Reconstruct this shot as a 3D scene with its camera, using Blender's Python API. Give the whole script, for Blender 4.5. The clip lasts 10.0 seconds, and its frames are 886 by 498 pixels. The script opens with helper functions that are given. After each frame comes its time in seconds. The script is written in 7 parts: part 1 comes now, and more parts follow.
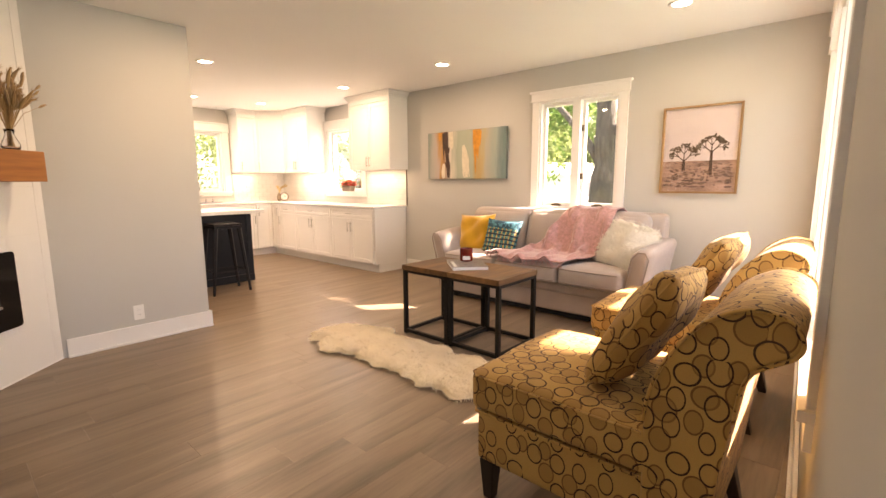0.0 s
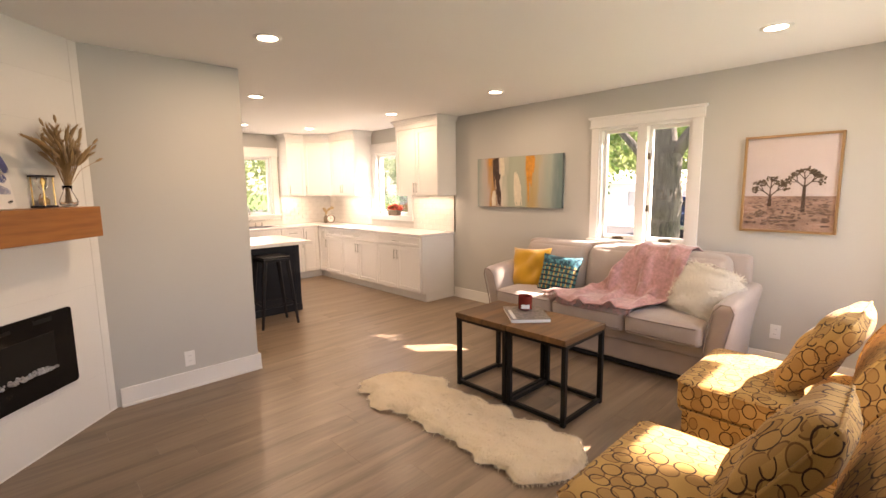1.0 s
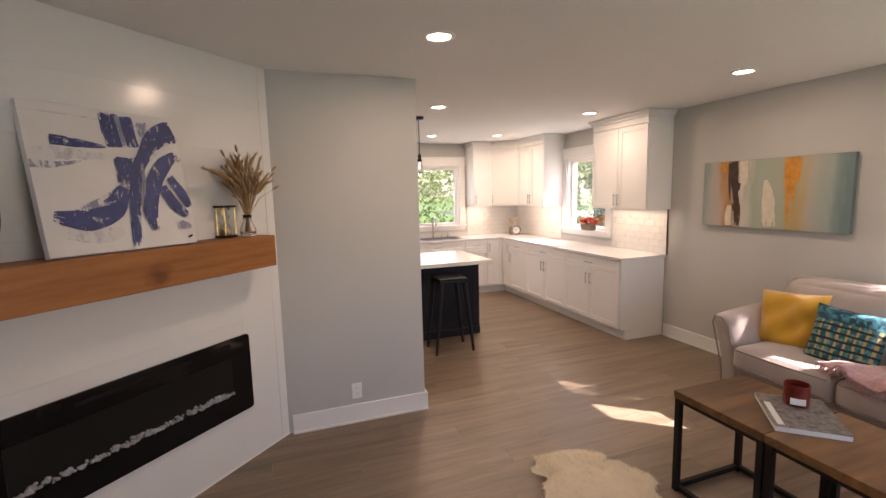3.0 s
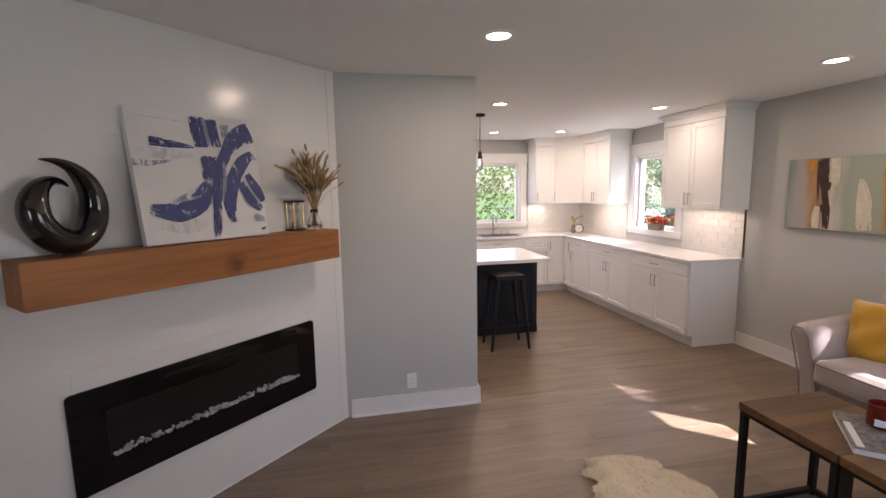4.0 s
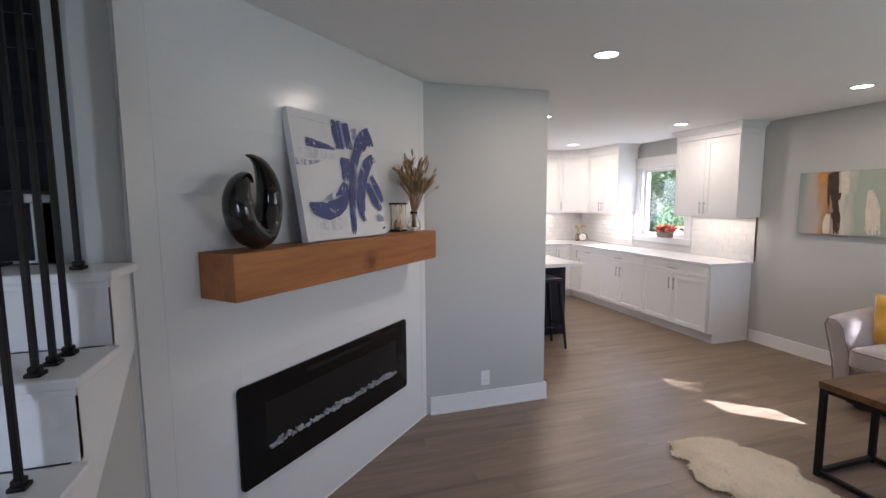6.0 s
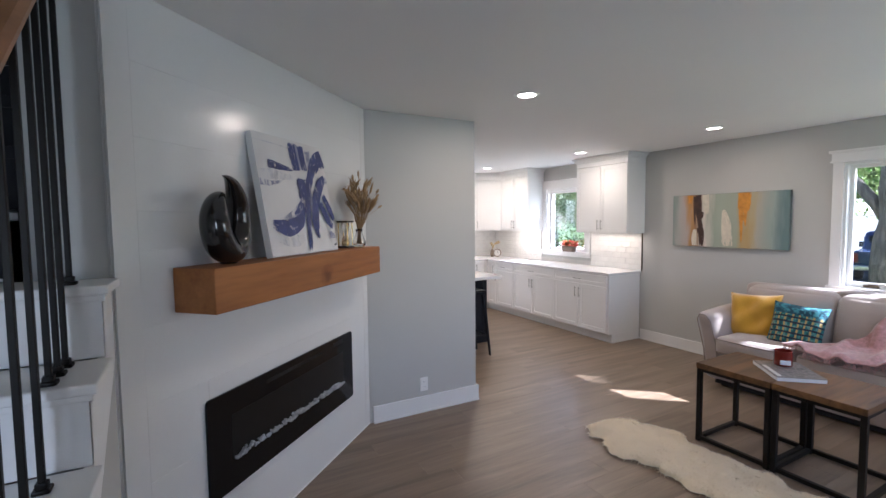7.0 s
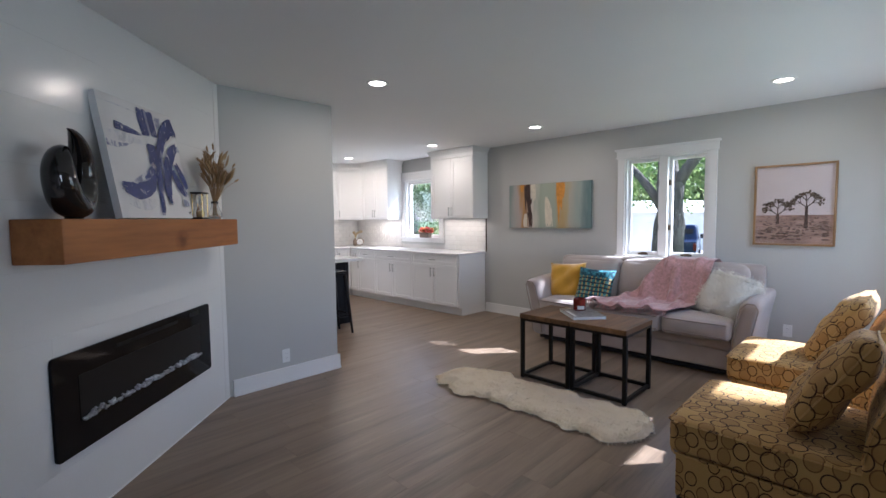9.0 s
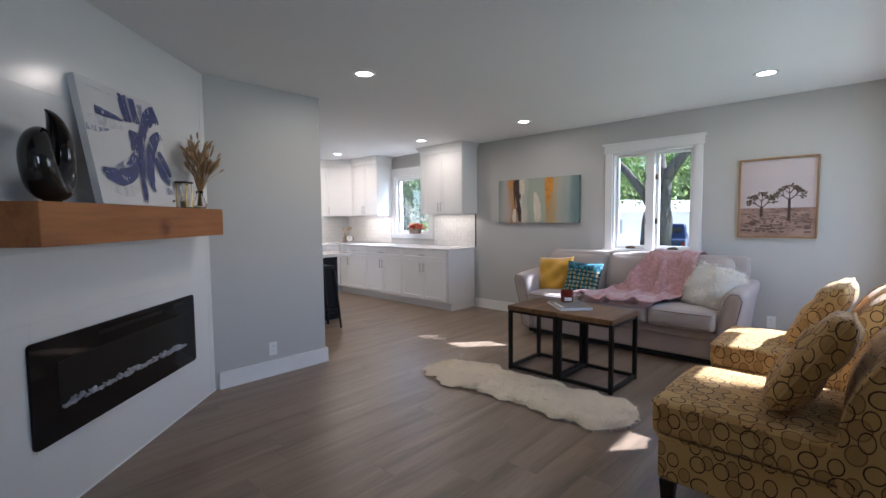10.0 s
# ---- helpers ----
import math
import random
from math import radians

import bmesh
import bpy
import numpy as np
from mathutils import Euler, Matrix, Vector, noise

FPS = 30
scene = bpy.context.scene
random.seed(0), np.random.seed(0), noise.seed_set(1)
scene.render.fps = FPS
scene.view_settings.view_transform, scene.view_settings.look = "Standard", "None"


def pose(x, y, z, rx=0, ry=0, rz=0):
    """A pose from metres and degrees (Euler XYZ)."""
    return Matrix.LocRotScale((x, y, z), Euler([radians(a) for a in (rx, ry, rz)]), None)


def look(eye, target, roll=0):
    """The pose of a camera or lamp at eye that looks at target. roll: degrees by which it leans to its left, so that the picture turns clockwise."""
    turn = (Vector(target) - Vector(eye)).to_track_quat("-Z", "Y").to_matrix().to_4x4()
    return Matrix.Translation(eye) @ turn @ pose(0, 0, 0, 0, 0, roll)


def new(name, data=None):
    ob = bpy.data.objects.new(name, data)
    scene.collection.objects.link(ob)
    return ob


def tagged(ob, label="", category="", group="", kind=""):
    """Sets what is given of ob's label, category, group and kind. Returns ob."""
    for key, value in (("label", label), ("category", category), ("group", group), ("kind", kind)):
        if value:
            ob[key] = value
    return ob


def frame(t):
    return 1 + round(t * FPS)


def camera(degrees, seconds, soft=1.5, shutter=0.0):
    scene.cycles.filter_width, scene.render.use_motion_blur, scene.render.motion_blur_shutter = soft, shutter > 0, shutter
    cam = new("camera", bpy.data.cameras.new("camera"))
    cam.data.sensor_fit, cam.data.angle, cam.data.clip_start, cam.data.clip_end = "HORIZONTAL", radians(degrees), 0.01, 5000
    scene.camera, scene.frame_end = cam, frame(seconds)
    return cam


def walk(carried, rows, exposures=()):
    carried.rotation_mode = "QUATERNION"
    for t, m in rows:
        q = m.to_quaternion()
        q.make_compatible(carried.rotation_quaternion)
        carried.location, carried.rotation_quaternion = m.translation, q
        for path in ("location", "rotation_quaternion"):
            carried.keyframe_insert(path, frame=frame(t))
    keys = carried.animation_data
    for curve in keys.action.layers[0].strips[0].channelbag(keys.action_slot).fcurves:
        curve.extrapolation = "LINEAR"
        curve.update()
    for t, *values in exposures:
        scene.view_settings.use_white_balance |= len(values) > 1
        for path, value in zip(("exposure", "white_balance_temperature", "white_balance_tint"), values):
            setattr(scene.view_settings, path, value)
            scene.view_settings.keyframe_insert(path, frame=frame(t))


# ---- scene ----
cam = camera(89.1, 10.0)
EXPOSURES = [(0, 3.21, 8460, 27), (1, 2.93, 7850, 27), (2, 2.64, 7330, 27), (2.5, 2.51, 7090, 27), (4, 2.26, 6130, 25),
             (5, 2.27, 5650, 21), (6.5, 2.51, 5400, 18), (8, 2.27, 5250, 17), (10, 2.17, 5200, 16)]
PATH = [
    (0, (0.000, 0.000, 1.232), (1.484, 1.308, 0.941), -0.21),
    (0.5, (0.065, 0.134, 1.353), (1.537, 1.463, 1.090), -0.37),
    (1, (0.118, 0.270, 1.510), (1.482, 1.709, 1.245), -0.77),
    (1.5, (0.213, 0.510, 1.607), (1.416, 2.085, 1.342), -0.90),
    (2, (0.319, 0.786, 1.649), (1.348, 2.481, 1.383), -1.11),
    (2.5, (0.418, 0.879, 1.667), (1.254, 2.677, 1.407), -1.28),
    (2.7, (0.489, 0.878, 1.665), (1.251, 2.709, 1.409), -1.37),
    (3.8, (0.596, 0.820, 1.650), (1.041, 2.754, 1.401), -1.02),
    (4, (0.580, 0.812, 1.669), (0.980, 2.754, 1.408), -0.93),
    (4.2, (0.494, 0.826, 1.608), (0.884, 2.775, 1.380), -1.16),
    (4.5, (0.366, 0.819, 1.633), (0.748, 2.768, 1.394), -0.84),
    (5, (0.169, 0.842, 1.625), (0.545, 2.791, 1.381), -0.77),
    (5.2, (0.081, 0.878, 1.617), (0.462, 2.826, 1.372), -0.74),
    (6.3, (-0.435, 0.845, 1.625), (0.250, 2.717, 1.454), -0.51),
    (6.5, (-0.484, 0.778, 1.628), (0.268, 2.625, 1.484), -0.67),
    (7, (-0.632, 0.697, 1.612), (0.318, 2.453, 1.486), -0.60),
    (7.5, (-0.729, 0.588, 1.584), (0.464, 2.188, 1.454), -0.49),
    (8, (-0.786, 0.469, 1.532), (0.541, 1.960, 1.407), -0.65),
    (8.5, (-0.800, 0.384, 1.467), (0.570, 1.836, 1.339), -0.68),
    (9, (-0.792, 0.340, 1.414), (0.626, 1.744, 1.282), -0.63),
    (9.5, (-0.782, 0.325, 1.368), (0.659, 1.706, 1.238), -0.64),
    (10, (-0.773, 0.313, 1.341), (0.671, 1.691, 1.210), -0.63),
]
walk(cam, [(t, look(eye, target, roll)) for t, eye, target, roll in PATH], EXPOSURES)

# ---- world and light ----
world = bpy.data.worlds.new("sky")
scene.world = world
world.use_nodes = True
SUN_WAY = Vector((-0.95, 0.80, -1.0)).normalized()
wn = world.node_tree.nodes
sky = wn.new("ShaderNodeTexSky")
sky.sky_type = "NISHITA"
sky.sun_disc = False
sky.sun_elevation = math.asin(-SUN_WAY.z)
sky.sun_rotation = math.atan2(-SUN_WAY.x, -SUN_WAY.y)
wn["Background"].inputs[1].default_value = 0.082
world.node_tree.links.new(sky.outputs[0], wn["Background"].inputs[0])
sun = new("sun", bpy.data.lights.new("sun", "SUN"))
sun.data.energy, sun.data.angle, sun.data.color = 5.0, radians(0.6), (1.0, 0.955, 0.89)
sun.matrix_world = look((0, 0, 0), SUN_WAY)

H = 2.47        # ceiling
XW = 4.55       # wall with the pictures
YB = 8.08       # back wall of the kitchen
YG = 4.06       # grey partition


def area_lamp(name, m, sx, sy, watts, colour, shape="RECTANGLE"):
    ob = new(name, bpy.data.lights.new(name, "AREA"))
    ob.data.shape, ob.data.size, ob.data.size_y = shape, sx, sy
    ob.data.energy, ob.data.color = watts, colour
    ob.matrix_world = m
    return ob


WARM = (1.0, 0.80, 0.57)
CANS = [(1.386, 3.19), (3.737, 3.297), (3.63, 0.966), (3.737, 5.02), (2.02, 5.02), (3.59, 6.93), (2.64, 7.1)]
WATTS = {(False, True): 2.2, (True, True): 1.4, (False, False): 1.75, (True, False): 1.1}
for cx, cy in CANS:
    area_lamp("can_light", look((cx, cy, H - 0.012), (cx, cy, 0)), 0.10, 0.10, WATTS[cx > 3.6 and cy < 6, cy > 4], WARM, "DISK")
area_lamp("under_cabinet_light", look((4.40, 5.1, 1.405), (4.40, 5.1, 0)), 0.78, 0.03, 0.42, WARM).rotation_euler.z = radians(90)
area_lamp("under_cabinet_light", look((4.40, 7.0, 1.405), (4.40, 7.0, 0)), 0.66, 0.03, 0.42, WARM).rotation_euler.z = radians(90)
area_lamp("under_cabinet_light", look((3.72, 7.93, 1.405), (3.72, 7.93, 0)), 0.30, 0.03, 0.26, WARM)
# sky light of the large front window
FRONT_YAW = math.degrees(math.atan2(0.17, 3.65))
area_lamp("front_window_light", pose(2.91, -0.077, 1.372, 90, 0, FRONT_YAW) @ pose(0, 0, 0.12, 180, 0, 0) @ pose(0, 0, 0, 180, 0, 0), 2.58, 1.48, 4.7, (0.67, 0.84, 1.0))

# fill for the stairs, sent through an added opening in the front wall
area_lamp("added_stair_fill", pose(-1.37, -0.28, 1.46, 90, 0, FRONT_YAW) @ pose(0, 0, 0.02, 0, 0, 0), 0.56, 1.04, 2.4, (0.86, 0.93, 1.0))
# sky light of the two kitchen windows
area_lamp("kitchen_window_light", look((4.66, 6.13, 1.6), (3.66, 6.13, 1.4)), 0.80, 0.90, 0.8, (0.84, 0.92, 1.0))
area_lamp("sink_window_light", look((2.945, 8.19, 1.6), (2.945, 7.19, 1.4)), 0.90, 0.90, 0.9, (0.84, 0.92, 1.0))


# ---- materials ----
def material(name):
    m = bpy.data.materials.new(name)
    m.use_nodes = True
    return m, m.node_tree.nodes, m.node_tree.links, m.node_tree.nodes["Principled BSDF"]


def ramp(nodes, stops):
    r = nodes.new("ShaderNodeValToRGB")
    el = r.color_ramp.elements
    while len(el) < len(stops):
        el.new(0.5)
    for e, (p, c) in zip(el, stops):
        e.position, e.color = p, (*c, 1)
    return r


def tone(c, k):
    return tuple(min(1, v * k) for v in c)


def paint(name, base, rough=0.5, metal=0.0, spread=0.06, scale=3.0, grain=120.0, bump=0.03, stretch=(1, 1, 1), per_object=0.0):
    """A painted or plain surface: slow stains, fine grain and a little relief."""
    m, n, l, b = material(name)
    tc, mp = n.new("ShaderNodeTexCoord"), n.new("ShaderNodeMapping")
    l.new(tc.outputs["Object"], mp.inputs[0])
    mp.inputs["Scale"].default_value = stretch
    big, fine = n.new("ShaderNodeTexNoise"), n.new("ShaderNodeTexNoise")
    big.inputs["Scale"].default_value, fine.inputs["Scale"].default_value = scale, grain
    big.inputs["Detail"].default_value = 4
    l.new(mp.outputs[0], big.inputs[0]), l.new(mp.outputs[0], fine.inputs[0])
    mix = n.new("ShaderNodeMath")
    mix.operation = "MULTIPLY_ADD"
    mix.inputs[1].default_value = 0.35
    l.new(fine.outputs[0], mix.inputs[0]), l.new(big.outputs[0], mix.inputs[2])
    r = ramp(n, [(0.35, tone(base, 1 - spread)), (1.0, tone(base, 1 + spread))])
    l.new(mix.outputs[0], r.inputs[0])
    out = r.outputs[0]
    if per_object:
        info, hsv, mr = n.new("ShaderNodeObjectInfo"), n.new("ShaderNodeHueSaturation"), n.new("ShaderNodeMapRange")
        l.new(info.outputs["Random"], mr.inputs[0])
        mr.inputs[3].default_value, mr.inputs[4].default_value = 1 - per_object, 1 + per_object
        l.new(mr.outputs[0], hsv.inputs["Value"]), l.new(out, hsv.inputs["Color"])
        out = hsv.outputs[0]
    l.new(out, b.inputs["Base Color"])
    rr = n.new("ShaderNodeMapRange")
    rr.inputs[3].default_value, rr.inputs[4].default_value = max(0.02, rough - 0.06), min(1, rough + 0.06)
    l.new(big.outputs[0], rr.inputs[0]), l.new(rr.outputs[0], b.inputs["Roughness"])
    b.inputs["Metallic"].default_value = metal
    if bump:
        bp = n.new("ShaderNodeBump")
        bp.inputs["Strength"].default_value, bp.inputs["Distance"].default_value = min(1, bump * 10), bump * 0.02
        l.new(fine.outputs[0], bp.inputs["Height"]), l.new(bp.outputs[0], b.inputs["Normal"])
    return m


def wood(name, dark, light, rough=0.5, along="x", scale=1.0, per_object=0.0, gloss=0.5, knots=False):
    """Long grain along one axis, with streaks at two scales."""
    m, n, l, b = material(name)
    tc, mp = n.new("ShaderNodeTexCoord"), n.new("ShaderNodeMapping")
    info = n.new("ShaderNodeObjectInfo")
    l.new(tc.outputs["Object"], mp.inputs[0])
    s = {"x": (0.8, 9, 9), "y": (9, 0.8, 9), "z": (9, 9, 0.8)}[along]
    mp.inputs["Scale"].default_value = tuple(v * scale for v in s)
    if per_object:
        sh = n.new("ShaderNodeVectorMath")
        sh.operation = "SCALE"
        sh.inputs[0].default_value = (37.0, 91.0, 13.0)
        l.new(info.outputs["Random"], sh.inputs["Scale"]), l.new(sh.outputs[0], mp.inputs["Location"])
    a, c = n.new("ShaderNodeTexNoise"), n.new("ShaderNodeTexNoise")
    a.inputs["Scale"].default_value, a.inputs["Detail"].default_value, a.inputs["Distortion"].default_value = 1.2, 6, 0.6
    c.inputs["Scale"].default_value, c.inputs["Detail"].default_value = 9.0, 5
    l.new(mp.outputs[0], a.inputs[0]), l.new(mp.outputs[0], c.inputs[0])
    mix = n.new("ShaderNodeMath")
    mix.operation = "MULTIPLY_ADD"
    mix.inputs[1].default_value = 0.35
    l.new(c.outputs[0], mix.inputs[0]), l.new(a.outputs[0], mix.inputs[2])
    mid = tuple((p + q) / 2 for p, q in zip(dark, light))
    r = ramp(n, [(0.42, dark), (0.62, mid), (0.86, light)])
    l.new(mix.outputs[0], r.inputs[0])
    out = r.outputs[0]
    if knots:
        v = n.new("ShaderNodeTexVoronoi")
        v.inputs["Scale"].default_value = 1.3
        l.new(mp.outputs[0], v.inputs[0])
        kr = ramp(n, [(0.06, (0.25, 0.2, 0.17)), (0.2, (1, 1, 1))])
        l.new(v.outputs["Distance"], kr.inputs[0])
        mu = n.new("ShaderNodeMixRGB")
        mu.blend_type = "MULTIPLY"
        mu.inputs[0].default_value = 0.7
        l.new(out, mu.inputs[1]), l.new(kr.outputs[0], mu.inputs[2])
        out = mu.outputs[0]
    if per_object:
        hsv, mr = n.new("ShaderNodeHueSaturation"), n.new("ShaderNodeMapRange")
        l.new(info.outputs["Random"], mr.inputs[0])
        mr.inputs[3].default_value, mr.inputs[4].default_value = 1 - per_object, 1 + per_object
        l.new(mr.outputs[0], hsv.inputs["Value"]), l.new(out, hsv.inputs["Color"])
        out = hsv.outputs[0]
    l.new(out, b.inputs["Base Color"])
    rr = n.new("ShaderNodeMapRange")
    rr.inputs[3].default_value, rr.inputs[4].default_value = rough - 0.08, rough + 0.1
    l.new(c.outputs[0], rr.inputs[0]), l.new(rr.outputs[0], b.inputs["Roughness"])
    b.inputs["Specular IOR Level"].default_value = gloss
    bp = n.new("ShaderNodeBump")
    bp.inputs["Strength"].default_value, bp.inputs["Distance"].default_value = 0.25, 0.002
    l.new(mix.outputs[0], bp.inputs["Height"]), l.new(bp.outputs[0], b.inputs["Normal"])
    return m


def cloth(name, base, spread=0.12, weave=600.0, rough=0.9, sheen=0.3, blotch=6.0):
    m = paint(name, base, rough, 0, spread, blotch, weave, 0.06)
    b = m.node_tree.nodes["Principled BSDF"]
    b.inputs["Sheen Weight"].default_value = sheen
    b.inputs["Specular IOR Level"].default_value = 0.2
    return m


def glass(name, tint=(1, 1, 1), rough=0.0):
    m, n, l, b = material(name)
    b.inputs["Base Color"].default_value = (*tint, 1)
    b.inputs["Roughness"].default_value = rough
    b.inputs["Transmission Weight"].default_value = 1.0
    b.inputs["IOR"].default_value = 1.45
    return m


def pane_glass():
    """Thin window glass: clear, with a faint gloss."""
    m, n, l, b = material("window_glass")
    n.remove(b)
    t, g, mix, fr = n.new("ShaderNodeBsdfTransparent"), n.new("ShaderNodeBsdfGlossy"), n.new("ShaderNodeMixShader"), n.new("ShaderNodeLayerWeight")
    g.inputs["Roughness"].default_value = 0.02
    fr.inputs[0].default_value = 0.3
    mr = n.new("ShaderNodeMapRange")
    mr.inputs[3].default_value, mr.inputs[4].default_value = 0.02, 0.35
    l.new(fr.outputs["Facing"], mr.inputs[0]), l.new(mr.outputs[0], mix.inputs[0]), l.new(t.outputs[0], mix.inputs[1]), l.new(g.outputs[0], mix.inputs[2])
    l.new(mix.outputs[0], n["Material Output"].inputs[0])
    return m


def glow(name, colour, strength):
    m, n, l, b = material(name)
    b.inputs["Emission Color"].default_value = (*colour, 1)
    b.inputs["Emission Strength"].default_value = strength
    b.inputs["Base Color"].default_value = (0.8, 0.8, 0.8, 1)
    return m


def ring_fabric():
    """Golden upholstery printed with oval rings: dark outlines among fainter brown discs."""
    m, n, l, b = material("ring_fabric")

    def math_(op, x, y):
        q = n.new("ShaderNodeMath")
        q.operation = op
        for k, v in enumerate((x, y)):
            if isinstance(v, (int, float)):
                q.inputs[k].default_value = v
            else:
                l.new(v, q.inputs[k])
        return q.outputs[0]

    def mixed(fac, x, colour):
        q = n.new("ShaderNodeMixRGB")
        l.new(fac, q.inputs[0]), l.new(x, q.inputs[1])
        q.inputs[2].default_value = (*colour, 1)
        return q.outputs[0]

    uv = n.new("ShaderNodeUVMap")
    weave, cloud = n.new("ShaderNodeTexNoise"), n.new("ShaderNodeTexNoise")
    weave.inputs["Scale"].default_value, weave.inputs["Detail"].default_value = 320, 3
    cloud.inputs["Scale"].default_value, cloud.inputs["Detail"].default_value = 7, 4
    l.new(uv.outputs[0], weave.inputs[0]), l.new(uv.outputs[0], cloud.inputs[0])
    col = ramp(n, [(0.3, (0.42, 0.25, 0.078)), (0.7, (0.57, 0.355, 0.121))])
    l.new(math_("ADD", math_("MULTIPLY", weave.outputs[0], 0.6), math_("MULTIPLY", cloud.outputs[0], 0.4)), col.inputs[0])
    out = col.outputs[0]
    for shift, share, line, fill, amount in ((0.047, 0.9, (0.20, 0.10, 0.034), (0.33, 0.18, 0.06), 0.6), (0.0, 0.97, (0.052, 0.025, 0.012), (0.42, 0.24, 0.08), 0.3)):
        mp, v = n.new("ShaderNodeMapping"), n.new("ShaderNodeTexVoronoi")
        mp.inputs["Location"].default_value = (shift, shift * 1.12, 0)
        l.new(uv.outputs[0], mp.inputs[0]), l.new(mp.outputs[0], v.inputs[0])
        v.voronoi_dimensions = "2D"
        v.inputs["Scale"].default_value, v.inputs["Randomness"].default_value = 11.2, 0.36
        off = n.new("ShaderNodeVectorMath")
        off.operation = "SUBTRACT"
        l.new(mp.outputs[0], off.inputs[0]), l.new(v.outputs["Position"], off.inputs[1])
        sep, rnd = n.new("ShaderNodeSeparateXYZ"), n.new("ShaderNodeSeparateColor")
        l.new(off.outputs[0], sep.inputs[0]), l.new(v.outputs["Color"], rnd.inputs[0])
        wide = math_("ADD", math_("MULTIPLY", rnd.outputs[0], 0.7), 0.95)
        dx = math_("MULTIPLY", sep.outputs[0], wide)
        d = math_("SQRT", math_("ADD", math_("MULTIPLY", dx, dx), math_("MULTIPLY", sep.outputs[1], sep.outputs[1])), 0.0)
        r = math_("ADD", math_("MULTIPLY", rnd.outputs[1], 0.008), 0.0295)
        here = math_("LESS_THAN", rnd.outputs[2], share)
        gap = math_("ABSOLUTE", math_("SUBTRACT", d, r), 0.0)
        out = mixed(math_("MULTIPLY", math_("MULTIPLY", math_("LESS_THAN", d, r), here), amount), out, fill)
        out = mixed(math_("MULTIPLY", math_("LESS_THAN", gap, 0.0029), here), out, line)
    l.new(out, b.inputs["Base Color"])
    b.inputs["Roughness"].default_value = 0.85
    b.inputs["Sheen Weight"].default_value = 0.1
    b.inputs["Specular IOR Level"].default_value = 0.25
    bp = n.new("ShaderNodeBump")
    bp.inputs["Strength"].default_value, bp.inputs["Distance"].default_value = 0.35, 0.0012
    l.new(weave.outputs[0], bp.inputs["Height"]), l.new(bp.outputs[0], b.inputs["Normal"])
    return m


def dry_brush(name, base, cover):
    """Paint dragged thinly over canvas, which shows through in flecks."""
    m = paint(name, base, 0.55, 0, 0.35, 18, 110, 0.05)
    n, l, b = m.node_tree.nodes, m.node_tree.links, m.node_tree.nodes["Principled BSDF"]
    tc, mp, nz = n.new("ShaderNodeTexCoord"), n.new("ShaderNodeMapping"), n.new("ShaderNodeTexNoise")
    mp.inputs["Scale"].default_value = (1, 1, 0.45)
    nz.inputs["Scale"].default_value, nz.inputs["Detail"].default_value, nz.inputs["Roughness"].default_value = 26, 8, 0.72
    l.new(tc.outputs["Object"], mp.inputs[0]), l.new(mp.outputs[0], nz.inputs[0])
    r = ramp(n, [(cover, (0, 0, 0)), (cover + 0.07, (1, 1, 1))])
    l.new(nz.outputs[0], r.inputs[0])
    mx = n.new("ShaderNodeMixRGB")
    l.new(r.outputs[0], mx.inputs[0]), l.new(b.inputs["Base Color"].links[0].from_socket, mx.inputs[1])
    mx.inputs[2].default_value = (0.68, 0.665, 0.655, 1)
    l.new(mx.outputs[0], b.inputs["Base Color"])
    return m


def foliage(name, base, spread, through_=1.6, share=0.5):
    """Leaves that let some of the light through."""
    m = paint(name, base, 0.5, 0, spread, 3, 9, 0)
    n, l = m.node_tree.nodes, m.node_tree.links
    tr, mix = n.new("ShaderNodeBsdfTranslucent"), n.new("ShaderNodeMixShader")
    tr.inputs[0].default_value = (*tone(base, through_), 1)
    mix.inputs[0].default_value = share
    l.new(n["Principled BSDF"].outputs[0], mix.inputs[1]), l.new(tr.outputs[0], mix.inputs[2])
    l.new(mix.outputs[0], n["Material Output"].inputs[0])
    return m


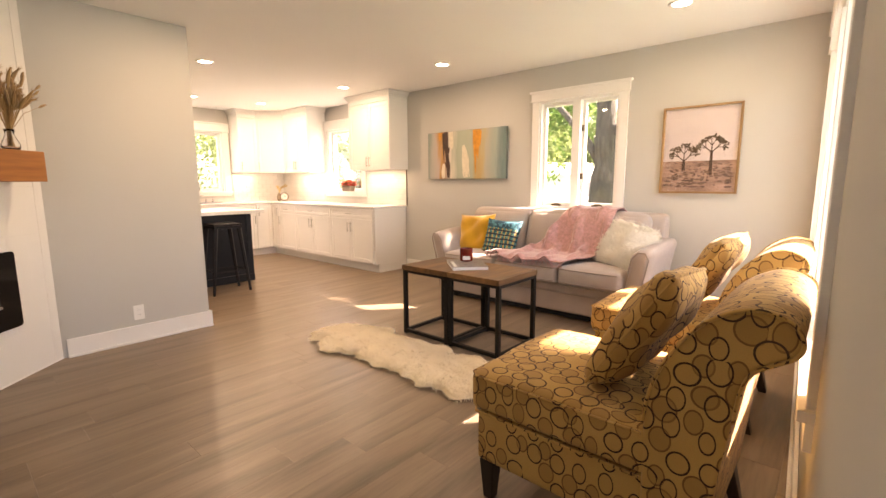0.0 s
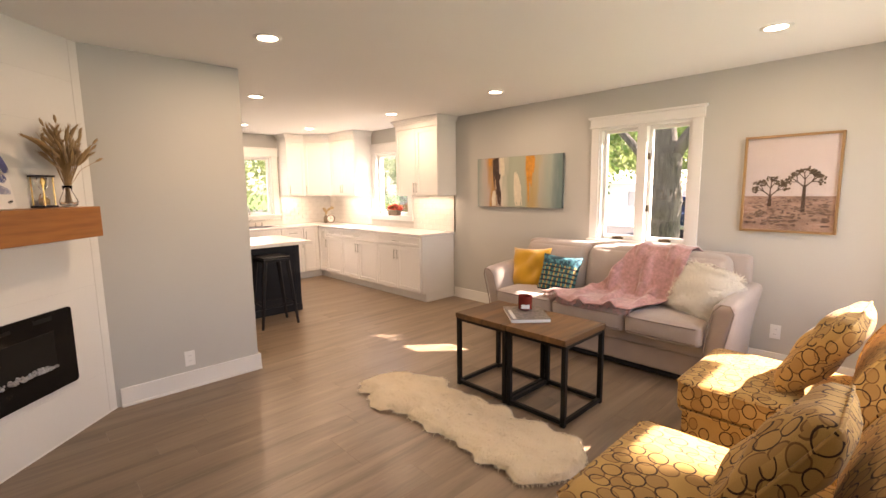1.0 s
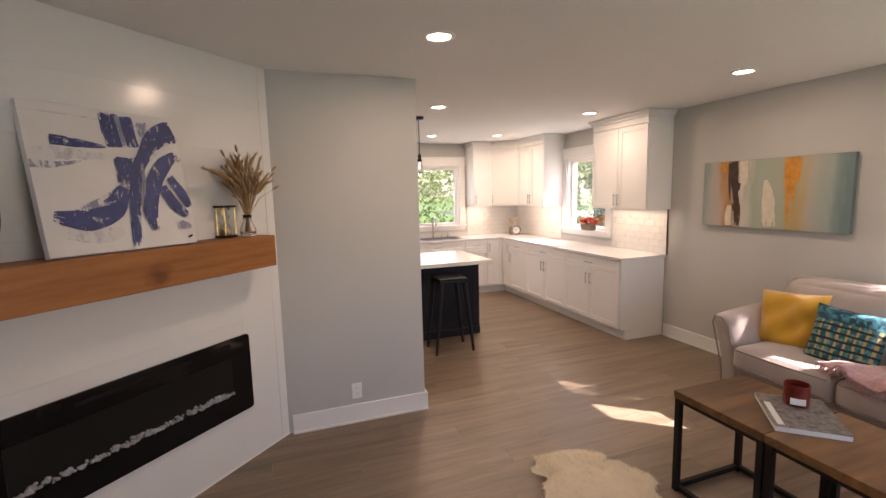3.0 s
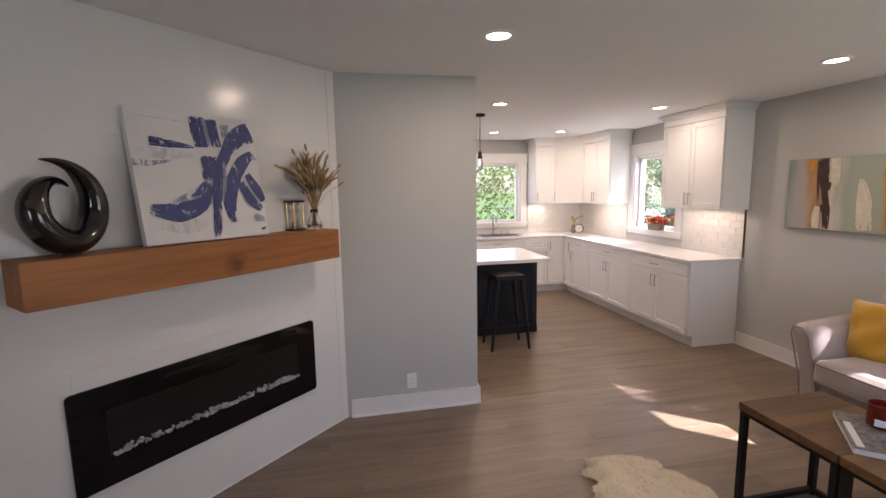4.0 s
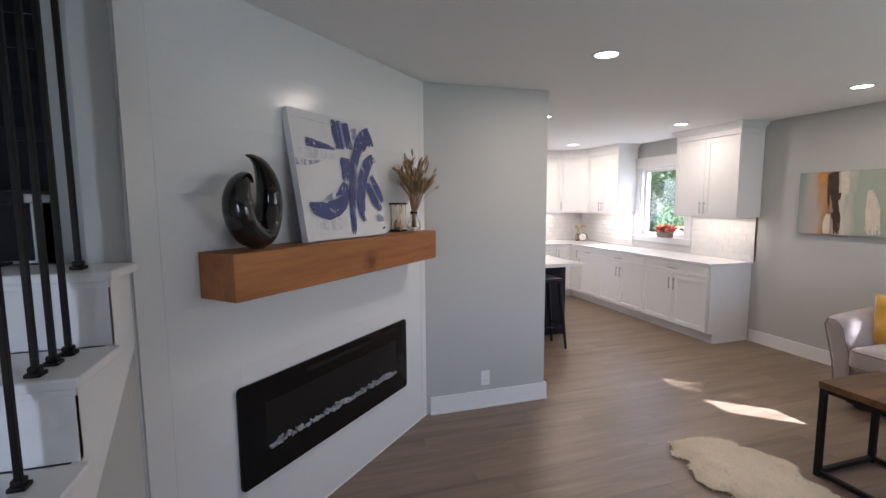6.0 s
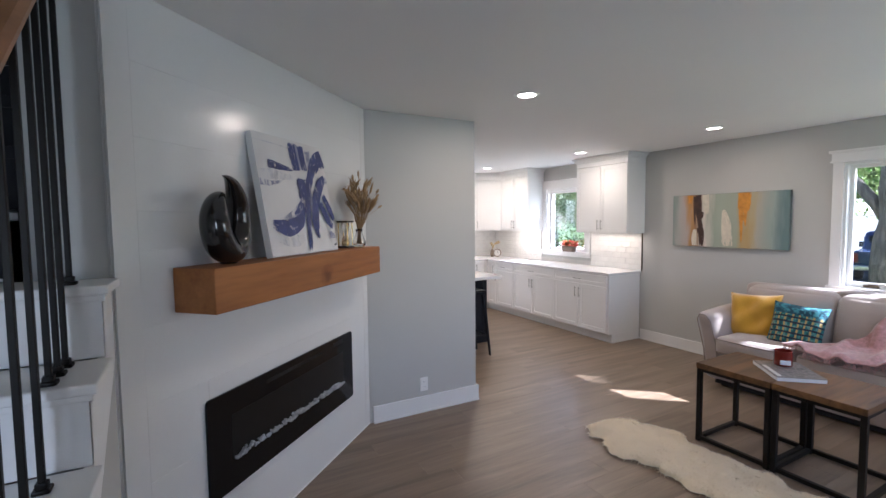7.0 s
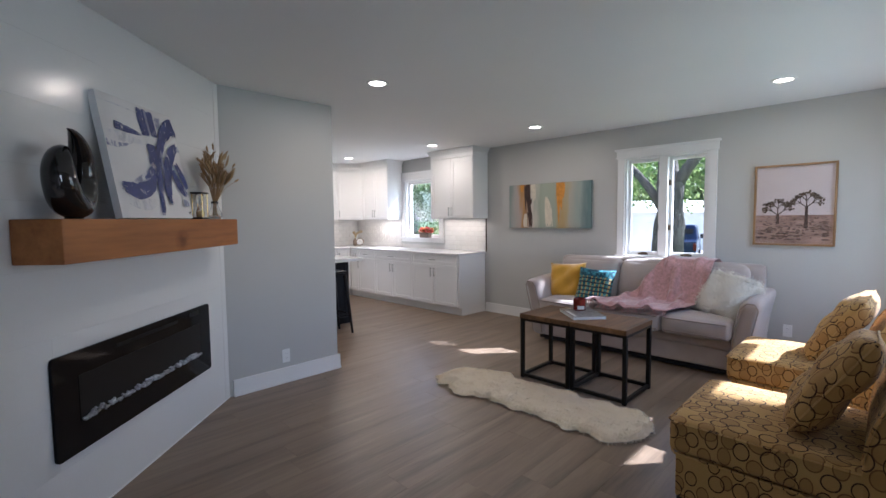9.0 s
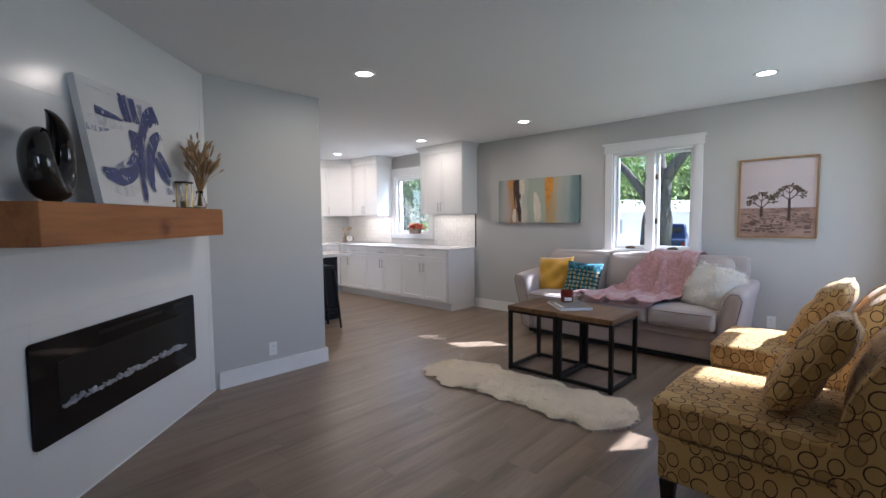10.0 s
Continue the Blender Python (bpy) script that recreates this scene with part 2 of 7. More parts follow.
M = dict(
    wall=paint("greige_wall_paint", (0.505, 0.50, 0.475), 0.75, spread=0.03, scale=1.2, grain=220, bump=0.02),
    white=paint("white_trim_paint", (0.80, 0.79, 0.77), 0.4, spread=0.025, scale=2, grain=90, bump=0.01),
    shiplap=paint("white_shiplap_paint", (0.735, 0.73, 0.705), 0.20, spread=0.03, scale=1.5, grain=70, bump=0.006),
    ceiling=paint("ceiling_paint", (0.79, 0.785, 0.77), 0.85, spread=0.025, scale=1.0, grain=260, bump=0.03),
    cabinet=paint("white_cabinet_lacquer", (0.82, 0.81, 0.79), 0.35, spread=0.02, scale=2, grain=60, bump=0.006),
    plank=wood("grey_oak_plank", (0.124, 0.087, 0.057), (0.262, 0.192, 0.132), 0.34, "x", 0.8, per_object=0.03, gloss=0.5),
    mantel=wood("cedar_beam", (0.20, 0.066, 0.014), (0.42, 0.165, 0.042), 0.5, "y", 0.7, knots=True),
    table_top=wood("worn_table_wood", (0.060, 0.027, 0.009), (0.205, 0.100, 0.034), 0.5, "x", 1.3, per_object=0.12, knots=True),
    rail=wood("oak_handrail", (0.22, 0.10, 0.04), (0.36, 0.18, 0.08), 0.45, "y", 1.0),
    steel=paint("black_steel", (0.014, 0.0125, 0.011), 0.5, 0.2, 0.2, 8, 150, 0.03),
    black=paint("black_paint", (0.014, 0.014, 0.017), 0.45, 0, 0.2, 5, 120, 0.02),
    gloss_black=paint("gloss_black_glass", (0.006, 0.006, 0.007), 0.06, 0, 0.1, 3, 20, 0),
    firebox=paint("firebox_dark", (0.011, 0.0108, 0.0105), 0.3, 0, 0.2, 5, 60, 0.0),
    crystal=paint("ice_crystal", (0.38, 0.38, 0.385), 0.2, 0, 0.4, 40, 60, 0.02),
    quartz=paint("white_quartz", (0.80, 0.795, 0.785), 0.16, 0, 0.03, 5, 160, 0.0),
    tile=paint("glazed_white_tile", (0.78, 0.765, 0.735), 0.14, 0, 0.03, 10, 30, 0.01, per_object=0.03),
    grout=paint("light_grout", (0.60, 0.58, 0.55), 0.9, 0, 0.06, 10, 200, 0.04),
    nickel=paint("brushed_nickel", (0.42, 0.41, 0.39), 0.3, 1.0, 0.1, 20, 300, 0.01),
    island=paint("navy_black_cabinet", (0.016, 0.018, 0.024), 0.4, 0, 0.2, 4, 120, 0.01),
    sofa=cloth("greige_upholstery", (0.40, 0.34, 0.305), 0.08, 500),
    sofa_welt=cloth("upholstery_piping", (0.27, 0.22, 0.195), 0.08, 500),
    throw=cloth("dusty_pink_knit", (0.45, 0.25, 0.24), 0.34, 110, sheen=0.6, blotch=40),
    yellow=cloth("mustard_velvet", (0.58, 0.315, 0.028), 0.18, 300, sheen=0.5),
    fur=foliage("white_fur", (0.90, 0.86, 0.77), 0.10, 1.0, 0.12),
    sheep=foliage("cream_sheepskin", (0.93, 0.81, 0.62), 0.10, 1.0, 0.08),
    ring=ring_fabric(),
    leg=wood("espresso_wood", (0.012, 0.008, 0.006), (0.035, 0.02, 0.014), 0.4, "z"),
    ceramic=paint("black_chrome_ceramic", (0.075, 0.072, 0.07), 0.08, 0.85, 0.25, 4, 25, 0.015),
    canvas=paint("painted_canvas", (0.72, 0.70, 0.68), 0.7, 0, 0.06, 6, 300, 0.04),
    blue=dry_brush("indigo_brush_paint", (0.042, 0.056, 0.18), 0.59),
    blue_grey=dry_brush("grey_brush_paint", (0.26, 0.265, 0.37), 0.50),
    wash=dry_brush("pale_brush_wash", (0.56, 0.55, 0.575), 0.45),
    gold=paint("brass", (0.72, 0.50, 0.18), 0.25, 1.0, 0.1, 10, 100, 0.0),
    sand=paint("hourglass_sand", (0.55, 0.42, 0.24), 0.9, 0, 0.1, 40, 500, 0.03),
    straw=paint("dried_grass", (0.36, 0.235, 0.11), 0.85, 0, 0.25, 30, 200, 0.05),
    plume=cloth("dried_plume", (0.34, 0.23, 0.12), 0.3, 200),
    frame_oak=wood("light_oak_frame", (0.22, 0.12, 0.05), (0.38, 0.23, 0.11), 0.5, "z"),
    clear=glass("clear_glass"),
    pane=pane_glass(),
    plastic=paint("white_plastic", (0.80, 0.80, 0.78), 0.35, 0, 0.02, 5, 50, 0),
    slot=paint("dark_slot", (0.03, 0.03, 0.03), 0.6, 0, 0.1, 5, 50, 0),
    carpet=cloth("charcoal_carpet", (0.022, 0.022, 0.025), 0.3, 150, sheen=0.2),
    bronze=paint("oil_bronze_hardware", (0.10, 0.075, 0.05), 0.4, 0.8, 0.2, 10, 60, 0.01),
    lamp=glow("can_lens", (1.0, 0.86, 0.66), 4.6),
    red=paint("red_glass_wax", (0.16, 0.018, 0.012), 0.12, 0, 0.2, 8, 40, 0),
    paper=paint("book_paper", (0.70, 0.69, 0.67), 0.6, 0, 0.1, 5, 100, 0.02),
    cover=paint("magazine_cover", (0.17, 0.15, 0.135), 0.3, 0, 0.95, 30, 60, 0.0),
    petal=cloth("red_petals", (0.62, 0.05, 0.03), 0.3, 100),
    petal2=cloth("orange_petals", (0.75, 0.22, 0.05), 0.3, 100),
    petal3=cloth("pale_petals", (0.80, 0.60, 0.45), 0.2, 100),
    basket=wood("grey_planter_wood", (0.12, 0.085, 0.06), (0.25, 0.19, 0.14), 0.7, "y"),
    leaf=foliage("tree_leaves", (0.085, 0.15, 0.04), 0.45),
    leaf2=foliage("light_leaves", (0.19, 0.235, 0.09), 0.4),
    bark=paint("furrowed_bark", (0.085, 0.075, 0.062), 0.95, 0, 0.95, 22, 60, 1.2, stretch=(1, 1, 0.18)),
    grass=paint("lawn", (0.075, 0.13, 0.03), 0.9, 0, 0.4, 2, 40, 0.2),
    drive=paint("concrete_drive", (0.50, 0.48, 0.45), 0.9, 0, 0.1, 2, 60, 0.1),
    siding=paint("white_siding", (0.75, 0.74, 0.72), 0.6, 0, 0.05, 2, 30, 0.02),
    truck=paint("dark_blue_car_paint", (0.02, 0.03, 0.075), 0.2, 0.3, 0.1, 2, 30, 0),
    tyre=paint("tyre_rubber", (0.02, 0.02, 0.02), 0.8, 0, 0.2, 8, 80, 0.05),
    pouf=cloth("blue_grey_knit", (0.16, 0.20, 0.25), 0.6, 90, blotch=60),
)
# one large knot in the beam
mn, ml = M["mantel"].node_tree.nodes, M["mantel"].node_tree.links
kt, kd, kw = mn.new("ShaderNodeTexCoord"), mn.new("ShaderNodeVectorMath"), mn.new("ShaderNodeTexNoise")
kd.operation = "DISTANCE"
kd.inputs[1].default_value = (0.103, 0.053, -0.032)
kw.inputs["Scale"].default_value = 22
ks = mn.new("ShaderNodeMath")
ks.operation = "MULTIPLY_ADD"
ks.inputs[1].default_value = 0.05
ml.new(kt.outputs["Object"], kd.inputs[0]), ml.new(kt.outputs["Object"], kw.inputs[0])
ml.new(kw.outputs[0], ks.inputs[0]), ml.new(kd.outputs["Value"], ks.inputs[2])
kr_ = ramp(mn, [(0.03, (0.42, 0.36, 0.34)), (0.05, (0.55, 0.48, 0.45)), (0.062, (0.72, 0.66, 0.62)), (0.10, (1, 1, 1))])
km = mn.new("ShaderNodeMixRGB")
km.blend_type = "MULTIPLY"
km.inputs[0].default_value = 1.0
mb = mn["Principled BSDF"].inputs["Base Color"]
ml.new(ks.outputs[0], kr_.inputs[0]), ml.new(mb.links[0].from_socket, km.inputs[1]), ml.new(kr_.outputs[0], km.inputs[2])
ml.new(km.outputs[0], mb)
for key in ("firebox", "gloss_black", "steel", "black", "island"):
    M[key].node_tree.nodes["Principled BSDF"].inputs["Specular IOR Level"].default_value = 0.22



# ---- building blocks ----
def thing(name, at, label, category, group="", kind=""):
    e = new(name)
    e.location = at
    return tagged(e, label, category, group, kind)


def box_uv(bm):
    uv = bm.loops.layers.uv.verify()
    for f in bm.faces:
        n = f.normal
        a = max(range(3), key=lambda i: abs(n[i]))
        i, j = [(1, 2), (0, 2), (0, 1)][a]
        for lp in f.loops:
            lp[uv].uv = (lp.vert.co[i] + 0.31 * a, lp.vert.co[j] + 0.17 * a)


def part(name, bm, mat, parent=None, label="", m=None, smooth=False, kind="", category=""):
    """Links a bmesh (in world metres, or moved by m) as one mesh object under a thing or part."""
    if m is not None:
        bm.transform(m)
        if m.to_3x3().determinant() < 0:
            bmesh.ops.reverse_faces(bm, faces=bm.faces[:])
    bm.normal_update()
    box_uv(bm)
    me = bpy.data.meshes.new(name)
    bm.to_mesh(me)
    bm.free()
    me.materials.append(M[mat] if isinstance(mat, str) else mat)
    if smooth:
        me.polygons.foreach_set("use_smooth", [True] * len(me.polygons))
        if smooth == "auto":
            me.set_sharp_from_angle(angle=radians(40))
    ob = new(name, me)
    if parent is not None:
        ob.parent = parent
        root, inv = parent, Matrix()
        while root is not None:
            inv = inv @ (root.matrix_basis.inverted() if root.parent is None else Matrix())
            root = root.parent
        ob.matrix_parent_inverse = inv if parent.parent is None else Matrix()
    return tagged(ob, label, category, "", kind)


def B():
    return bmesh.new()


def box(bm, lo, hi, bevel=0.0, seg=2):
    r = bmesh.ops.create_cube(bm, size=1)
    vs = r["verts"]
    c = [(a + b) / 2 for a, b in zip(lo, hi)]
    s = [abs(b - a) for a, b in zip(lo, hi)]
    for v in vs:
        v.co = Vector((v.co.x * s[0] + c[0], v.co.y * s[1] + c[1], v.co.z * s[2] + c[2]))
    if bevel:
        es = list({e for v in vs for e in v.link_edges})
        bmesh.ops.bevel(bm, geom=es, offset=min(bevel, min(s) * 0.45), segments=seg, profile=0.6, affect="EDGES")
    return bm


def bx(lo, hi, bevel=0.003, seg=2):
    return box(B(), lo, hi, bevel, seg)


def rod(bm, p, q, r0, r1=None, seg=10, caps=True):
    p, q = Vector(p), Vector(q)
    r1 = r0 if r1 is None else r1
    ax = (q - p).normalized()
    a = ax.orthogonal().normalized()
    b = ax.cross(a)
    rings = []
    for c, r in ((p, r0), (q, r1)):
        rings.append([bm.verts.new(c + r * (math.cos(2 * math.pi * k / seg) * a + math.sin(2 * math.pi * k / seg) * b)) for k in range(seg)])
    for k in range(seg):
        bm.faces.new((rings[0][k], rings[0][(k + 1) % seg], rings[1][(k + 1) % seg], rings[1][k]))
    if caps:
        bm.faces.new(rings[0][::-1]), bm.faces.new(rings[1])
    return bm


def tube(bm, pts, radii, seg=8, flat=1.0, up=None):
    """A tube along points with a radius for each."""
    pts = [Vector(p) for p in pts]
    if not hasattr(radii, "__len__"):
        radii = [radii] * len(pts)
    rings = []
    for i, p in enumerate(pts):
        t = (pts[min(i + 1, len(pts) - 1)] - pts[max(i - 1, 0)]).normalized()
        if up is None:
            up = t.orthogonal().normalized()
        up = (up - t * up.dot(t)).normalized()
        side = t.cross(up)
        rings.append([bm.verts.new(p + radii[i] * (math.cos(2 * math.pi * k / seg) * up * flat + math.sin(2 * math.pi * k / seg) * side)) for k in range(seg)])
    for r0, r1 in zip(rings, rings[1:]):
        for k in range(seg):
            bm.faces.new((r0[k], r0[(k + 1) % seg], r1[(k + 1) % seg], r1[k]))
    bm.faces.new(rings[0][::-1]), bm.faces.new(rings[-1])
    return bm


def lathe(bm, at, profile, seg=24, caps=True):
    """Turned shape: (radius, height) pairs round the upright axis through at."""
    rings = []
    for r, z in profile:
        rings.append([bm.verts.new((at[0] + r * math.cos(2 * math.pi * k / seg), at[1] + r * math.sin(2 * math.pi * k / seg), at[2] + z)) for k in range(seg)])
    for a, b in zip(rings, rings[1:]):
        for k in range(seg):
            bm.faces.new((a[k], a[(k + 1) % seg], b[(k + 1) % seg], b[k]))
    if caps and profile[0][0] > 1e-6:
        bm.faces.new(rings[0][::-1])
    if caps and profile[-1][0] > 1e-6:
        bm.faces.new(rings[-1])
    return bm


def soft(bm, lo, hi, r=0.04, puff=(0, 0, 0), n=10, fn=None):
    """A cushion-like block: rounded edges, faces swollen by puff, then bent by fn."""
    lo, hi = Vector(lo), Vector(hi)
    c, h = (lo + hi) / 2, (hi - lo) / 2
    ts = [math.sin(math.pi / 2 * (2 * k / n - 1)) for k in range(n + 1)]
    start = len(bm.verts)
    made = []
    for ax in range(3):
        i, j = (ax + 1) % 3, (ax + 2) % 3
        for sgn in (-1, 1):
            grid = []
            for u in ts:
                row = []
                for v in ts:
                    p = [0, 0, 0]
                    p[ax], p[i], p[j] = sgn, u, v
                    q = Vector([p[k] * h[k] for k in range(3)])
                    inner = Vector([max(-(h[k] - r), min(h[k] - r, q[k])) for k in range(3)])
                    d = q - inner
                    q = inner + (d.normalized() * r if d.length > 1e-9 else d)
                    for k in range(3):
                        k1, k2 = (k + 1) % 3, (k + 2) % 3
                        q[k] += puff[k] * (p[k] if abs(p[k]) < 1 else sgn if k == ax else p[k]) * (1 - p[k1] ** 2) * (1 - p[k2] ** 2)
                    q = q + c
                    if fn:
                        q = fn(q)
                    row.append(bm.verts.new(q))
                grid.append(row)
            for a in range(n):
                for b in range(n):
                    f = (grid[a][b], grid[a + 1][b], grid[a + 1][b + 1], grid[a][b + 1])
                    bm.faces.new(f if sgn > 0 else f[::-1])
            made += [v for row in grid for v in row]
    bmesh.ops.remove_doubles(bm, verts=made, dist=1e-5)
    return bm


def extrude_outline(bm, pts, axis, lo, hi, bevel=0.0, seg=2):
    """A closed outline in the plane across axis, pulled from lo to hi along it."""
    def at(p, v):
        q = list(p)
        q.insert("xyz".index(axis), v)
        return q
    a = [bm.verts.new(at(p, lo)) for p in pts]
    b = [bm.verts.new(at(p, hi)) for p in pts]
    n = len(pts)
    f0, f1 = bm.faces.new(a), bm.faces.new(b[::-1])
    for k in range(n):
        bm.faces.new((a[k], b[k], b[(k + 1) % n], a[(k + 1) % n]))
    bmesh.ops.recalc_face_normals(bm, faces=bm.faces[:])
    if bevel:
        es = list({e for f in (f0, f1) for e in f.edges})
        bmesh.ops.bevel(bm, geom=es, offset=bevel, segments=seg, profile=0.6, affect="EDGES")
    return bm


def pierced(us, zs, holes, w0, w1):
    """A slab in the (u, z) plane from w0 to w1, with rectangular holes (u0, u1, z0, z1). Local x is w, y is u."""
    us = sorted({*us, *(h[0] for h in holes), *(h[1] for h in holes)})
    zs = sorted({*zs, *(h[2] for h in holes), *(h[3] for h in holes)})
    bm = B()

    def solid(i, j):
        if not (0 <= i < len(us) - 1 and 0 <= j < len(zs) - 1):
            return False
        u, z = (us[i] + us[i + 1]) / 2, (zs[j] + zs[j + 1]) / 2
        return not any(a < u < b and c < z < d for a, b, c, d in holes)

    def quad(*p):
        bm.faces.new([bm.verts.new(q) for q in p])
    for i in range(len(us) - 1):
        for j in range(len(zs) - 1):
            if not solid(i, j):
                continue
            a, b, c, d = us[i], us[i + 1], zs[j], zs[j + 1]
            quad((w0, a, c), (w0, a, d), (w0, b, d), (w0, b, c))
            quad((w1, a, c), (w1, b, c), (w1, b, d), (w1, a, d))
            if not solid(i - 1, j):
                quad((w0, a, c), (w1, a, c), (w1, a, d), (w0, a, d))
            if not solid(i + 1, j):
                quad((w0, b, c), (w0, b, d), (w1, b, d), (w1, b, c))
            if not solid(i, j - 1):
                quad((w0, a, c), (w0, b, c), (w1, b, c), (w1, a, c))
            if not solid(i, j + 1):
                quad((w0, a, d), (w1, a, d), (w1, b, d), (w0, b, d))
    bmesh.ops.remove_doubles(bm, verts=bm.verts[:], dist=1e-5)
    bmesh.ops.recalc_face_normals(bm, faces=bm.faces[:])
    return bm


def structure(name, bm, mat, label, category="wall", m=None):
    return part(name, bm, mat, None, label, m, kind="structure", category=category)


# local frames: (depth into the room, along the wall, up)
S2 = math.sqrt(0.5)
DIAG = Matrix(((S2, S2, 0, -3.57 / 2), (-S2, S2, 0, 3.57 / 2), (0, 0, 1, 0), (0, 0, 0, 1)))   # fireplace wall
EAST = Matrix(((-1, 0, 0, XW), (0, -1, 0, 0), (0, 0, 1, 0), (0, 0, 0, 1)))                     # picture wall: along is -y
NORTH = Matrix(((0, 1, 0, 0), (-1, 0, 0, YB), (0, 0, 1, 0), (0, 0, 0, 1)))                      # kitchen back wall: along is x
PART = Matrix(((0, 1, 0, 0), (-1, 0, 0, YG), (0, 0, 1, 0), (0, 0, 0, 1)))                       # grey partition: along is x
FA = math.atan2(0.17, 3.65)
FRONT = pose(4.55, 0.14, 0, 0, 0, math.degrees(FA)) @ Matrix(((0, -1, 0, 0), (1, 0, 0, 0), (0, 0, 1, 0), (0, 0, 0, 1)))  # along runs to -x

# ---- structure ----
WIN = (-2.58, -1.70, 0.965, 2.10)      # living room window in the picture wall
KWIN = (-6.56, -5.70, 1.10, 2.10)         # kitchen window in the same wall
BWIN = (2.46, 3.43, 1.10, 2.10)           # window over the sink
FWIN = (0.33, 2.945, 0.62, 2.12)          # front window
ADDED_HOLE = (5.62, 6.22, 0.92, 2.0)           # unseen opening added so daylight reaches the stairs
structure("wall_east", pierced([-8.2, -0.0], [0, H], [WIN, KWIN], -0.16, 0), "wall", "greige painted wall with two white windows", m=EAST)
structure("wall_north", pierced([-0.5, 4.71], [0, H], [BWIN], -0.14, 0), "wall", "greige painted kitchen back wall", m=NORTH)
structure("wall_partition", bx((0.40, YG, 0), (1.51, YG + 0.12, H), 0.004), "wall", "short greige partition wall beside the fireplace")
structure("wall_front", pierced([-0.16, 7.0], [0, H], [FWIN, ADDED_HOLE], -0.16, 0), "wall", "greige front wall with a wide window", m=FRONT)
structure("wall_west", bx((-2.1, -0.45, 0), (-1.98, 8.2, 5.0)), "wall", "greige side wall beyond the stairs")
structure("wall_kitchen_side", bx((0.30, YG + 0.12, 0), (0.42, YB, H)), "wall", "plain kitchen side wall")
structure("wall_fireplace", bx((-0.12, 1.235, 0), (0, 3.245, H), 0), "shiplap", "white fireplace wall across the corner", m=DIAG)
structure("wall_stair", bx((-1.04, 2.665, 0), (-0.915, 6.5, 5.0)), "wall", "greige wall beside the stairs")
structure("wall_stair_end", bx((-1.20, 2.86, 0), (-1.042, 6.5, 5.0)), "wall", "pale wall set back beside the stairs")
structure("wall_stairwell_back", bx((-1.98, 6.4, 0), (-1.20, 6.5, 5.0)), "wall", "dark back wall of the stairwell")
structure("stairwell_ceiling", bx((-2.1, 0.3, 5.0), (-0.9, 6.5, 5.1)), "ceiling", "white ceiling over the stairs", "ceiling")
structure("ceiling", bx((-0.912, -0.5, H), (4.70, 8.2, H + 0.2), 0), "ceiling", "smooth white ceiling with recessed lights", "ceiling")
structure("ceiling_hall", bx((-2.0, -0.5, H), (-0.914, 1.6, H + 0.2), 0), "ceiling", "smooth white hall ceiling", "ceiling")
structure("wall_stair_header", bx((-1.98, 1.602, H), (-0.916, 1.70, 5.0), 0), "wall", "greige header over the stair opening")
structure("wall_stair_upper", bx((-1.02, 1.702, H + 0.2), (-0.916, 2.663, 5.0), 0), "wall", "greige wall above the ceiling edge")

# baseboards
def baseboard(name, m, a, b, h=0.135):
    bm = B()
    box(bm, (0.002, a, 0), (0.017, b, h), 0.003)
    box(bm, (0.0172, a, 0), (0.030, b, 0.018), 0.005)
    structure(name, bm, "white", "white painted baseboard", "baseboard", m)


baseboard("baseboard_east", EAST, -4.70, -0.18)
baseboard("baseboard_partition", PART, 0.535, 1.53)
baseboard("baseboard_front", FRONT, 0.03, 6.0)
structure("baseboard_partition_end", bx((1.512, YG - 0.017, 0), (1.528, YG + 0.135, 0.135)), "white", "white painted baseboard return", "baseboard")
structure("floor_trim", bx((0.002, 1.26, 0), (0.014, 3.235, 0.012)), "white", "thin white caulked edge under the fireplace wall", "trim", DIAG)


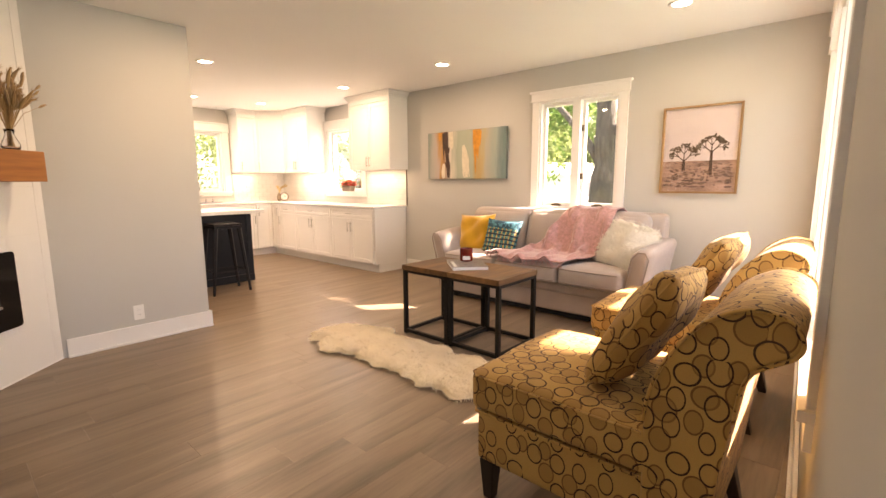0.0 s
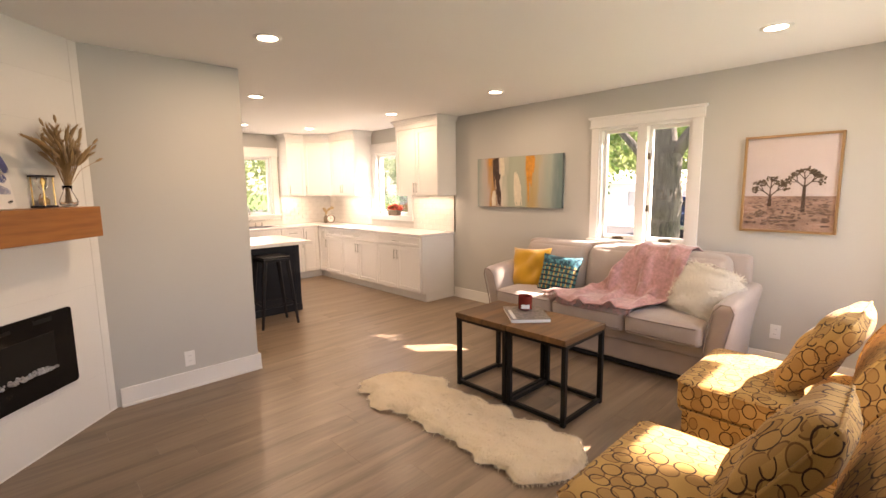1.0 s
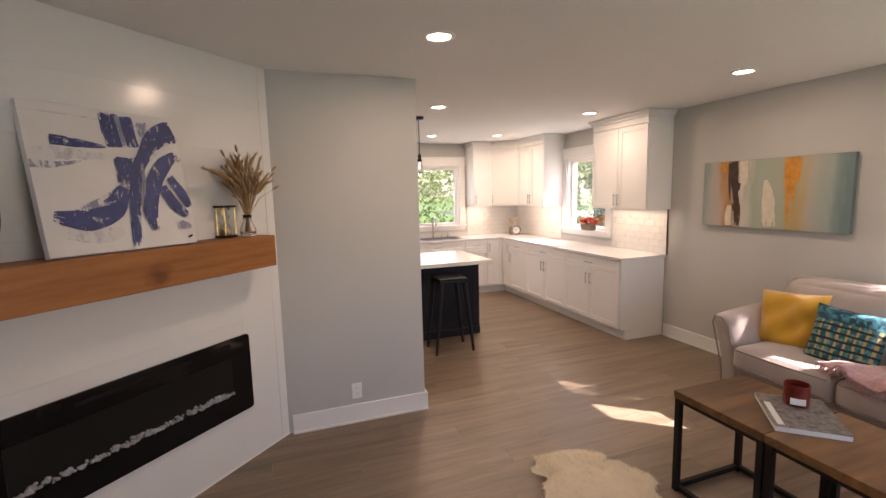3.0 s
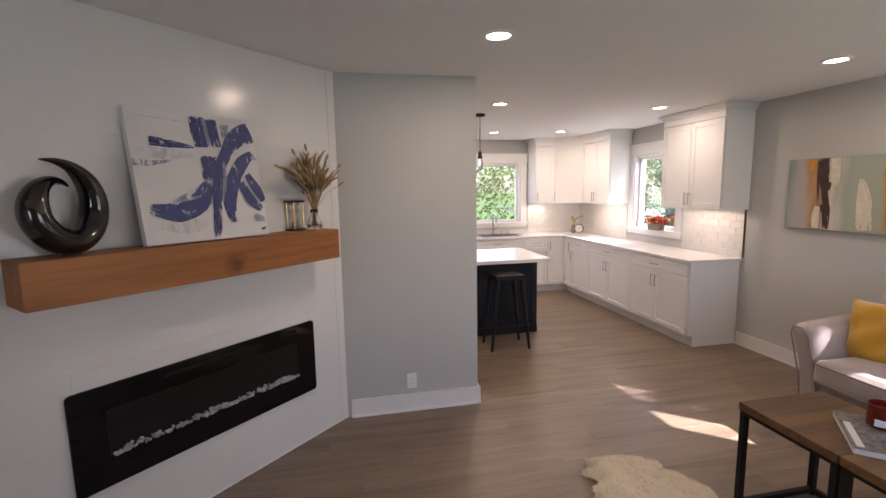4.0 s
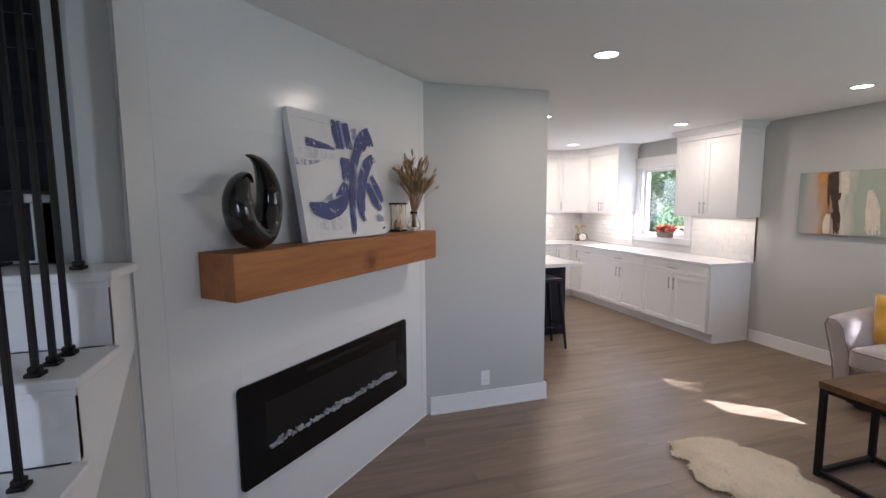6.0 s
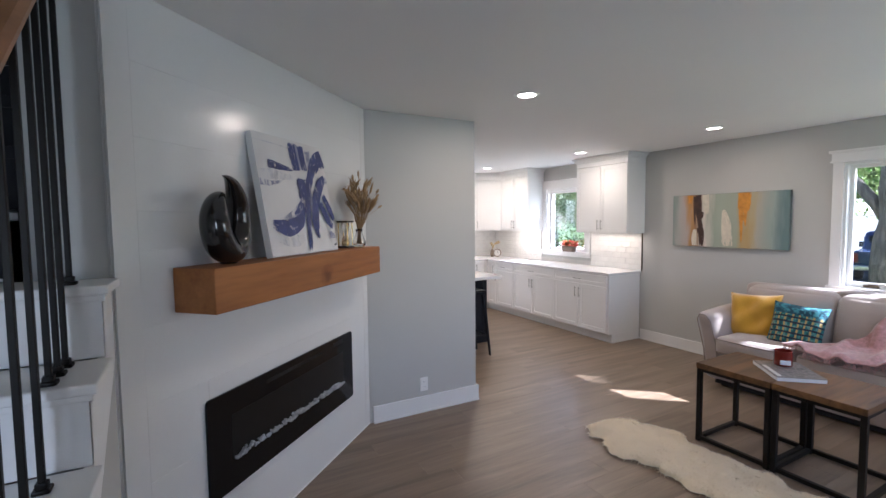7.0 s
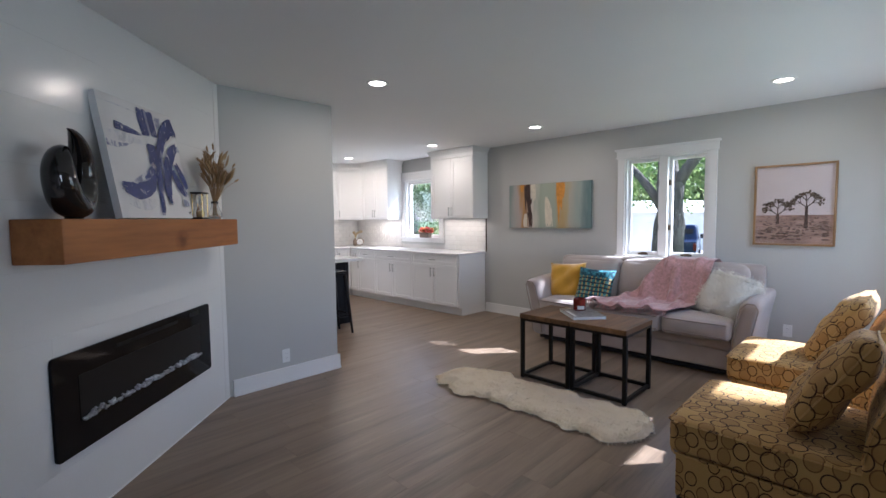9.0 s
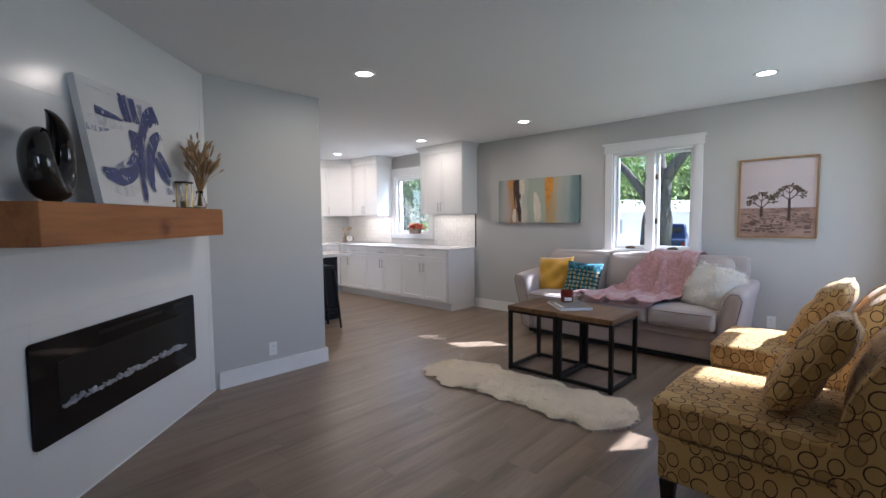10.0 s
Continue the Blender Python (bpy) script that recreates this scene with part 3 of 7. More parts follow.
# ---- windows ----
def window(name, m, hole, sashes, cap=True, hardware=False, sill=0.02, label="white framed window", c=0.105, hh=0.125, fr=0.036):
    u0, u1, z0, z1 = hole
    w = thing(name, m @ Vector((0, (u0 + u1) / 2, z0)), label, "window", kind="structure")
    part("casing", bx((-0.004, u0 - c, z0 + 0.002), (0.022, u0, z1), 0.002), "white", w, m=m)
    part("casing", bx((-0.004, u1, z0 + 0.002), (0.022, u1 + c, z1), 0.002), "white", w, m=m)
    part("head_casing", bx((-0.004, u0 - c - 0.012, z1 + 0.001), (0.028, u1 + c + 0.012, z1 + hh), 0.002), "white", w, m=m)
    if cap:
        part("head_cap", bx((-0.004, u0 - c - 0.03, z1 + hh + 0.001), (0.045, u1 + c + 0.03, z1 + hh + 0.024), 0.004), "white", w, m=m)
        part("head_fillet", bx((0.029, u0 - c - 0.02, z1 + 0.002), (0.036, u1 + c + 0.02, z1 + 0.018), 0.003), "white", w, m=m)
    part("window_sill", bx((-0.10, u0 - c - 0.02, z0 - 0.03), (0.04, u1 + c + 0.02, z0 + 0.004), 0.003), "white", w, m=m)
    if sill > 0.03:
        part("apron", bx((-0.004, u0 - c, z0 - 0.03 - sill), (0.02, u1 + c, z0 - 0.031), 0.002), "white", w, m=m)
    # reveal
    bm = B()
    box(bm, (-0.15, u0 - 0.0, z0 + 0.005), (0.0, u0 + 0.022, z1 - 0.001), 0)
    box(bm, (-0.15, u1 - 0.022, z0 + 0.005), (0.0, u1, z1 - 0.001), 0)
    box(bm, (-0.15, u0 + 0.0225, z1 - 0.022), (0.0, u1 - 0.0225, z1), 0)
    part("jamb", bm, "white", w, m=m)
    n = len(sashes)
    for k, (a, b) in enumerate(sashes):
        if k:
            part("mullion", bx((-0.13, sashes[k - 1][1] + 0.001, z0 + 0.005), (0.012, a - 0.001, z1 - 0.0235), 0.003), "white", w, m=m)
        bm = B()
        box(bm, (-0.10, a, z0 + 0.003), (-0.055, a + fr, z1 - 0.024), 0.004)
        box(bm, (-0.10, b - fr, z0 + 0.003), (-0.055, b, z1 - 0.024), 0.004)
        box(bm, (-0.10, a + fr, z1 - 0.024 - fr), (-0.055, b - fr, z1 - 0.024), 0.004)
        box(bm, (-0.10, a + fr, z0 + 0.003), (-0.055, b - fr, z0 + 0.05), 0.004)
        s = part("window_frame", bm, "white", w, m=m)
        p = part("pane", bx((-0.082, a + fr, z0 + 0.05), (-0.078, b - fr, z1 - 0.024 - fr), 0), "pane", w, m=m)
        p.visible_shadow = False
        if hardware:
            mid = (a + b) / 2
            bm = B()
            box(bm, (-0.054, mid - 0.055, z0 + 0.012), (-0.03, mid + 0.055, z0 + 0.032), 0.004)
            rod(bm, (-0.04, mid - 0.02, z0 + 0.034), (-0.01, mid + 0.05, z0 + 0.04), 0.006, 0.004, 8)
            part("crank_handle", bm, "bronze", w, "bronze crank handle", m=m)
            side = a if k else b
            for hz in (0.30, 0.80):
                part("latch", bx((-0.054, side - 0.02, z0 + hz), (-0.03, side + 0.02, z0 + hz + 0.06), 0.004), "bronze", w, "bronze sash latch", m=m)
    return w


window("window_1", EAST, WIN, [(-2.558, -2.19), (-2.10, -1.722)], hardware=True, c=0.082, hh=0.088, fr=0.03, label="white double casement window with bronze cranks above the sofa")
window("window_2", EAST, KWIN, [(-6.538, -5.722)], sill=0.05, label="white kitchen window beside the wall cabinets")
window("window_3", NORTH, BWIN, [(2.482, 3.408)], sill=0.05, label="white window over the kitchen sink")
window("window_4", FRONT, FWIN, [(0.352, 1.34), (1.42, 2.14), (2.22, 2.923)], sill=0.09, label="wide white front window behind the armchairs")


# casing and pane of the added opening, which stays out of view
window("added_window", FRONT, ADDED_HOLE, [(5.642, 6.198)], cap=False, label="unseen glazed opening added to light the stairs")


# ---- recessed lights, outlets ----
for cx, cy in CANS:
    c = thing("recessed_light", (cx, cy, H), "round white recessed ceiling light, lit", "ceiling light", "recessed ceiling lights")
    part("trim_ring", lathe(B(), (cx, cy, H), [(0.062, -0.006), (0.066, -0.009), (0.078, -0.008), (0.088, -0.001), (0.088, 0.002), (0.062, 0.002)], 32, False), "white", c, smooth=True)
    part("lens", lathe(B(), (cx, cy, H), [(0.0, -0.004), (0.061, -0.004), (0.061, 0.001)], 32), "lamp", c, "glowing lens")


def outlet(m, u, z):
    o = thing("outlet", m @ Vector((0, u, z)), "white duplex wall outlet", "outlet", "wall outlets")
    part("cover_plate", bx((0.001, u - 0.036, z - 0.058), (0.007, u + 0.036, z + 0.058), 0.003), "plastic", o, m=m)
    for dz in (-0.021, 0.021):
        s = part("socket", bx((0.0072, u - 0.016, z + dz - 0.014), (0.009, u + 0.016, z + dz + 0.014), 0.0008), "plastic", o, m=m)
        bm = B()
        for du in (-0.006, 0.006):
            box(bm, (0.0092, u + du - 0.001, z + dz - 0.003), (0.0096, u + du + 0.001, z + dz + 0.006))
        part("slot", bm, "slot", o, m=m)


outlet(PART, 0.99, 0.235)
outlet(EAST, -0.99, 0.31)


# ---- kitchen ----
def shaker(bm, m_lo, m_hi, depth=0.02, rail=0.055):
    """A framed door or drawer front in local (depth, along, up): four rails round a recessed panel."""
    (u0, z0), (u1, z1) = m_lo, m_hi
    d0 = 0.0
    box(bm, (d0, u0, z0), (d0 + depth, u0 + rail, z1), 0.002, 1)
    box(bm, (d0, u1 - rail, z0), (d0 + depth, u1, z1), 0.002, 1)
    box(bm, (d0, u0 + rail, z0), (d0 + depth, u1 - rail, z0 + rail), 0.002, 1)
    box(bm, (d0, u0 + rail, z1 - rail), (d0 + depth, u1 - rail, z1), 0.002, 1)
    box(bm, (d0, u0 + rail - 0.002, z0 + rail - 0.002), (d0 + depth * 0.55, u1 - rail + 0.002, z1 - rail + 0.002), 0)
    return bm


def bar_pull(bm, d, u, z, length, upright=True):
    e = (0, 0, length / 2) if upright else (0, length / 2, 0)
    c = Vector((d + 0.028, u, z))
    rod(bm, c - Vector(e), c + Vector(e), 0.0055, seg=8)
    for k in (-0.36, 0.36):
        o = Vector((0, 0, k * length)) if upright else Vector((0, k * length, 0))
        rod(bm, c + o - Vector((0.028, 0, 0)), c + o, 0.004, seg=6)
    return bm


def front(kind, c, m, u0, u1, z0, z1, pull=None):
    """A drawer front or door under cabinet c; pull: (along, up, upright)."""
    g = 0.0032
    d = part(kind, shaker(B(), (u0 + g, z0 + g), (u1 - g, z1 - g), rail=min(0.055, (z1 - z0) * 0.3)), "cabinet", c, m=m)
    if pull:
        part("handle", bar_pull(B(), 0.02, pull[0], pull[1], 0.14, pull[2]), "nickel", d, "brushed nickel bar handle", m=m, smooth="auto")


def shifted(m, d):
    return m @ Matrix.Translation((d, 0, 0))


EB = shifted(EAST, 0.592)     # base cabinet face on the picture wall (x = 3.958)
NB = shifted(NORTH, 0.60)     # base cabinet face on the back wall (y = 7.48)
EU = shifted(EAST, 0.33)
NU = shifted(NORTH, 0.33)
SPLIT, TOE, BTOP = 0.735, 0.115, 0.884


def base_cabinet(m, deep, u0, u1, doors, drawer=True, pull_side=1):
    c = thing("base_cabinet", m @ Vector((-deep / 2, (u0 + u1) / 2, 0)), "white shaker base cabinet with brushed nickel pulls", "cabinet", "kitchen base cabinets")
    part("body", bx((-deep + 0.004, u0 + 0.0015, TOE), (-0.002, u1 - 0.0015, BTOP), 0.002), "cabinet", c, m=m)
    part("toe_kick", bx((-deep + 0.004, u0 + 0.0015, 0.0), (-0.085, u1 - 0.0015, TOE - 0.001), 0), "white", c, m=m)
    top = BTOP - 0.01
    if drawer:
        front("drawer", c, m, u0, u1, SPLIT + 0.004, top, ((u0 + u1) / 2, (SPLIT + top) / 2, False))
        top = SPLIT
    w = (u1 - u0) / doors
    for k in range(doors):
        a = u0 + k * w
        side = (a + w - 0.035 if k == 0 else a + 0.035) if doors == 2 else (a + 0.035 if pull_side < 0 else a + w - 0.035)
        front("door", c, m, a, a + w, TOE + 0.008, top, (side, top - 0.12, True))
    return c


base_cabinet(EB, 0.588, -5.735, -4.745, 2)
base_cabinet(EB, 0.588, -6.715, -5.735, 2)
base_cabinet(EB, 0.588, -7.215, -6.715, 1, pull_side=-1)
base_cabinet(EB, 0.588, -7.475, -7.215, 1, drawer=False)
base_cabinet(NB, 0.596, 3.66, 3.935, 1, drawer=False, pull_side=-1)
base_cabinet(NB, 0.596, 3.27, 3.66, 1)
base_cabinet(NB, 0.596, 2.36, 3.27, 2)
base_cabinet(NB, 0.596, 1.45, 2.36, 2)
c = thing("cabinet_side", (4.25, 4.735, 0), "white side panel closing the base cabinets", "panel")
part("panel", bx((3.958, 4.722, TOE), (4.545, 4.742, BTOP), 0.002), "cabinet", c)
part("foot", bx((4.018, 4.722, 0.0), (4.545, 4.742, TOE - 0.001), 0.002), "cabinet", c)
part("shoe_moulding", bx((4.018, 4.708, 0.0), (4.545, 4.7215, 0.018), 0.004), "white", c)
# toe boards of the runs
structure("toe_board", bx((4.02, 4.745, 0), (4.032, 7.54, 0.1), 0.002), "white", "white toe board under the cabinets", "trim")
structure("toe_board_back", bx((1.45, 7.54, 0), (4.018, 7.552, 0.1), 0.002), "white", "white toe board under the cabinets", "trim")

ct = thing("countertop", (4.25, 6.0, BTOP), "white quartz L-shaped countertop", "countertop")
bm = B()
extrude_outline(bm, [(3.928, 4.705), (4.546, 4.705), (4.546, 8.076), (1.45, 8.076), (1.45, 7.452), (3.928, 7.452)], "z", BTOP + 0.001, 0.915, 0.004)
part("slab", bm, "quartz", ct)
sk = thing("sink", (2.95, 7.78, 0.915), "stainless steel kitchen sink set in the counter", "sink")
bm = B()
for lo, hi in (((2.60, 7.56), (3.30, 7.58)), ((2.60, 7.96), (3.30, 7.98)), ((2.60, 7.581), (2.62, 7.959)), ((3.28, 7.581), (3.30, 7.959))):
    box(bm, (*lo, 0.9155), (*hi, 0.920), 0.002)
part("rim", bm, "nickel", sk)
part("basin", bx((2.621, 7.581, 0.9152), (3.279, 7.959, 0.9165), 0), "slot", sk)
fc = thing("faucet", (2.93, 8.0, 0.915), "brushed nickel gooseneck kitchen faucet", "faucet")
bm = B()
lathe(bm, (2.93, 8.02, 0.9152), [(0.026, 0), (0.026, 0.012), (0.016, 0.03), (0.0, 0.03)], 16)
tube(bm, [(2.93, 8.02, 0.94), (2.93, 8.02, 1.16), (2.93, 8.0, 1.23), (2.93, 7.95, 1.26), (2.93, 7.89, 1.24), (2.93, 7.86, 1.18), (2.93, 7.86, 1.12)], [0.013] * 5 + [0.012, 0.014], 10)
part("spout", bm, "nickel", fc, smooth="auto")
part("lever", tube(B(), [(2.945, 8.02, 0.99), (3.0, 8.02, 1.03), (3.03, 8.01, 1.04)], [0.008, 0.006, 0.005], 8), "nickel", fc, smooth=True)
for px in (3.08, 3.19):
    d = thing("soap_dispenser", (px, 8.02, 0.915), "small nickel soap dispenser at the sink", "dispenser")
    part("pump", lathe(B(), (px, 8.02, 0.9152), [(0.018, 0), (0.018, 0.02), (0.009, 0.03), (0.009, 0.05), (0.016, 0.055), (0.0, 0.062)], 14), "nickel", d, smooth="auto")

UZ0, UZ1 = 1.42, 2.335


def crown(c, m, d, u0, u1):
    bm = B()
    for k, (o, z0, z1) in enumerate([(0.0, UZ1 + 0.001, 2.40), (0.014, 2.4005, 2.425), (0.03, 2.4255, 2.445), (0.045, 2.4455, H - 0.002)]):
        box(bm, (-d + 0.004, u0 - (o if u0 is not None else 0), z0), (o + 0.018, u1 + o, z1), 0.004)
    part("crown_moulding", bm, "cabinet", c, m=m)


def wall_cabinet(m, u0, u1, doors, deep=0.33, pull_side=1):
    c = thing("wall_cabinet", m @ Vector((-deep / 2, (u0 + u1) / 2, UZ0)), "white shaker wall cabinet with crown moulding", "cabinet", "kitchen wall cabinets")
    part("body", bx((-deep + 0.004, u0 + 0.001, UZ0), (-0.002, u1 - 0.001, UZ1), 0.002), "cabinet", c, m=m)
    w = (u1 - u0) / doors
    for k in range(doors):
        a = u0 + k * w
        side = (a + w - 0.03 if k == 0 else a + 0.03) if doors == 2 else (a + 0.03 if pull_side < 0 else a + w - 0.03)
        front("door", c, m, a, a + w, UZ0 + 0.006, UZ1 - 0.004, (side, UZ0 + 0.11, True))
    crown(c, m, deep, u0, u1)
    return c


wall_cabinet(EU, -5.545, -4.66, 2)
wall_cabinet(EU, -7.42, -6.645, 2)
wall_cabinet(NU, 3.555, 3.885, 1, pull_side=-1)
# diagonal corner cabinet
p, q = Vector((3.887, YB - 0.33, 0)), Vector((XW - 0.33, 7.422, 0))
along = (q - p).normalized()
CORNER = Matrix.Translation((p + q) / 2) @ Matrix(((along.y, along.x, 0, 0), (-along.x, along.y, 0, 0), (0, 0, 1, 0), (0, 0, 0, 1)))
c = thing("wall_cabinet", (4.3, 7.85, UZ0), "white shaker corner wall cabinet set diagonally", "cabinet", "kitchen wall cabinets")
part("body", extrude_outline(B(), [(p.x, p.y), (q.x, q.y), (XW - 0.004, q.y), (XW - 0.004, YB - 0.004), (p.x, YB - 0.004)], "z", UZ0, UZ1, 0.002), "cabinet", c)
hw = (q - p).length / 2
front("door", c, shifted(CORNER, 0.002), -hw, hw, UZ0 + 0.006, UZ1 - 0.004, (-hw + 0.035, UZ0 + 0.11, True))
bm = B()
for o, z0, z1 in [(0.0, UZ1 + 0.001, 2.40), (0.014, 2.4005, 2.425), (0.03, 2.4255, 2.445), (0.045, 2.4455, H - 0.002)]:
    box(bm, (-0.2, -hw - 0.01, z0), (o + 0.02, hw + 0.01, z1), 0.004)
part("crown_moulding", bm, "cabinet", c, m=CORNER)

# island, stool, pendant
isl = thing("kitchen_island", (2.0, 5.9, 0), "navy-black kitchen island with a white quartz top", "island")
part("body", bx((1.30, 5.615, 0.09), (2.66, 6.20, 0.875), 0.003), "island", isl)
part("plinth", bx((1.30, 5.60, 0.0), (2.678, 6.215, 0.088), 0.004), "island", isl)
part("corner_post", bx((2.605, 5.603, 0.089), (2.672, 5.6145, 0.874), 0.002), "island", isl)
part("side_panel", shaker(B(), (5.63, 0.11), (6.19, 0.86), 0.012, 0.07), "island", isl, m=Matrix(((1, 0, 0, 2.661), (0, 1, 0, 0), (0, 0, 1, 0), (0, 0, 0, 1))))
part("worktop", bx((1.25, 5.30, 0.8755), (2.706, 6.26, 0.915), 0.004), "quartz", isl, "white quartz worktop")

st = thing("bar_stool", (2.17, 5.24, 0), "black metal tapered bar stool at the island", "stool")
sx, sy = 2.165, 5.24
part("seat", soft(B(), (sx - 0.155, sy - 0.155, 0.765), (sx + 0.155, sy + 0.155, 0.79), 0.012, n=6), "black", st, smooth="auto")
part("seat_skirt", extrude_outline(B(), [(sx - 0.15, sy - 0.15), (sx + 0.15, sy - 0.15), (sx + 0.15, sy + 0.15), (sx - 0.15, sy + 0.15)], "z", 0.735, 0.764, 0.004), "black", st)
feet = [(-1, -1), (1, -1), (1, 1), (-1, 1)]
for a, b in feet:
    t0, t1 = Vector((sx + a * 0.125, sy + b * 0.125, 0.76)), Vector((sx + a * 0.205, sy + b * 0.15, 0.0))
    bm = B()
    tube(bm, [t0, (t0 + t1) / 2, t1], [0.026, 0.02, 0.014], 6)
    part("leg", bm, "black", st)
for k in range(4):
    (a, b), (a2, b2) = feet[k], feet[(k + 1) % 4]
    for h, s in ((0.25, 0.178),):
        part("foot_rail", rod(B(), (sx + a * s, sy + b * (s - 0.035), h), (sx + a2 * s, sy + b2 * (s - 0.035), h), 0.008, seg=8), "black", st)
PX, PY = 2.0, 5.62
pd = thing("pendant_light", (PX, PY, H), "small black pendant with a bare clear bulb over the island", "pendant lamp")
part("canopy", lathe(B(), (PX, PY, H - 0.03), [(0.0, 0), (0.05, 0.004), (0.06, 0.028), (0.06, 0.0295)], 20), "black", pd)
part("cord", rod(B(), (PX, PY, H - 0.03), (PX, PY, 2.085), 0.004, seg=6), "black", pd)
part("socket", lathe(B(), (PX, PY, 2.0), [(0.022, 0.0), (0.026, 0.01), (0.026, 0.025), (0.017, 0.03), (0.020, 0.055), (0.014, 0.075), (0.005, 0.085), (0.0, 0.085)], 18), "black", pd, "ribbed black socket", smooth="auto")
part("bulb", lathe(B(), (PX, PY, 1.875), [(0.0, 0.0), (0.022, 0.008), (0.034, 0.03), (0.036, 0.055), (0.026, 0.09), (0.017, 0.124)], 20, False), "clear", pd, "clear glass bulb", smooth=True)

# things on the kitchen counter and sill
fb = thing("flower_box", (4.47, 5.95, 1.104), "grey wooden box of red and orange flowers on the sill", "flowers")
FX, FY, FZ = 4.475, 5.97, 1.1045
part("planter", extrude_outline(B(), [(-0.10, 0), (0.10, 0), (0.115, 0.085), (-0.115, 0.085)], "x", -0.045, 0.045, 0.004), "basket", fb, m=Matrix.Translation((FX, FY, FZ)))
rng = random.Random(5)
for mat, count in (("petal", 26), ("petal2", 16), ("petal3", 7), ("leaf", 12)):
    bm = B()
    for k in range(count):
        cx, cy, cz = FX + rng.uniform(-0.05, 0.05), FY + rng.uniform(-0.14, 0.13), FZ + rng.uniform(0.08, 0.16)
        for j in range(7):
            a = rng.uniform(0, 6.28)
            r = rng.uniform(0.022, 0.042)
            n = Vector((math.cos(a), math.sin(a), rng.uniform(0.1, 0.9))).normalized()
            s = n.orthogonal().normalized() * r * 0.5
            b0 = Vector((cx, cy, cz))
            vs = [bm.verts.new(v) for v in (b0, b0 + n * r * 0.6 + s, b0 + n * r * 1.2, b0 + n * r * 0.6 - s)]
            bm.faces.new(vs)
    part("leaves" if mat == "leaf" else "blossoms", bm, mat, fb, {"petal": "red blossoms", "petal2": "orange blossoms", "petal3": "pale blossoms", "leaf": "green leaves"}[mat])
ck = thing("clock_ornament", (4.36, 7.72, 0.915), "small round clock beside a dried arrangement", "clock")
CK = pose(4.33, 7.70, 0.9155, 0, 0, -45)
bm = B()
for k, (r, y0, y1) in enumerate(((0.075, -0.02, 0.02),)):
    rod(bm, (0, y0, 0.078), (0, y1, 0.078), r, r, 24)
part("case", bm, "basket", ck, m=CK, smooth="auto")
part("dial", rod(B(), (0, -0.023, 0.078), (0, -0.0205, 0.078), 0.06, 0.06, 24), "paper", ck, "pale dial", m=CK)
bm = B()
box(bm, (-0.002, -0.0255, 0.078), (0.002, -0.0235, 0.12))
box(bm, (0, -0.0255, 0.076), (0.03, -0.0235, 0.08))
part("clock_pointer", bm, "slot", ck, m=CK)
dv = thing("dried_arrangement", (4.38, 7.80, 0.915), "golden dried sprig in a small brown vase", "ornament")
part("vase", lathe(B(), (4.27, 7.78, 0.9155), [(0.03, 0), (0.04, 0.04), (0.035, 0.1), (0.02, 0.13), (0.022, 0.14)], 16), "basket", dv, smooth=True)
bm = B()
for k in range(14):
    a = rng.uniform(-0.6, 1.2)
    p0 = Vector((4.27, 7.78, 1.04))
    p1 = p0 + Vector((0.03 * a, -0.02, 0.08 + 0.05 * rng.random()))
    p2 = p1 + Vector((0.10 * a, -0.03 * rng.random(), 0.07 * rng.random()))
    tube(bm, [p0, p1, p2], [0.003, 0.008, 0.012], 5)
part("sprigs", bm, "sand", dv)

# ---- fireplace ----
bm = B()
grid = [0.0, 0.30, 0.605, 0.91, 1.215, 1.51, 1.66, 1.935, 2.21, H - 0.001]
INS = (1.605, 2.94, 0.345, 0.822)
for k, (za, zb) in enumerate(zip(grid, grid[1:])):
    spans = [(1.335, 3.165)]
    if zb > INS[2] and za < INS[3]:
        spans = [(1.335, INS[0] + 0.03), (INS[1] - 0.03, 3.165)]
        if za < INS[2] + 0.03 < zb:
            bm2 = bx((0.001, INS[0] + 0.0305, za + 0.0003), (0.011, INS[1] - 0.0305, INS[2] + 0.03), 0.0006, 1)
            structure("shiplap_board", bm2, "shiplap", "white shiplap board", "board", DIAG)
        if za < INS[3] - 0.03 < zb:
            bm2 = bx((0.001, INS[0] + 0.0305, INS[3] - 0.03), (0.011, INS[1] - 0.0305, zb - 0.0003), 0.0006, 1)
            structure("shiplap_board", bm2, "shiplap", "white shiplap board", "board", DIAG)
    for a, b in spans:
        structure("shiplap_board", bx((0.001, a, za + 0.0001), (0.011, b, zb - 0.0001), 0.0004, 1), "shiplap", "white shiplap board", "board", DIAG)
structure("corner_trim", bx((0.001, 1.237, 0.0), (0.0125, 1.334, H - 0.001), 0.0015), "shiplap", "white vertical corner board", "trim", DIAG)
structure("corner_trim_inner", bx((0.001, 3.166, 0.0), (0.0125, 3.243, H - 0.001), 0.0015), "shiplap", "white vertical corner board", "trim", DIAG)

mt = thing("mantel_shelf", DIAG @ Vector((0.1, 2.25, 1.248)), "chunky cedar beam mantel shelf on the white wall", "mantel")
ob = part("beam", bx((0.012, 1.475, 1.248), (0.223, 3.02, 1.432), 0.005, 3), "mantel", None)
ob.data.transform(Matrix.Translation((-0.12, -2.25, -1.34)))
ob.parent = mt
mt.matrix_world = DIAG @ Matrix.Translation((0.12, 2.25, 1.34))

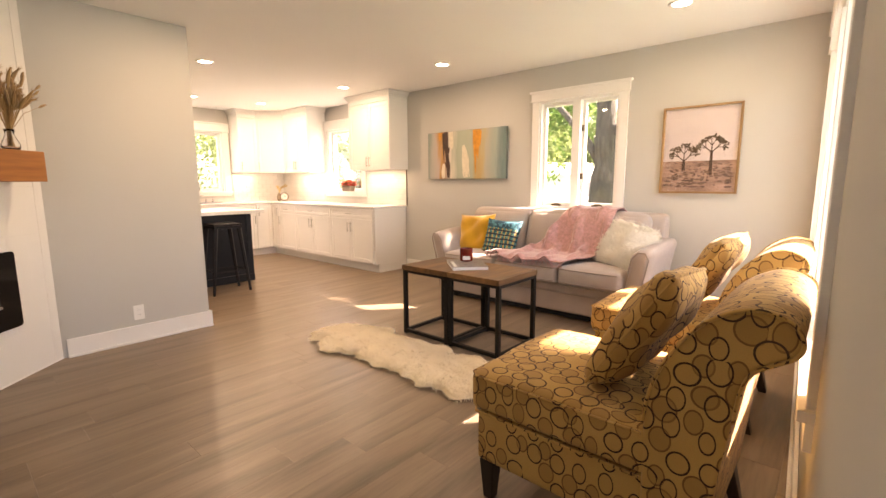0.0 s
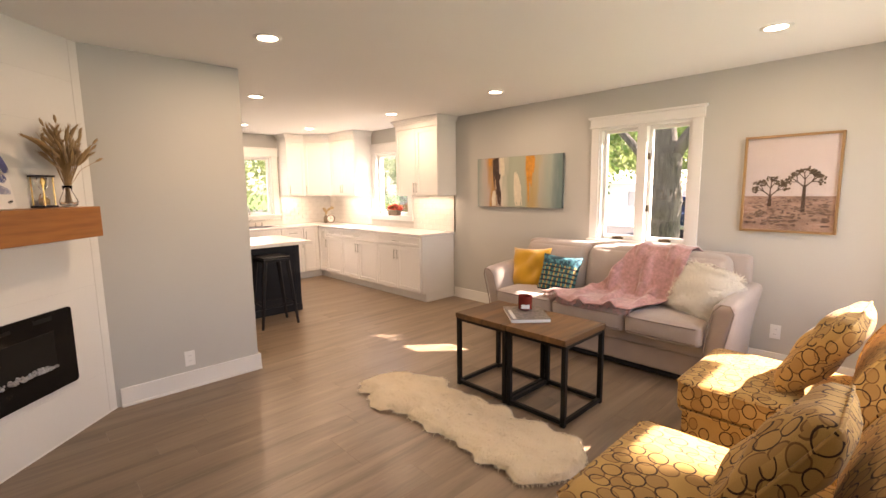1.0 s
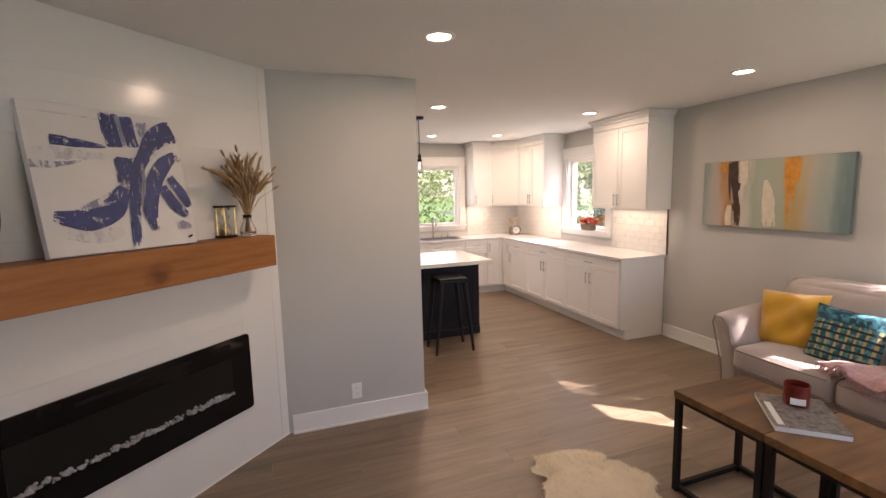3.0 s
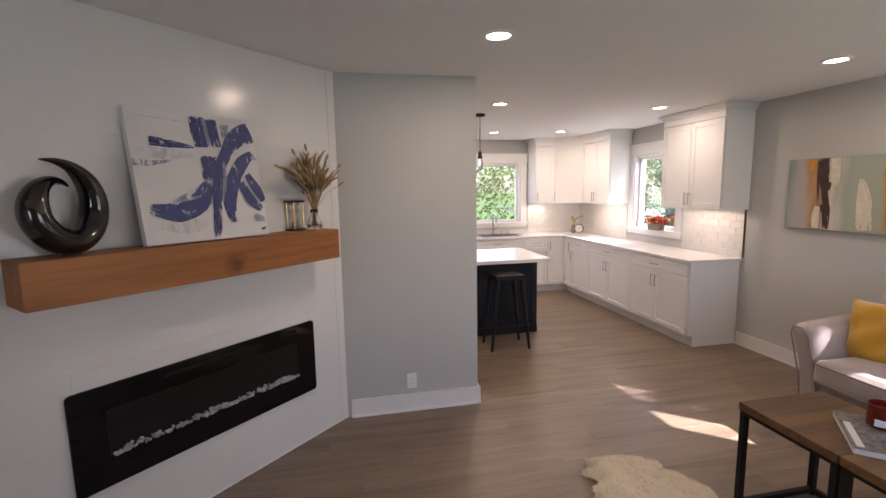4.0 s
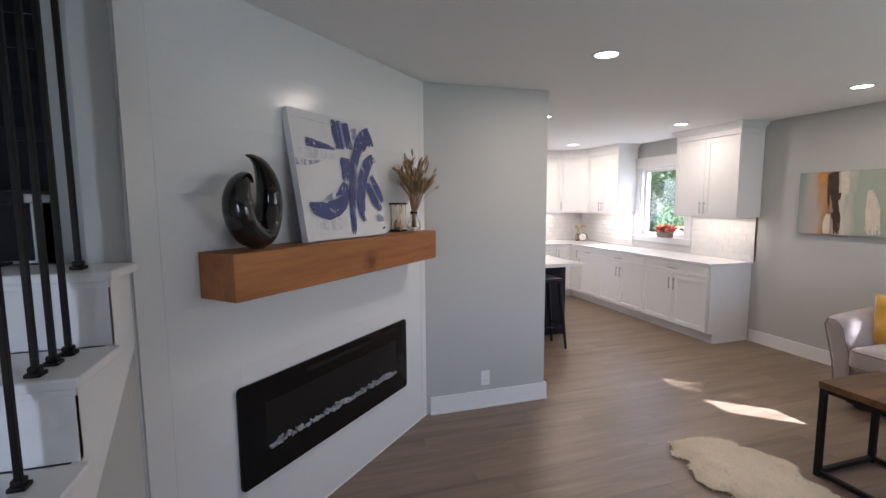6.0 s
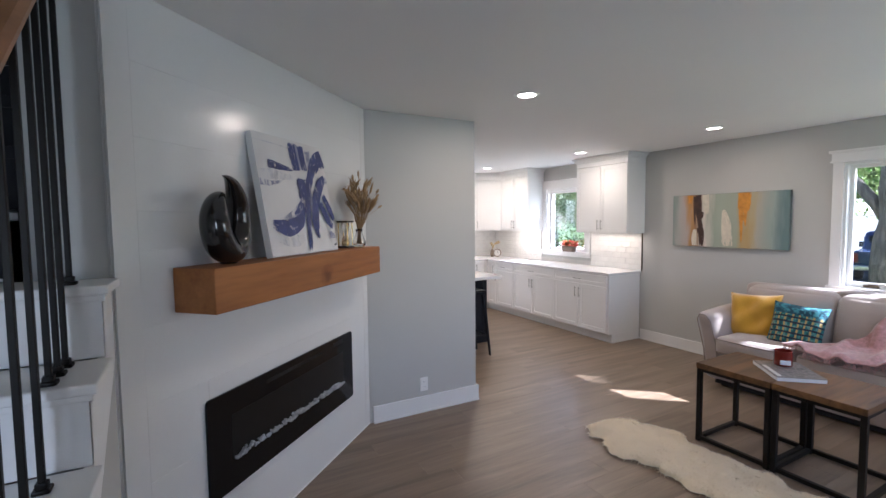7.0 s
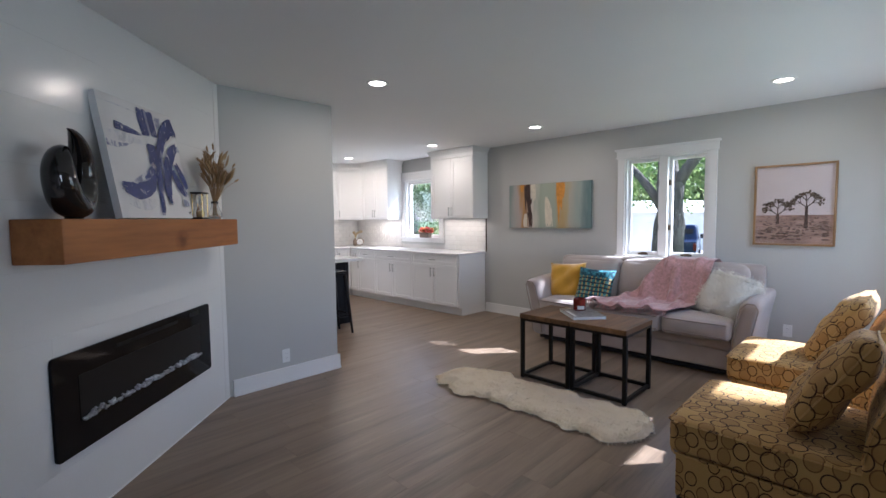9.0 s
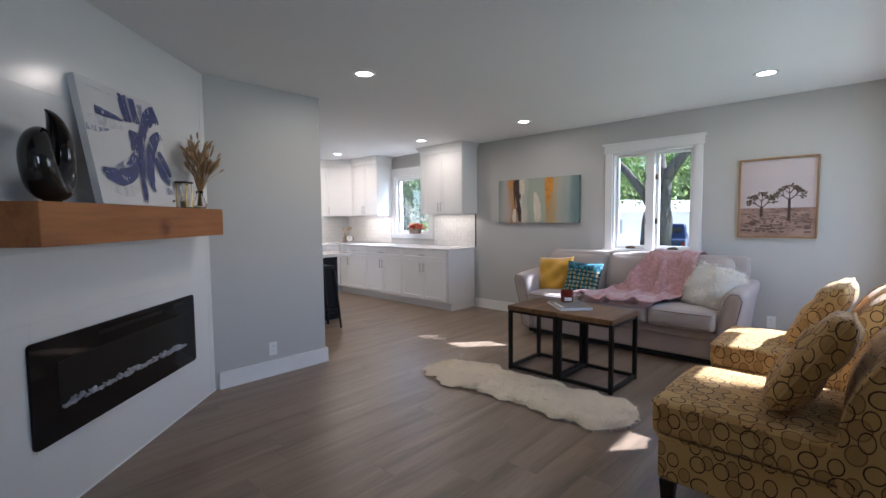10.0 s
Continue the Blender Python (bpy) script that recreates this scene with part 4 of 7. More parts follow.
fi = thing("electric_fireplace", DIAG @ Vector((0.02, 2.27, 0.345)), "wide black glass electric fireplace set in the wall", "fireplace")
u0, u1, z0, z1 = INS
def rounded_rect(a, b, c, d, r, n=5):
    pts = []
    for cx, cy, s in ((b - r, d - r, 0), (a + r, d - r, 1), (a + r, c + r, 2), (b - r, c + r, 3)):
        pts += [(cx + r * math.cos(math.pi / 2 * (s + k / n)), cy + r * math.sin(math.pi / 2 * (s + k / n))) for k in range(n + 1)]
    return pts
GI = (1.745, 2.80, 0.485, 0.705)
part("front_glass", extrude_outline(B(), rounded_rect(u0, u1, z0, z1, 0.022), "x", 0.0125, 0.0265, 0.002), "gloss_black", fi, "glossy black glass surround", m=DIAG)
part("firebox", bx((0.0268, GI[0], GI[2]), (0.0285, GI[1], GI[3] + 0.0), 0), "firebox", fi, "dark smoky viewing panel", m=DIAG)
part("vent_slot", bx((0.0268, 2.0, 0.765), (0.0275, 2.55, 0.785), 0), "firebox", fi, m=DIAG)
part("display", bx((0.0268, 2.68, 0.772), (0.0276, 2.80, 0.797), 0), "firebox", fi, m=DIAG)
bm = B()
rng = random.Random(3)
for k in range(190):
    u = GI[0] + 0.01 + (GI[1] - GI[0] - 0.02) * rng.random()
    r = rng.uniform(0.006, 0.013)
    z = GI[2] + 0.006 + rng.random() ** 2 * 0.026
    mm = Matrix.Translation((0.031 + rng.random() * 0.008, u, z)) @ Euler((rng.random() * 6, rng.random() * 6, rng.random() * 6)).to_matrix().to_4x4() @ Matrix.Diagonal((r, r * 1.3, r * 0.8, 1))
    bmesh.ops.create_icosphere(bm, subdivisions=1, radius=1, matrix=mm)
part("crystal_bed", bm, "crystal", fi, "row of clear crystals", m=DIAG)

# sculpture: a swirl that thickens towards its base
sc = thing("sculpture", DIAG @ Vector((0.10, 1.64, 1.433)), "glossy black swirl sculpture on the mantel", "sculpture")
SWIRL = [(-0.090, 0.372, 0.003), (-0.040, 0.369, 0.012), (0.018, 0.347, 0.022), (0.066, 0.298, 0.032), (0.093, 0.228, 0.038), (0.092, 0.152, 0.042), (0.060, 0.086, 0.047), (0.0, 0.053, 0.052),
         (-0.060, 0.080, 0.050), (-0.098, 0.142, 0.046), (-0.101, 0.208, 0.042), (-0.076, 0.264, 0.033), (-0.032, 0.293, 0.021), (0.012, 0.289, 0.010), (0.038, 0.270, 0.002)]
ctrl = [Vector(q) for q in SWIRL]
pts, rad = [], []
for k in range(len(ctrl) - 1):
    q0, q1, q2, q3 = ctrl[max(k - 1, 0)], ctrl[k], ctrl[k + 1], ctrl[min(k + 2, len(ctrl) - 1)]
    for j in range(5):
        t = j / 5
        q = 0.5 * (2 * q1 + (q2 - q0) * t + (2 * q0 - 5 * q1 + 4 * q2 - q3) * t * t + (3 * q1 - q0 - 3 * q2 + q3) * t ** 3)
        pts.append((0.022 * math.cos(math.pi * (k + t) / (len(ctrl) - 1)), q.x, q.y))
        rad.append(max(0.002, q.z))
bm = tube(B(), pts, rad, 22, 1.32, Vector((1, 0, 0)))
lathe(bm, (0, 0, 0), [(0.030, 0.0), (0.034, 0.003), (0.030, 0.015), (0.0, 0.016)], 24)
part("swirl", bm, "ceramic", sc, m=DIAG @ Matrix.Translation((0.12, 1.665, 1.4335)) @ pose(0, 0, 0, 0, 0, 25) @ Matrix.Diagonal((1.06, 1.14, 1, 1)), smooth="auto")

# leaning canvas with broad indigo strokes
cv = thing("canvas_painting", DIAG @ Vector((0.09, 2.25, 1.433)), "square white canvas with broad indigo brush strokes leaning on the wall", "painting")
lean = math.degrees(math.asin(0.108 / 0.64))
CV = DIAG @ Matrix.Translation((0.130, 1.93, 1.4345)) @ pose(0, 0, 0, 0, -lean, 0)
part("canvas", bx((-0.020, 0, 0), (0.018, 0.635, 0.64), 0.003), "canvas", cv, m=CV)


def stroke(bm, path, widths, d, seed):
    """A flat brush stroke of paint in (along, up), with ragged edges."""
    rr = random.Random(seed)
    pts = [Vector((0, a, b)) for a, b in path]
    fine, ww = [], []
    for k in range(len(pts) - 1):
        p0, p1, p2, p3 = pts[max(k - 1, 0)], pts[k], pts[k + 1], pts[min(k + 2, len(pts) - 1)]
        for j in range(8):
            t = j / 8
            fine.append(0.5 * ((2 * p1) + (p2 - p0) * t + (2 * p0 - 5 * p1 + 4 * p2 - p3) * t * t + (3 * p1 - p0 - 3 * p2 + p3) * t ** 3))
            ww.append(1.14 * (widths[k] * (1 - t) + widths[k + 1] * t))
    fine.append(pts[-1]), ww.append(widths[-1])
    prev = None
    bristles = 22
    rows = []
    for k, p in enumerate(fine):
        t = (fine[min(k + 1, len(fine) - 1)] - fine[max(k - 1, 0)]).normalized()
        s = Vector((0, -t.z, t.y))
        rows.append((p, s, ww[k]))
    for b in range(bristles):
        k0, k1 = int(rr.random() ** 2 * 3), len(rows) - int(rr.random() ** 2 * 4)
        f0, f1 = b / bristles - 0.5 - 0.03, (b + 1) / bristles - 0.5 + (0.03 if rr.random() < 0.85 else -0.03)
        if b in (0, bristles - 1):
            k1 -= int(rr.random() * 3)
        prev = None
        for k in range(k0, max(k1, k0 + 2)):
            p, s, w = rows[min(k, len(rows) - 1)]
            jig = rr.uniform(-0.0010, 0.0010)
            a, c = p + s * (w * f0 + jig), p + s * (w * f1 + jig)
            cur = (bm.verts.new((d, a.y, a.z)), bm.verts.new((d, c.y, c.z)))
            edge_ = abs(2 * b / (bristles - 1) - 1)
            dry = noise.noise(Vector((k * 0.16, b * 0.9, seed * 3.1))) + 0.5 * noise.noise(Vector((k * 0.5, b * 2.3, seed)))
            if prev and dry < 0.62 - 0.40 * edge_ ** 4 - 0.30 * (k / len(rows)) ** 5:
                bm.faces.new((prev[0], cur[0], cur[1], prev[1]))
            prev = cur
        d += 0.00003
    bmesh.ops.recalc_face_normals(bm, faces=bm.faces[:])
    return bm


STROKES = [([(0.0, 0.60), (0.16, 0.598), (0.30, 0.59)], (0.004, 0.006, 0.003), "wash"), ([(0.0, 0.42), (0.12, 0.43), (0.30, 0.425)], (0.05, 0.05, 0.02), "wash"),
           ([(0.50, 0.56), (0.51, 0.50), (0.50, 0.44)], (0.06, 0.05, 0.03), "wash"), ([(0.08, 0.10), (0.2, 0.075), (0.30, 0.09)], (0.05, 0.06, 0.03), "wash"),
           ([(0.325, 0.625), (0.325, 0.55), (0.33, 0.47)], (0.062, 0.066, 0.06), "blue"), ([(0.40, 0.62), (0.402, 0.55), (0.41, 0.475)], (0.05, 0.056, 0.05), "blue"),
           ([(0.465, 0.60), (0.47, 0.54), (0.47, 0.475)], (0.045, 0.04, 0.02), "blue_grey"), ([(0.36, 0.62), (0.365, 0.55), (0.37, 0.48)], (0.02, 0.018, 0.012), "blue_grey"),
           ([(0.085, 0.485), (0.17, 0.478), (0.29, 0.468)], (0.036, 0.034, 0.008), "blue"), ([(0.0, 0.385), (0.08, 0.38), (0.18, 0.40)], (0.030, 0.022, 0.004), "blue_grey"),
           ([(0.355, 0.425), (0.35, 0.365), (0.335, 0.30)], (0.07, 0.065, 0.045), "blue"), ([(0.395, 0.40), (0.39, 0.34), (0.37, 0.28)], (0.03, 0.028, 0.02), "blue_grey"),
           ([(0.34, 0.30), (0.26, 0.235), (0.14, 0.195)], (0.03, 0.04, 0.012), "blue_grey"),
           ([(0.33, 0.285), (0.27, 0.19), (0.16, 0.145), (0.04, 0.17)], (0.045, 0.085, 0.085, 0.04), "blue"),
           ([(0.615, 0.57), (0.53, 0.535), (0.455, 0.45), (0.40, 0.35), (0.362, 0.20), (0.335, 0.015)], (0.095, 0.08, 0.055, 0.042, 0.042, 0.03), "blue"),
           ([(0.605, 0.45), (0.54, 0.40), (0.47, 0.30), (0.43, 0.18), (0.432, 0.08)], (0.03, 0.06, 0.066, 0.06, 0.03), "blue"),
           ([(0.43, 0.40), (0.425, 0.32), (0.41, 0.24)], (0.012, 0.014, 0.01), "blue_grey"), ([(0.60, 0.44), (0.625, 0.42)], (0.03, 0.02), "blue_grey"),
           ([(0.505, 0.29), (0.55, 0.20), (0.605, 0.14)], (0.036, 0.048, 0.03), "blue"), ([(0.55, 0.335), (0.60, 0.25), (0.625, 0.185)], (0.03, 0.042, 0.028), "blue"),
           ([(0.55, 0.10), (0.615, 0.085)], (0.045, 0.02), "blue_grey"), ([(0.585, 0.03), (0.612, 0.04)], (0.012, 0.008), "black")]
for k, (path, w, mat) in enumerate(STROKES):
    part("brush_stroke", stroke(B(), path, w, 0.0184 + 0.0004 * k, 40 + k), mat, cv, m=CV, kind="stuff")

# hourglass
hg = thing("hourglass", DIAG @ Vector((0.055, 2.81, 1.433)), "black and brass hourglass with pale sand", "hourglass")
HM = DIAG @ Matrix.Translation((0.062, 2.815, 1.4335))
part("base", bx((-0.042, -0.045, 0), (0.042, 0.045, 0.012), 0.003), "black", hg, m=HM)
part("top_plate", bx((-0.042, -0.045, 0.172), (0.042, 0.045, 0.184), 0.003), "black", hg, m=HM)
for a in (-0.034, 0.034):
    for b in (-0.034, 0.034):
        part("brass_post", rod(B(), (a, b, 0.0125), (a, b, 0.1715), 0.0035, seg=8), "gold", hg, m=HM, smooth="auto")
part("glass_bulb", lathe(B(), (0, 0, 0.0125), [(0.0, 0), (0.024, 0.002), (0.027, 0.03), (0.018, 0.06), (0.004, 0.079), (0.018, 0.10), (0.027, 0.13), (0.024, 0.157), (0.0, 0.158)], 20), "clear", hg, m=HM, smooth=True)
part("sand", lathe(B(), (0, 0, 0.015), [(0.022, 0.001), (0.0245, 0.02), (0.012, 0.036), (0.0, 0.042)], 16), "sand", hg, m=HM, smooth=True)

# glass vase of dried grasses
va = thing("vase_of_dried_grass", DIAG @ Vector((0.11, 2.925, 1.433)), "clear glass vase of brown dried grasses", "vase")
VM = DIAG @ Matrix.Translation((0.11, 2.925, 1.4335))
part("glass_vase", lathe(B(), (0, 0, 0), [(0.032, 0.0), (0.044, 0.012), (0.046, 0.035), (0.034, 0.065), (0.021, 0.095), (0.026, 0.125), (0.023, 0.125), (0.018, 0.095), (0.031, 0.065), (0.042, 0.035), (0.040, 0.014), (0.0, 0.012)], 20), "clear", va, m=VM, smooth=True)
rng = random.Random(12)


def grass_stem(lean, out, rise, side=0.0):
    """A dry stem out of the vase; returns its last two points. lean: along the wall, out: into the room."""
    base = Vector((rng.uniform(-0.014, 0.014), rng.uniform(-0.014, 0.014), 0.02))
    neck = Vector((0.010 * out, 0.012 * max(-1, min(1, lean * 4)), 0.115))
    tip = Vector((0.02 + out * 0.10, lean, rise))
    mid = neck.lerp(tip, 0.55) + Vector((0, -0.16 * lean, 0.02 + side))
    part("stem", tube(B(), [base, neck, mid, tip], [0.0017, 0.0017, 0.0014, 0.0010], 4), "straw", va, m=VM)
    return mid, tip


def plume(spine, fat, hairs, reach, material):
    """A feathery head of fine hairs round a tapering core."""
    bm = B()
    n = len(spine) - 1
    tube(bm, spine, [0.0015 + fat * math.sin(math.pi * (0.12 + 0.8 * i / n)) for i in range(n + 1)], 6)
    for j in range(hairs):
        f = rng.random() * n
        i = min(int(f), n - 1)
        d = (spine[i + 1] - spine[i]).normalized()
        p0 = spine[i].lerp(spine[i + 1], f - i)
        o = Vector((rng.gauss(0, 1), rng.gauss(0, 1), rng.gauss(0, 1)))
        o = (o - d * o.dot(d)).normalized()
        sd = d.cross(o) * 0.0011
        e = p0 + o * fat * rng.uniform(0.9, 2.4) + d * rng.uniform(0.3, 1.0) * reach
        bm.faces.new([bm.verts.new(v) for v in (p0 - sd, p0 + sd, e)])
    part("plume", bm, material, va, m=VM)


# dense tuft in the middle
for k in range(58):
    lean = max(-0.17, min(0.13, rng.gauss(-0.025, 0.078)))
    rise = rng.uniform(0.30, 0.48) - 0.9 * abs(lean + 0.03) ** 1.3
    mid, tip = grass_stem(lean, rng.uniform(-0.6, 0.9), rise)
    d = (tip - mid).normalized()
    bend = Vector((rng.gauss(0, 1), rng.gauss(0, 1), -0.5)) * 0.016
    long = rng.uniform(0.05, 0.11)
    plume([tip - d * long * (1 - t) + bend * t * t for t in (0, 0.35, 0.7, 1.05)], rng.uniform(0.006, 0.012), 130, 0.035, "plume" if k % 4 else "straw")
# pale long heads standing out in front
for lean, out, rise in ((-0.075, 1.0, 0.33), (0.035, 1.1, 0.34), (0.075, 0.9, 0.36), (-0.02, 1.2, 0.31)):
    mid, tip = grass_stem(lean, out, rise)
    plume([mid.lerp(tip, t) for t in (0, 0.35, 0.7, 1.0)], 0.008, 110, 0.025, "straw")
# drooping plumes that lean past the canvas
for lean, out, rise in ((-0.310, 0.35, 0.385), (-0.270, 0.6, 0.37), (-0.205, 0.5, 0.39)):
    mid, tip = grass_stem(lean, out, rise, 0.03)
    plume([mid.lerp(tip, t) + Vector((0, 0, 0.05 * t * (1 - t))) for t in (0, 0.3, 0.6, 0.85, 1.0)], 0.008, 130, 0.03, "straw")
# thin stems with small seed heads
for lean, out, rise in ((0.150, 0.5, 0.385), (0.135, 0.7, 0.275), (0.075, 0.3, 0.435), (-0.165, 0.3, 0.455), (0.118, 0.6, 0.345), (-0.07, 0.2, 0.485)):
    mid, tip = grass_stem(lean, out, rise)
    d = (tip - mid).normalized()
    plume([tip + d * t for t in (-0.004, 0.012, 0.026, 0.038)], 0.006, 50, 0.008, "plume")


# ---- stairs ----
RISE, GO, Y0, XS = 0.2367, 0.255, 1.195, -0.915
stair = thing("staircase", (-1.45, 1.2, 0), "white staircase with charcoal carpet treads and black balusters", "stairs", kind="structure")
for k in range(14):
    y, z = Y0 + k * GO, (k + 1) * RISE
    right = XS + 0.025 if k < 6 else -1.205
    if k == 5:
        right = XS + 0.025
    left = -1.975
    part("riser", bx((left, y + 0.003, z - RISE + 0.002), (XS if k < 6 else -1.206, y + 0.022, z - 0.031), 0.001), "white", stair)
    part("tread", bx((left, y - 0.028, z - 0.03), (right, y + GO + 0.002 if k < 5 else y + GO - 0.02, z), 0.008, 3), "white", stair)
    part("carpet_runner", bx((left + 0.02, y - 0.034, z + 0.0005), (-1.27 if k < 6 else -1.21, y + GO - 0.001, z + 0.012), 0.005), "carpet", stair, "charcoal carpet runner")
    part("carpet_riser", bx((left + 0.02, y - 0.010, z - RISE + 0.0125), (-1.27 if k < 6 else -1.21, y + 0.0025, z - 0.0305), 0.003), "carpet", stair, "charcoal carpet runner")
    part("carpet_nosing", bx((left + 0.02, y - 0.0395, z - 0.036), (-1.27 if k < 6 else -1.21, y - 0.0285, z + 0.0115), 0.004), "carpet", stair, "charcoal carpet runner")
    if k < 6:
        part("scotia", bx((-1.265, y - 0.012, z - 0.052), (XS + 0.012, y + 0.002, z - 0.0305), 0.005), "white", stair)
# open side: sloped white stringer over grey panel
pts = []
for k in range(6):
    pts += [(Y0 + 0.004 + k * GO, k * RISE + 0.001), (Y0 + 0.004 + k * GO, (k + 1) * RISE - 0.031)]
pts += [(2.66, 6 * RISE - 0.031), (2.66, 1.13)]
pts += [(Y0 + 0.16, 0.0)]
part("stringer", extrude_outline(B(), pts, "x", XS - 0.02, XS, 0.001), "white", stair, "white stepped stringer board")
part("side_panel", extrude_outline(B(), [(Y0 + 0.17, 0.0), (2.66, 1.125), (2.66, 0.0)], "x", XS - 0.02, XS - 0.004, 0), "wall", stair, "grey panel under the stringer")
part("corner_board", bx((XS - 0.018, 2.655, 0.0), (XS + 0.004, 2.664, 1.39), 0), "white", stair)
rail0 = Vector((-1.0, Y0 - 0.03, RISE + 0.97))
slope = RISE / GO
for k in range(6):
    for j, f in enumerate((0.02, 0.105, 0.19) if k == 4 else (0.04, 0.165)):
        if k == 5 and j == 1:
            continue
        y, z = Y0 + k * GO + f, (k + 1) * RISE
        top = rail0.z + (y - rail0.y) * slope
        b = part("baluster", bx((-1.0 - 0.0075, y - 0.0075, z + 0.001), (-1.0 + 0.0075, y + 0.0075, top), 0.002, 1), "steel", stair, "black iron baluster")
        bm = B()
        box(bm, (-1.0 - 0.019, y - 0.019, z + 0.0005), (-1.0 + 0.019, y + 0.019, z + 0.012), 0.004)
        box(bm, (-1.0 - 0.013, y - 0.013, z + 0.0121), (-1.0 + 0.013, y + 0.013, z + 0.028), 0.004)
        part("shoe", bm, "steel", b)
bm = B()
sec = [(-0.03, -0.022), (0.03, -0.022), (0.034, 0.005), (0.022, 0.03), (-0.022, 0.03), (-0.034, 0.005)]
ends = []
for yy in (Y0 - 0.03, 2.662):
    zz = rail0.z + (yy - rail0.y) * slope + 0.02
    ends.append([bm.verts.new((-1.0 + a, yy, zz + b)) for a, b in sec])
for k in range(6):
    bm.faces.new((ends[0][k], ends[0][(k + 1) % 6], ends[1][(k + 1) % 6], ends[1][k]))
bm.faces.new(ends[0][::-1]), bm.faces.new(ends[1])
bmesh.ops.recalc_face_normals(bm, faces=bm.faces[:])
part("handrail", bm, "rail", stair, "oak handrail")
part("newel_post", bx((-1.045, Y0 - 0.12, 0.0), (-0.955, Y0 - 0.03, 1.10), 0.006), "white", stair, "white newel post")

# ---- living room pictures ----
M["slate"] = paint("slate_canvas_edge", (0.13, 0.16, 0.15), 0.7, 0, 0.3, 12, 200, 0.04)
ap = thing("abstract_painting", EAST @ Vector((0.02, -3.61, 1.28)), "wide abstract canvas in sage, orange and brown on the wall", "painting")
part("canvas", bx((0.004, -4.235, 1.278), (0.04, -2.985, 1.882), 0.003), "slate", ap, m=EAST)
m_, n_, l_, b_ = material("abstract_paint")
tc_, mp_, nz_ = n_.new("ShaderNodeTexCoord"), n_.new("ShaderNodeMapping"), n_.new("ShaderNodeTexNoise")
mp_.inputs["Scale"].default_value = (1, 9, 1.6)
nz_.inputs["Scale"].default_value, nz_.inputs["Detail"].default_value = 1.5, 6
sx_, ad_ = n_.new("ShaderNodeSeparateXYZ"), n_.new("ShaderNodeMath")
l_.new(tc_.outputs["Object"], mp_.inputs[0]), l_.new(mp_.outputs[0], nz_.inputs[0]), l_.new(tc_.outputs["Object"], sx_.inputs[0])
mr_ = n_.new("ShaderNodeMapRange")
mr_.inputs[1].default_value, mr_.inputs[2].default_value = 4.235, 2.985
l_.new(sx_.outputs[1], mr_.inputs[0])
ad_.operation = "MULTIPLY_ADD"
ad_.inputs[1].default_value = 0.15
sb_ = n_.new("ShaderNodeMath")
sb_.operation = "SUBTRACT"
sb_.inputs[1].default_value = 0.075
l_.new(nz_.outputs[0], ad_.inputs[0]), l_.new(mr_.outputs[0], ad_.inputs[2]), l_.new(ad_.outputs[0], sb_.inputs[0])
rp_ = ramp(n_, [(0.0, (0.24, 0.30, 0.27)), (0.07, (0.40, 0.38, 0.35)), (0.13, (0.44, 0.37, 0.33)), (0.18, (0.46, 0.25, 0.09)), (0.215, (0.30, 0.16, 0.07)), (0.33, (0.62, 0.57, 0.49)),
                (0.39, (0.34, 0.38, 0.30)), (0.46, (0.36, 0.40, 0.32)), (0.60, (0.35, 0.38, 0.30)), (0.66, (0.44, 0.31, 0.13)), (0.73, (0.43, 0.36, 0.22)), (0.77, (0.40, 0.38, 0.32)), (0.88, (0.30, 0.36, 0.33)), (0.96, (0.14, 0.21, 0.21))])
l_.new(sb_.outputs[0], rp_.inputs[0]), l_.new(rp_.outputs[0], b_.inputs["Base Color"])
b_.inputs["Roughness"].default_value = 0.55
bp_ = n_.new("ShaderNodeBump")
bp_.inputs["Strength"].default_value, bp_.inputs["Distance"].default_value = 0.4, 0.003
l_.new(nz_.outputs[0], bp_.inputs["Height"]), l_.new(bp_.outputs[0], b_.inputs["Normal"])
part("paint_field", bx((0.0401, -4.233, 1.28), (0.0415, -2.987, 1.88), 0), m_, ap, m=EAST)
M["umber"] = paint("umber_paint", (0.055, 0.026, 0.018), 0.5, 0, 0.5, 20, 90, 0.06)
M["cream"] = paint("cream_paint", (0.66, 0.60, 0.48), 0.5, 0, 0.15, 20, 90, 0.06)
M["orange"] = paint("ochre_orange_paint", (0.58, 0.25, 0.03), 0.5, 0, 0.3, 20, 90, 0.06)
AP = EAST @ Matrix.Translation((0.0, -4.235, 1.278))
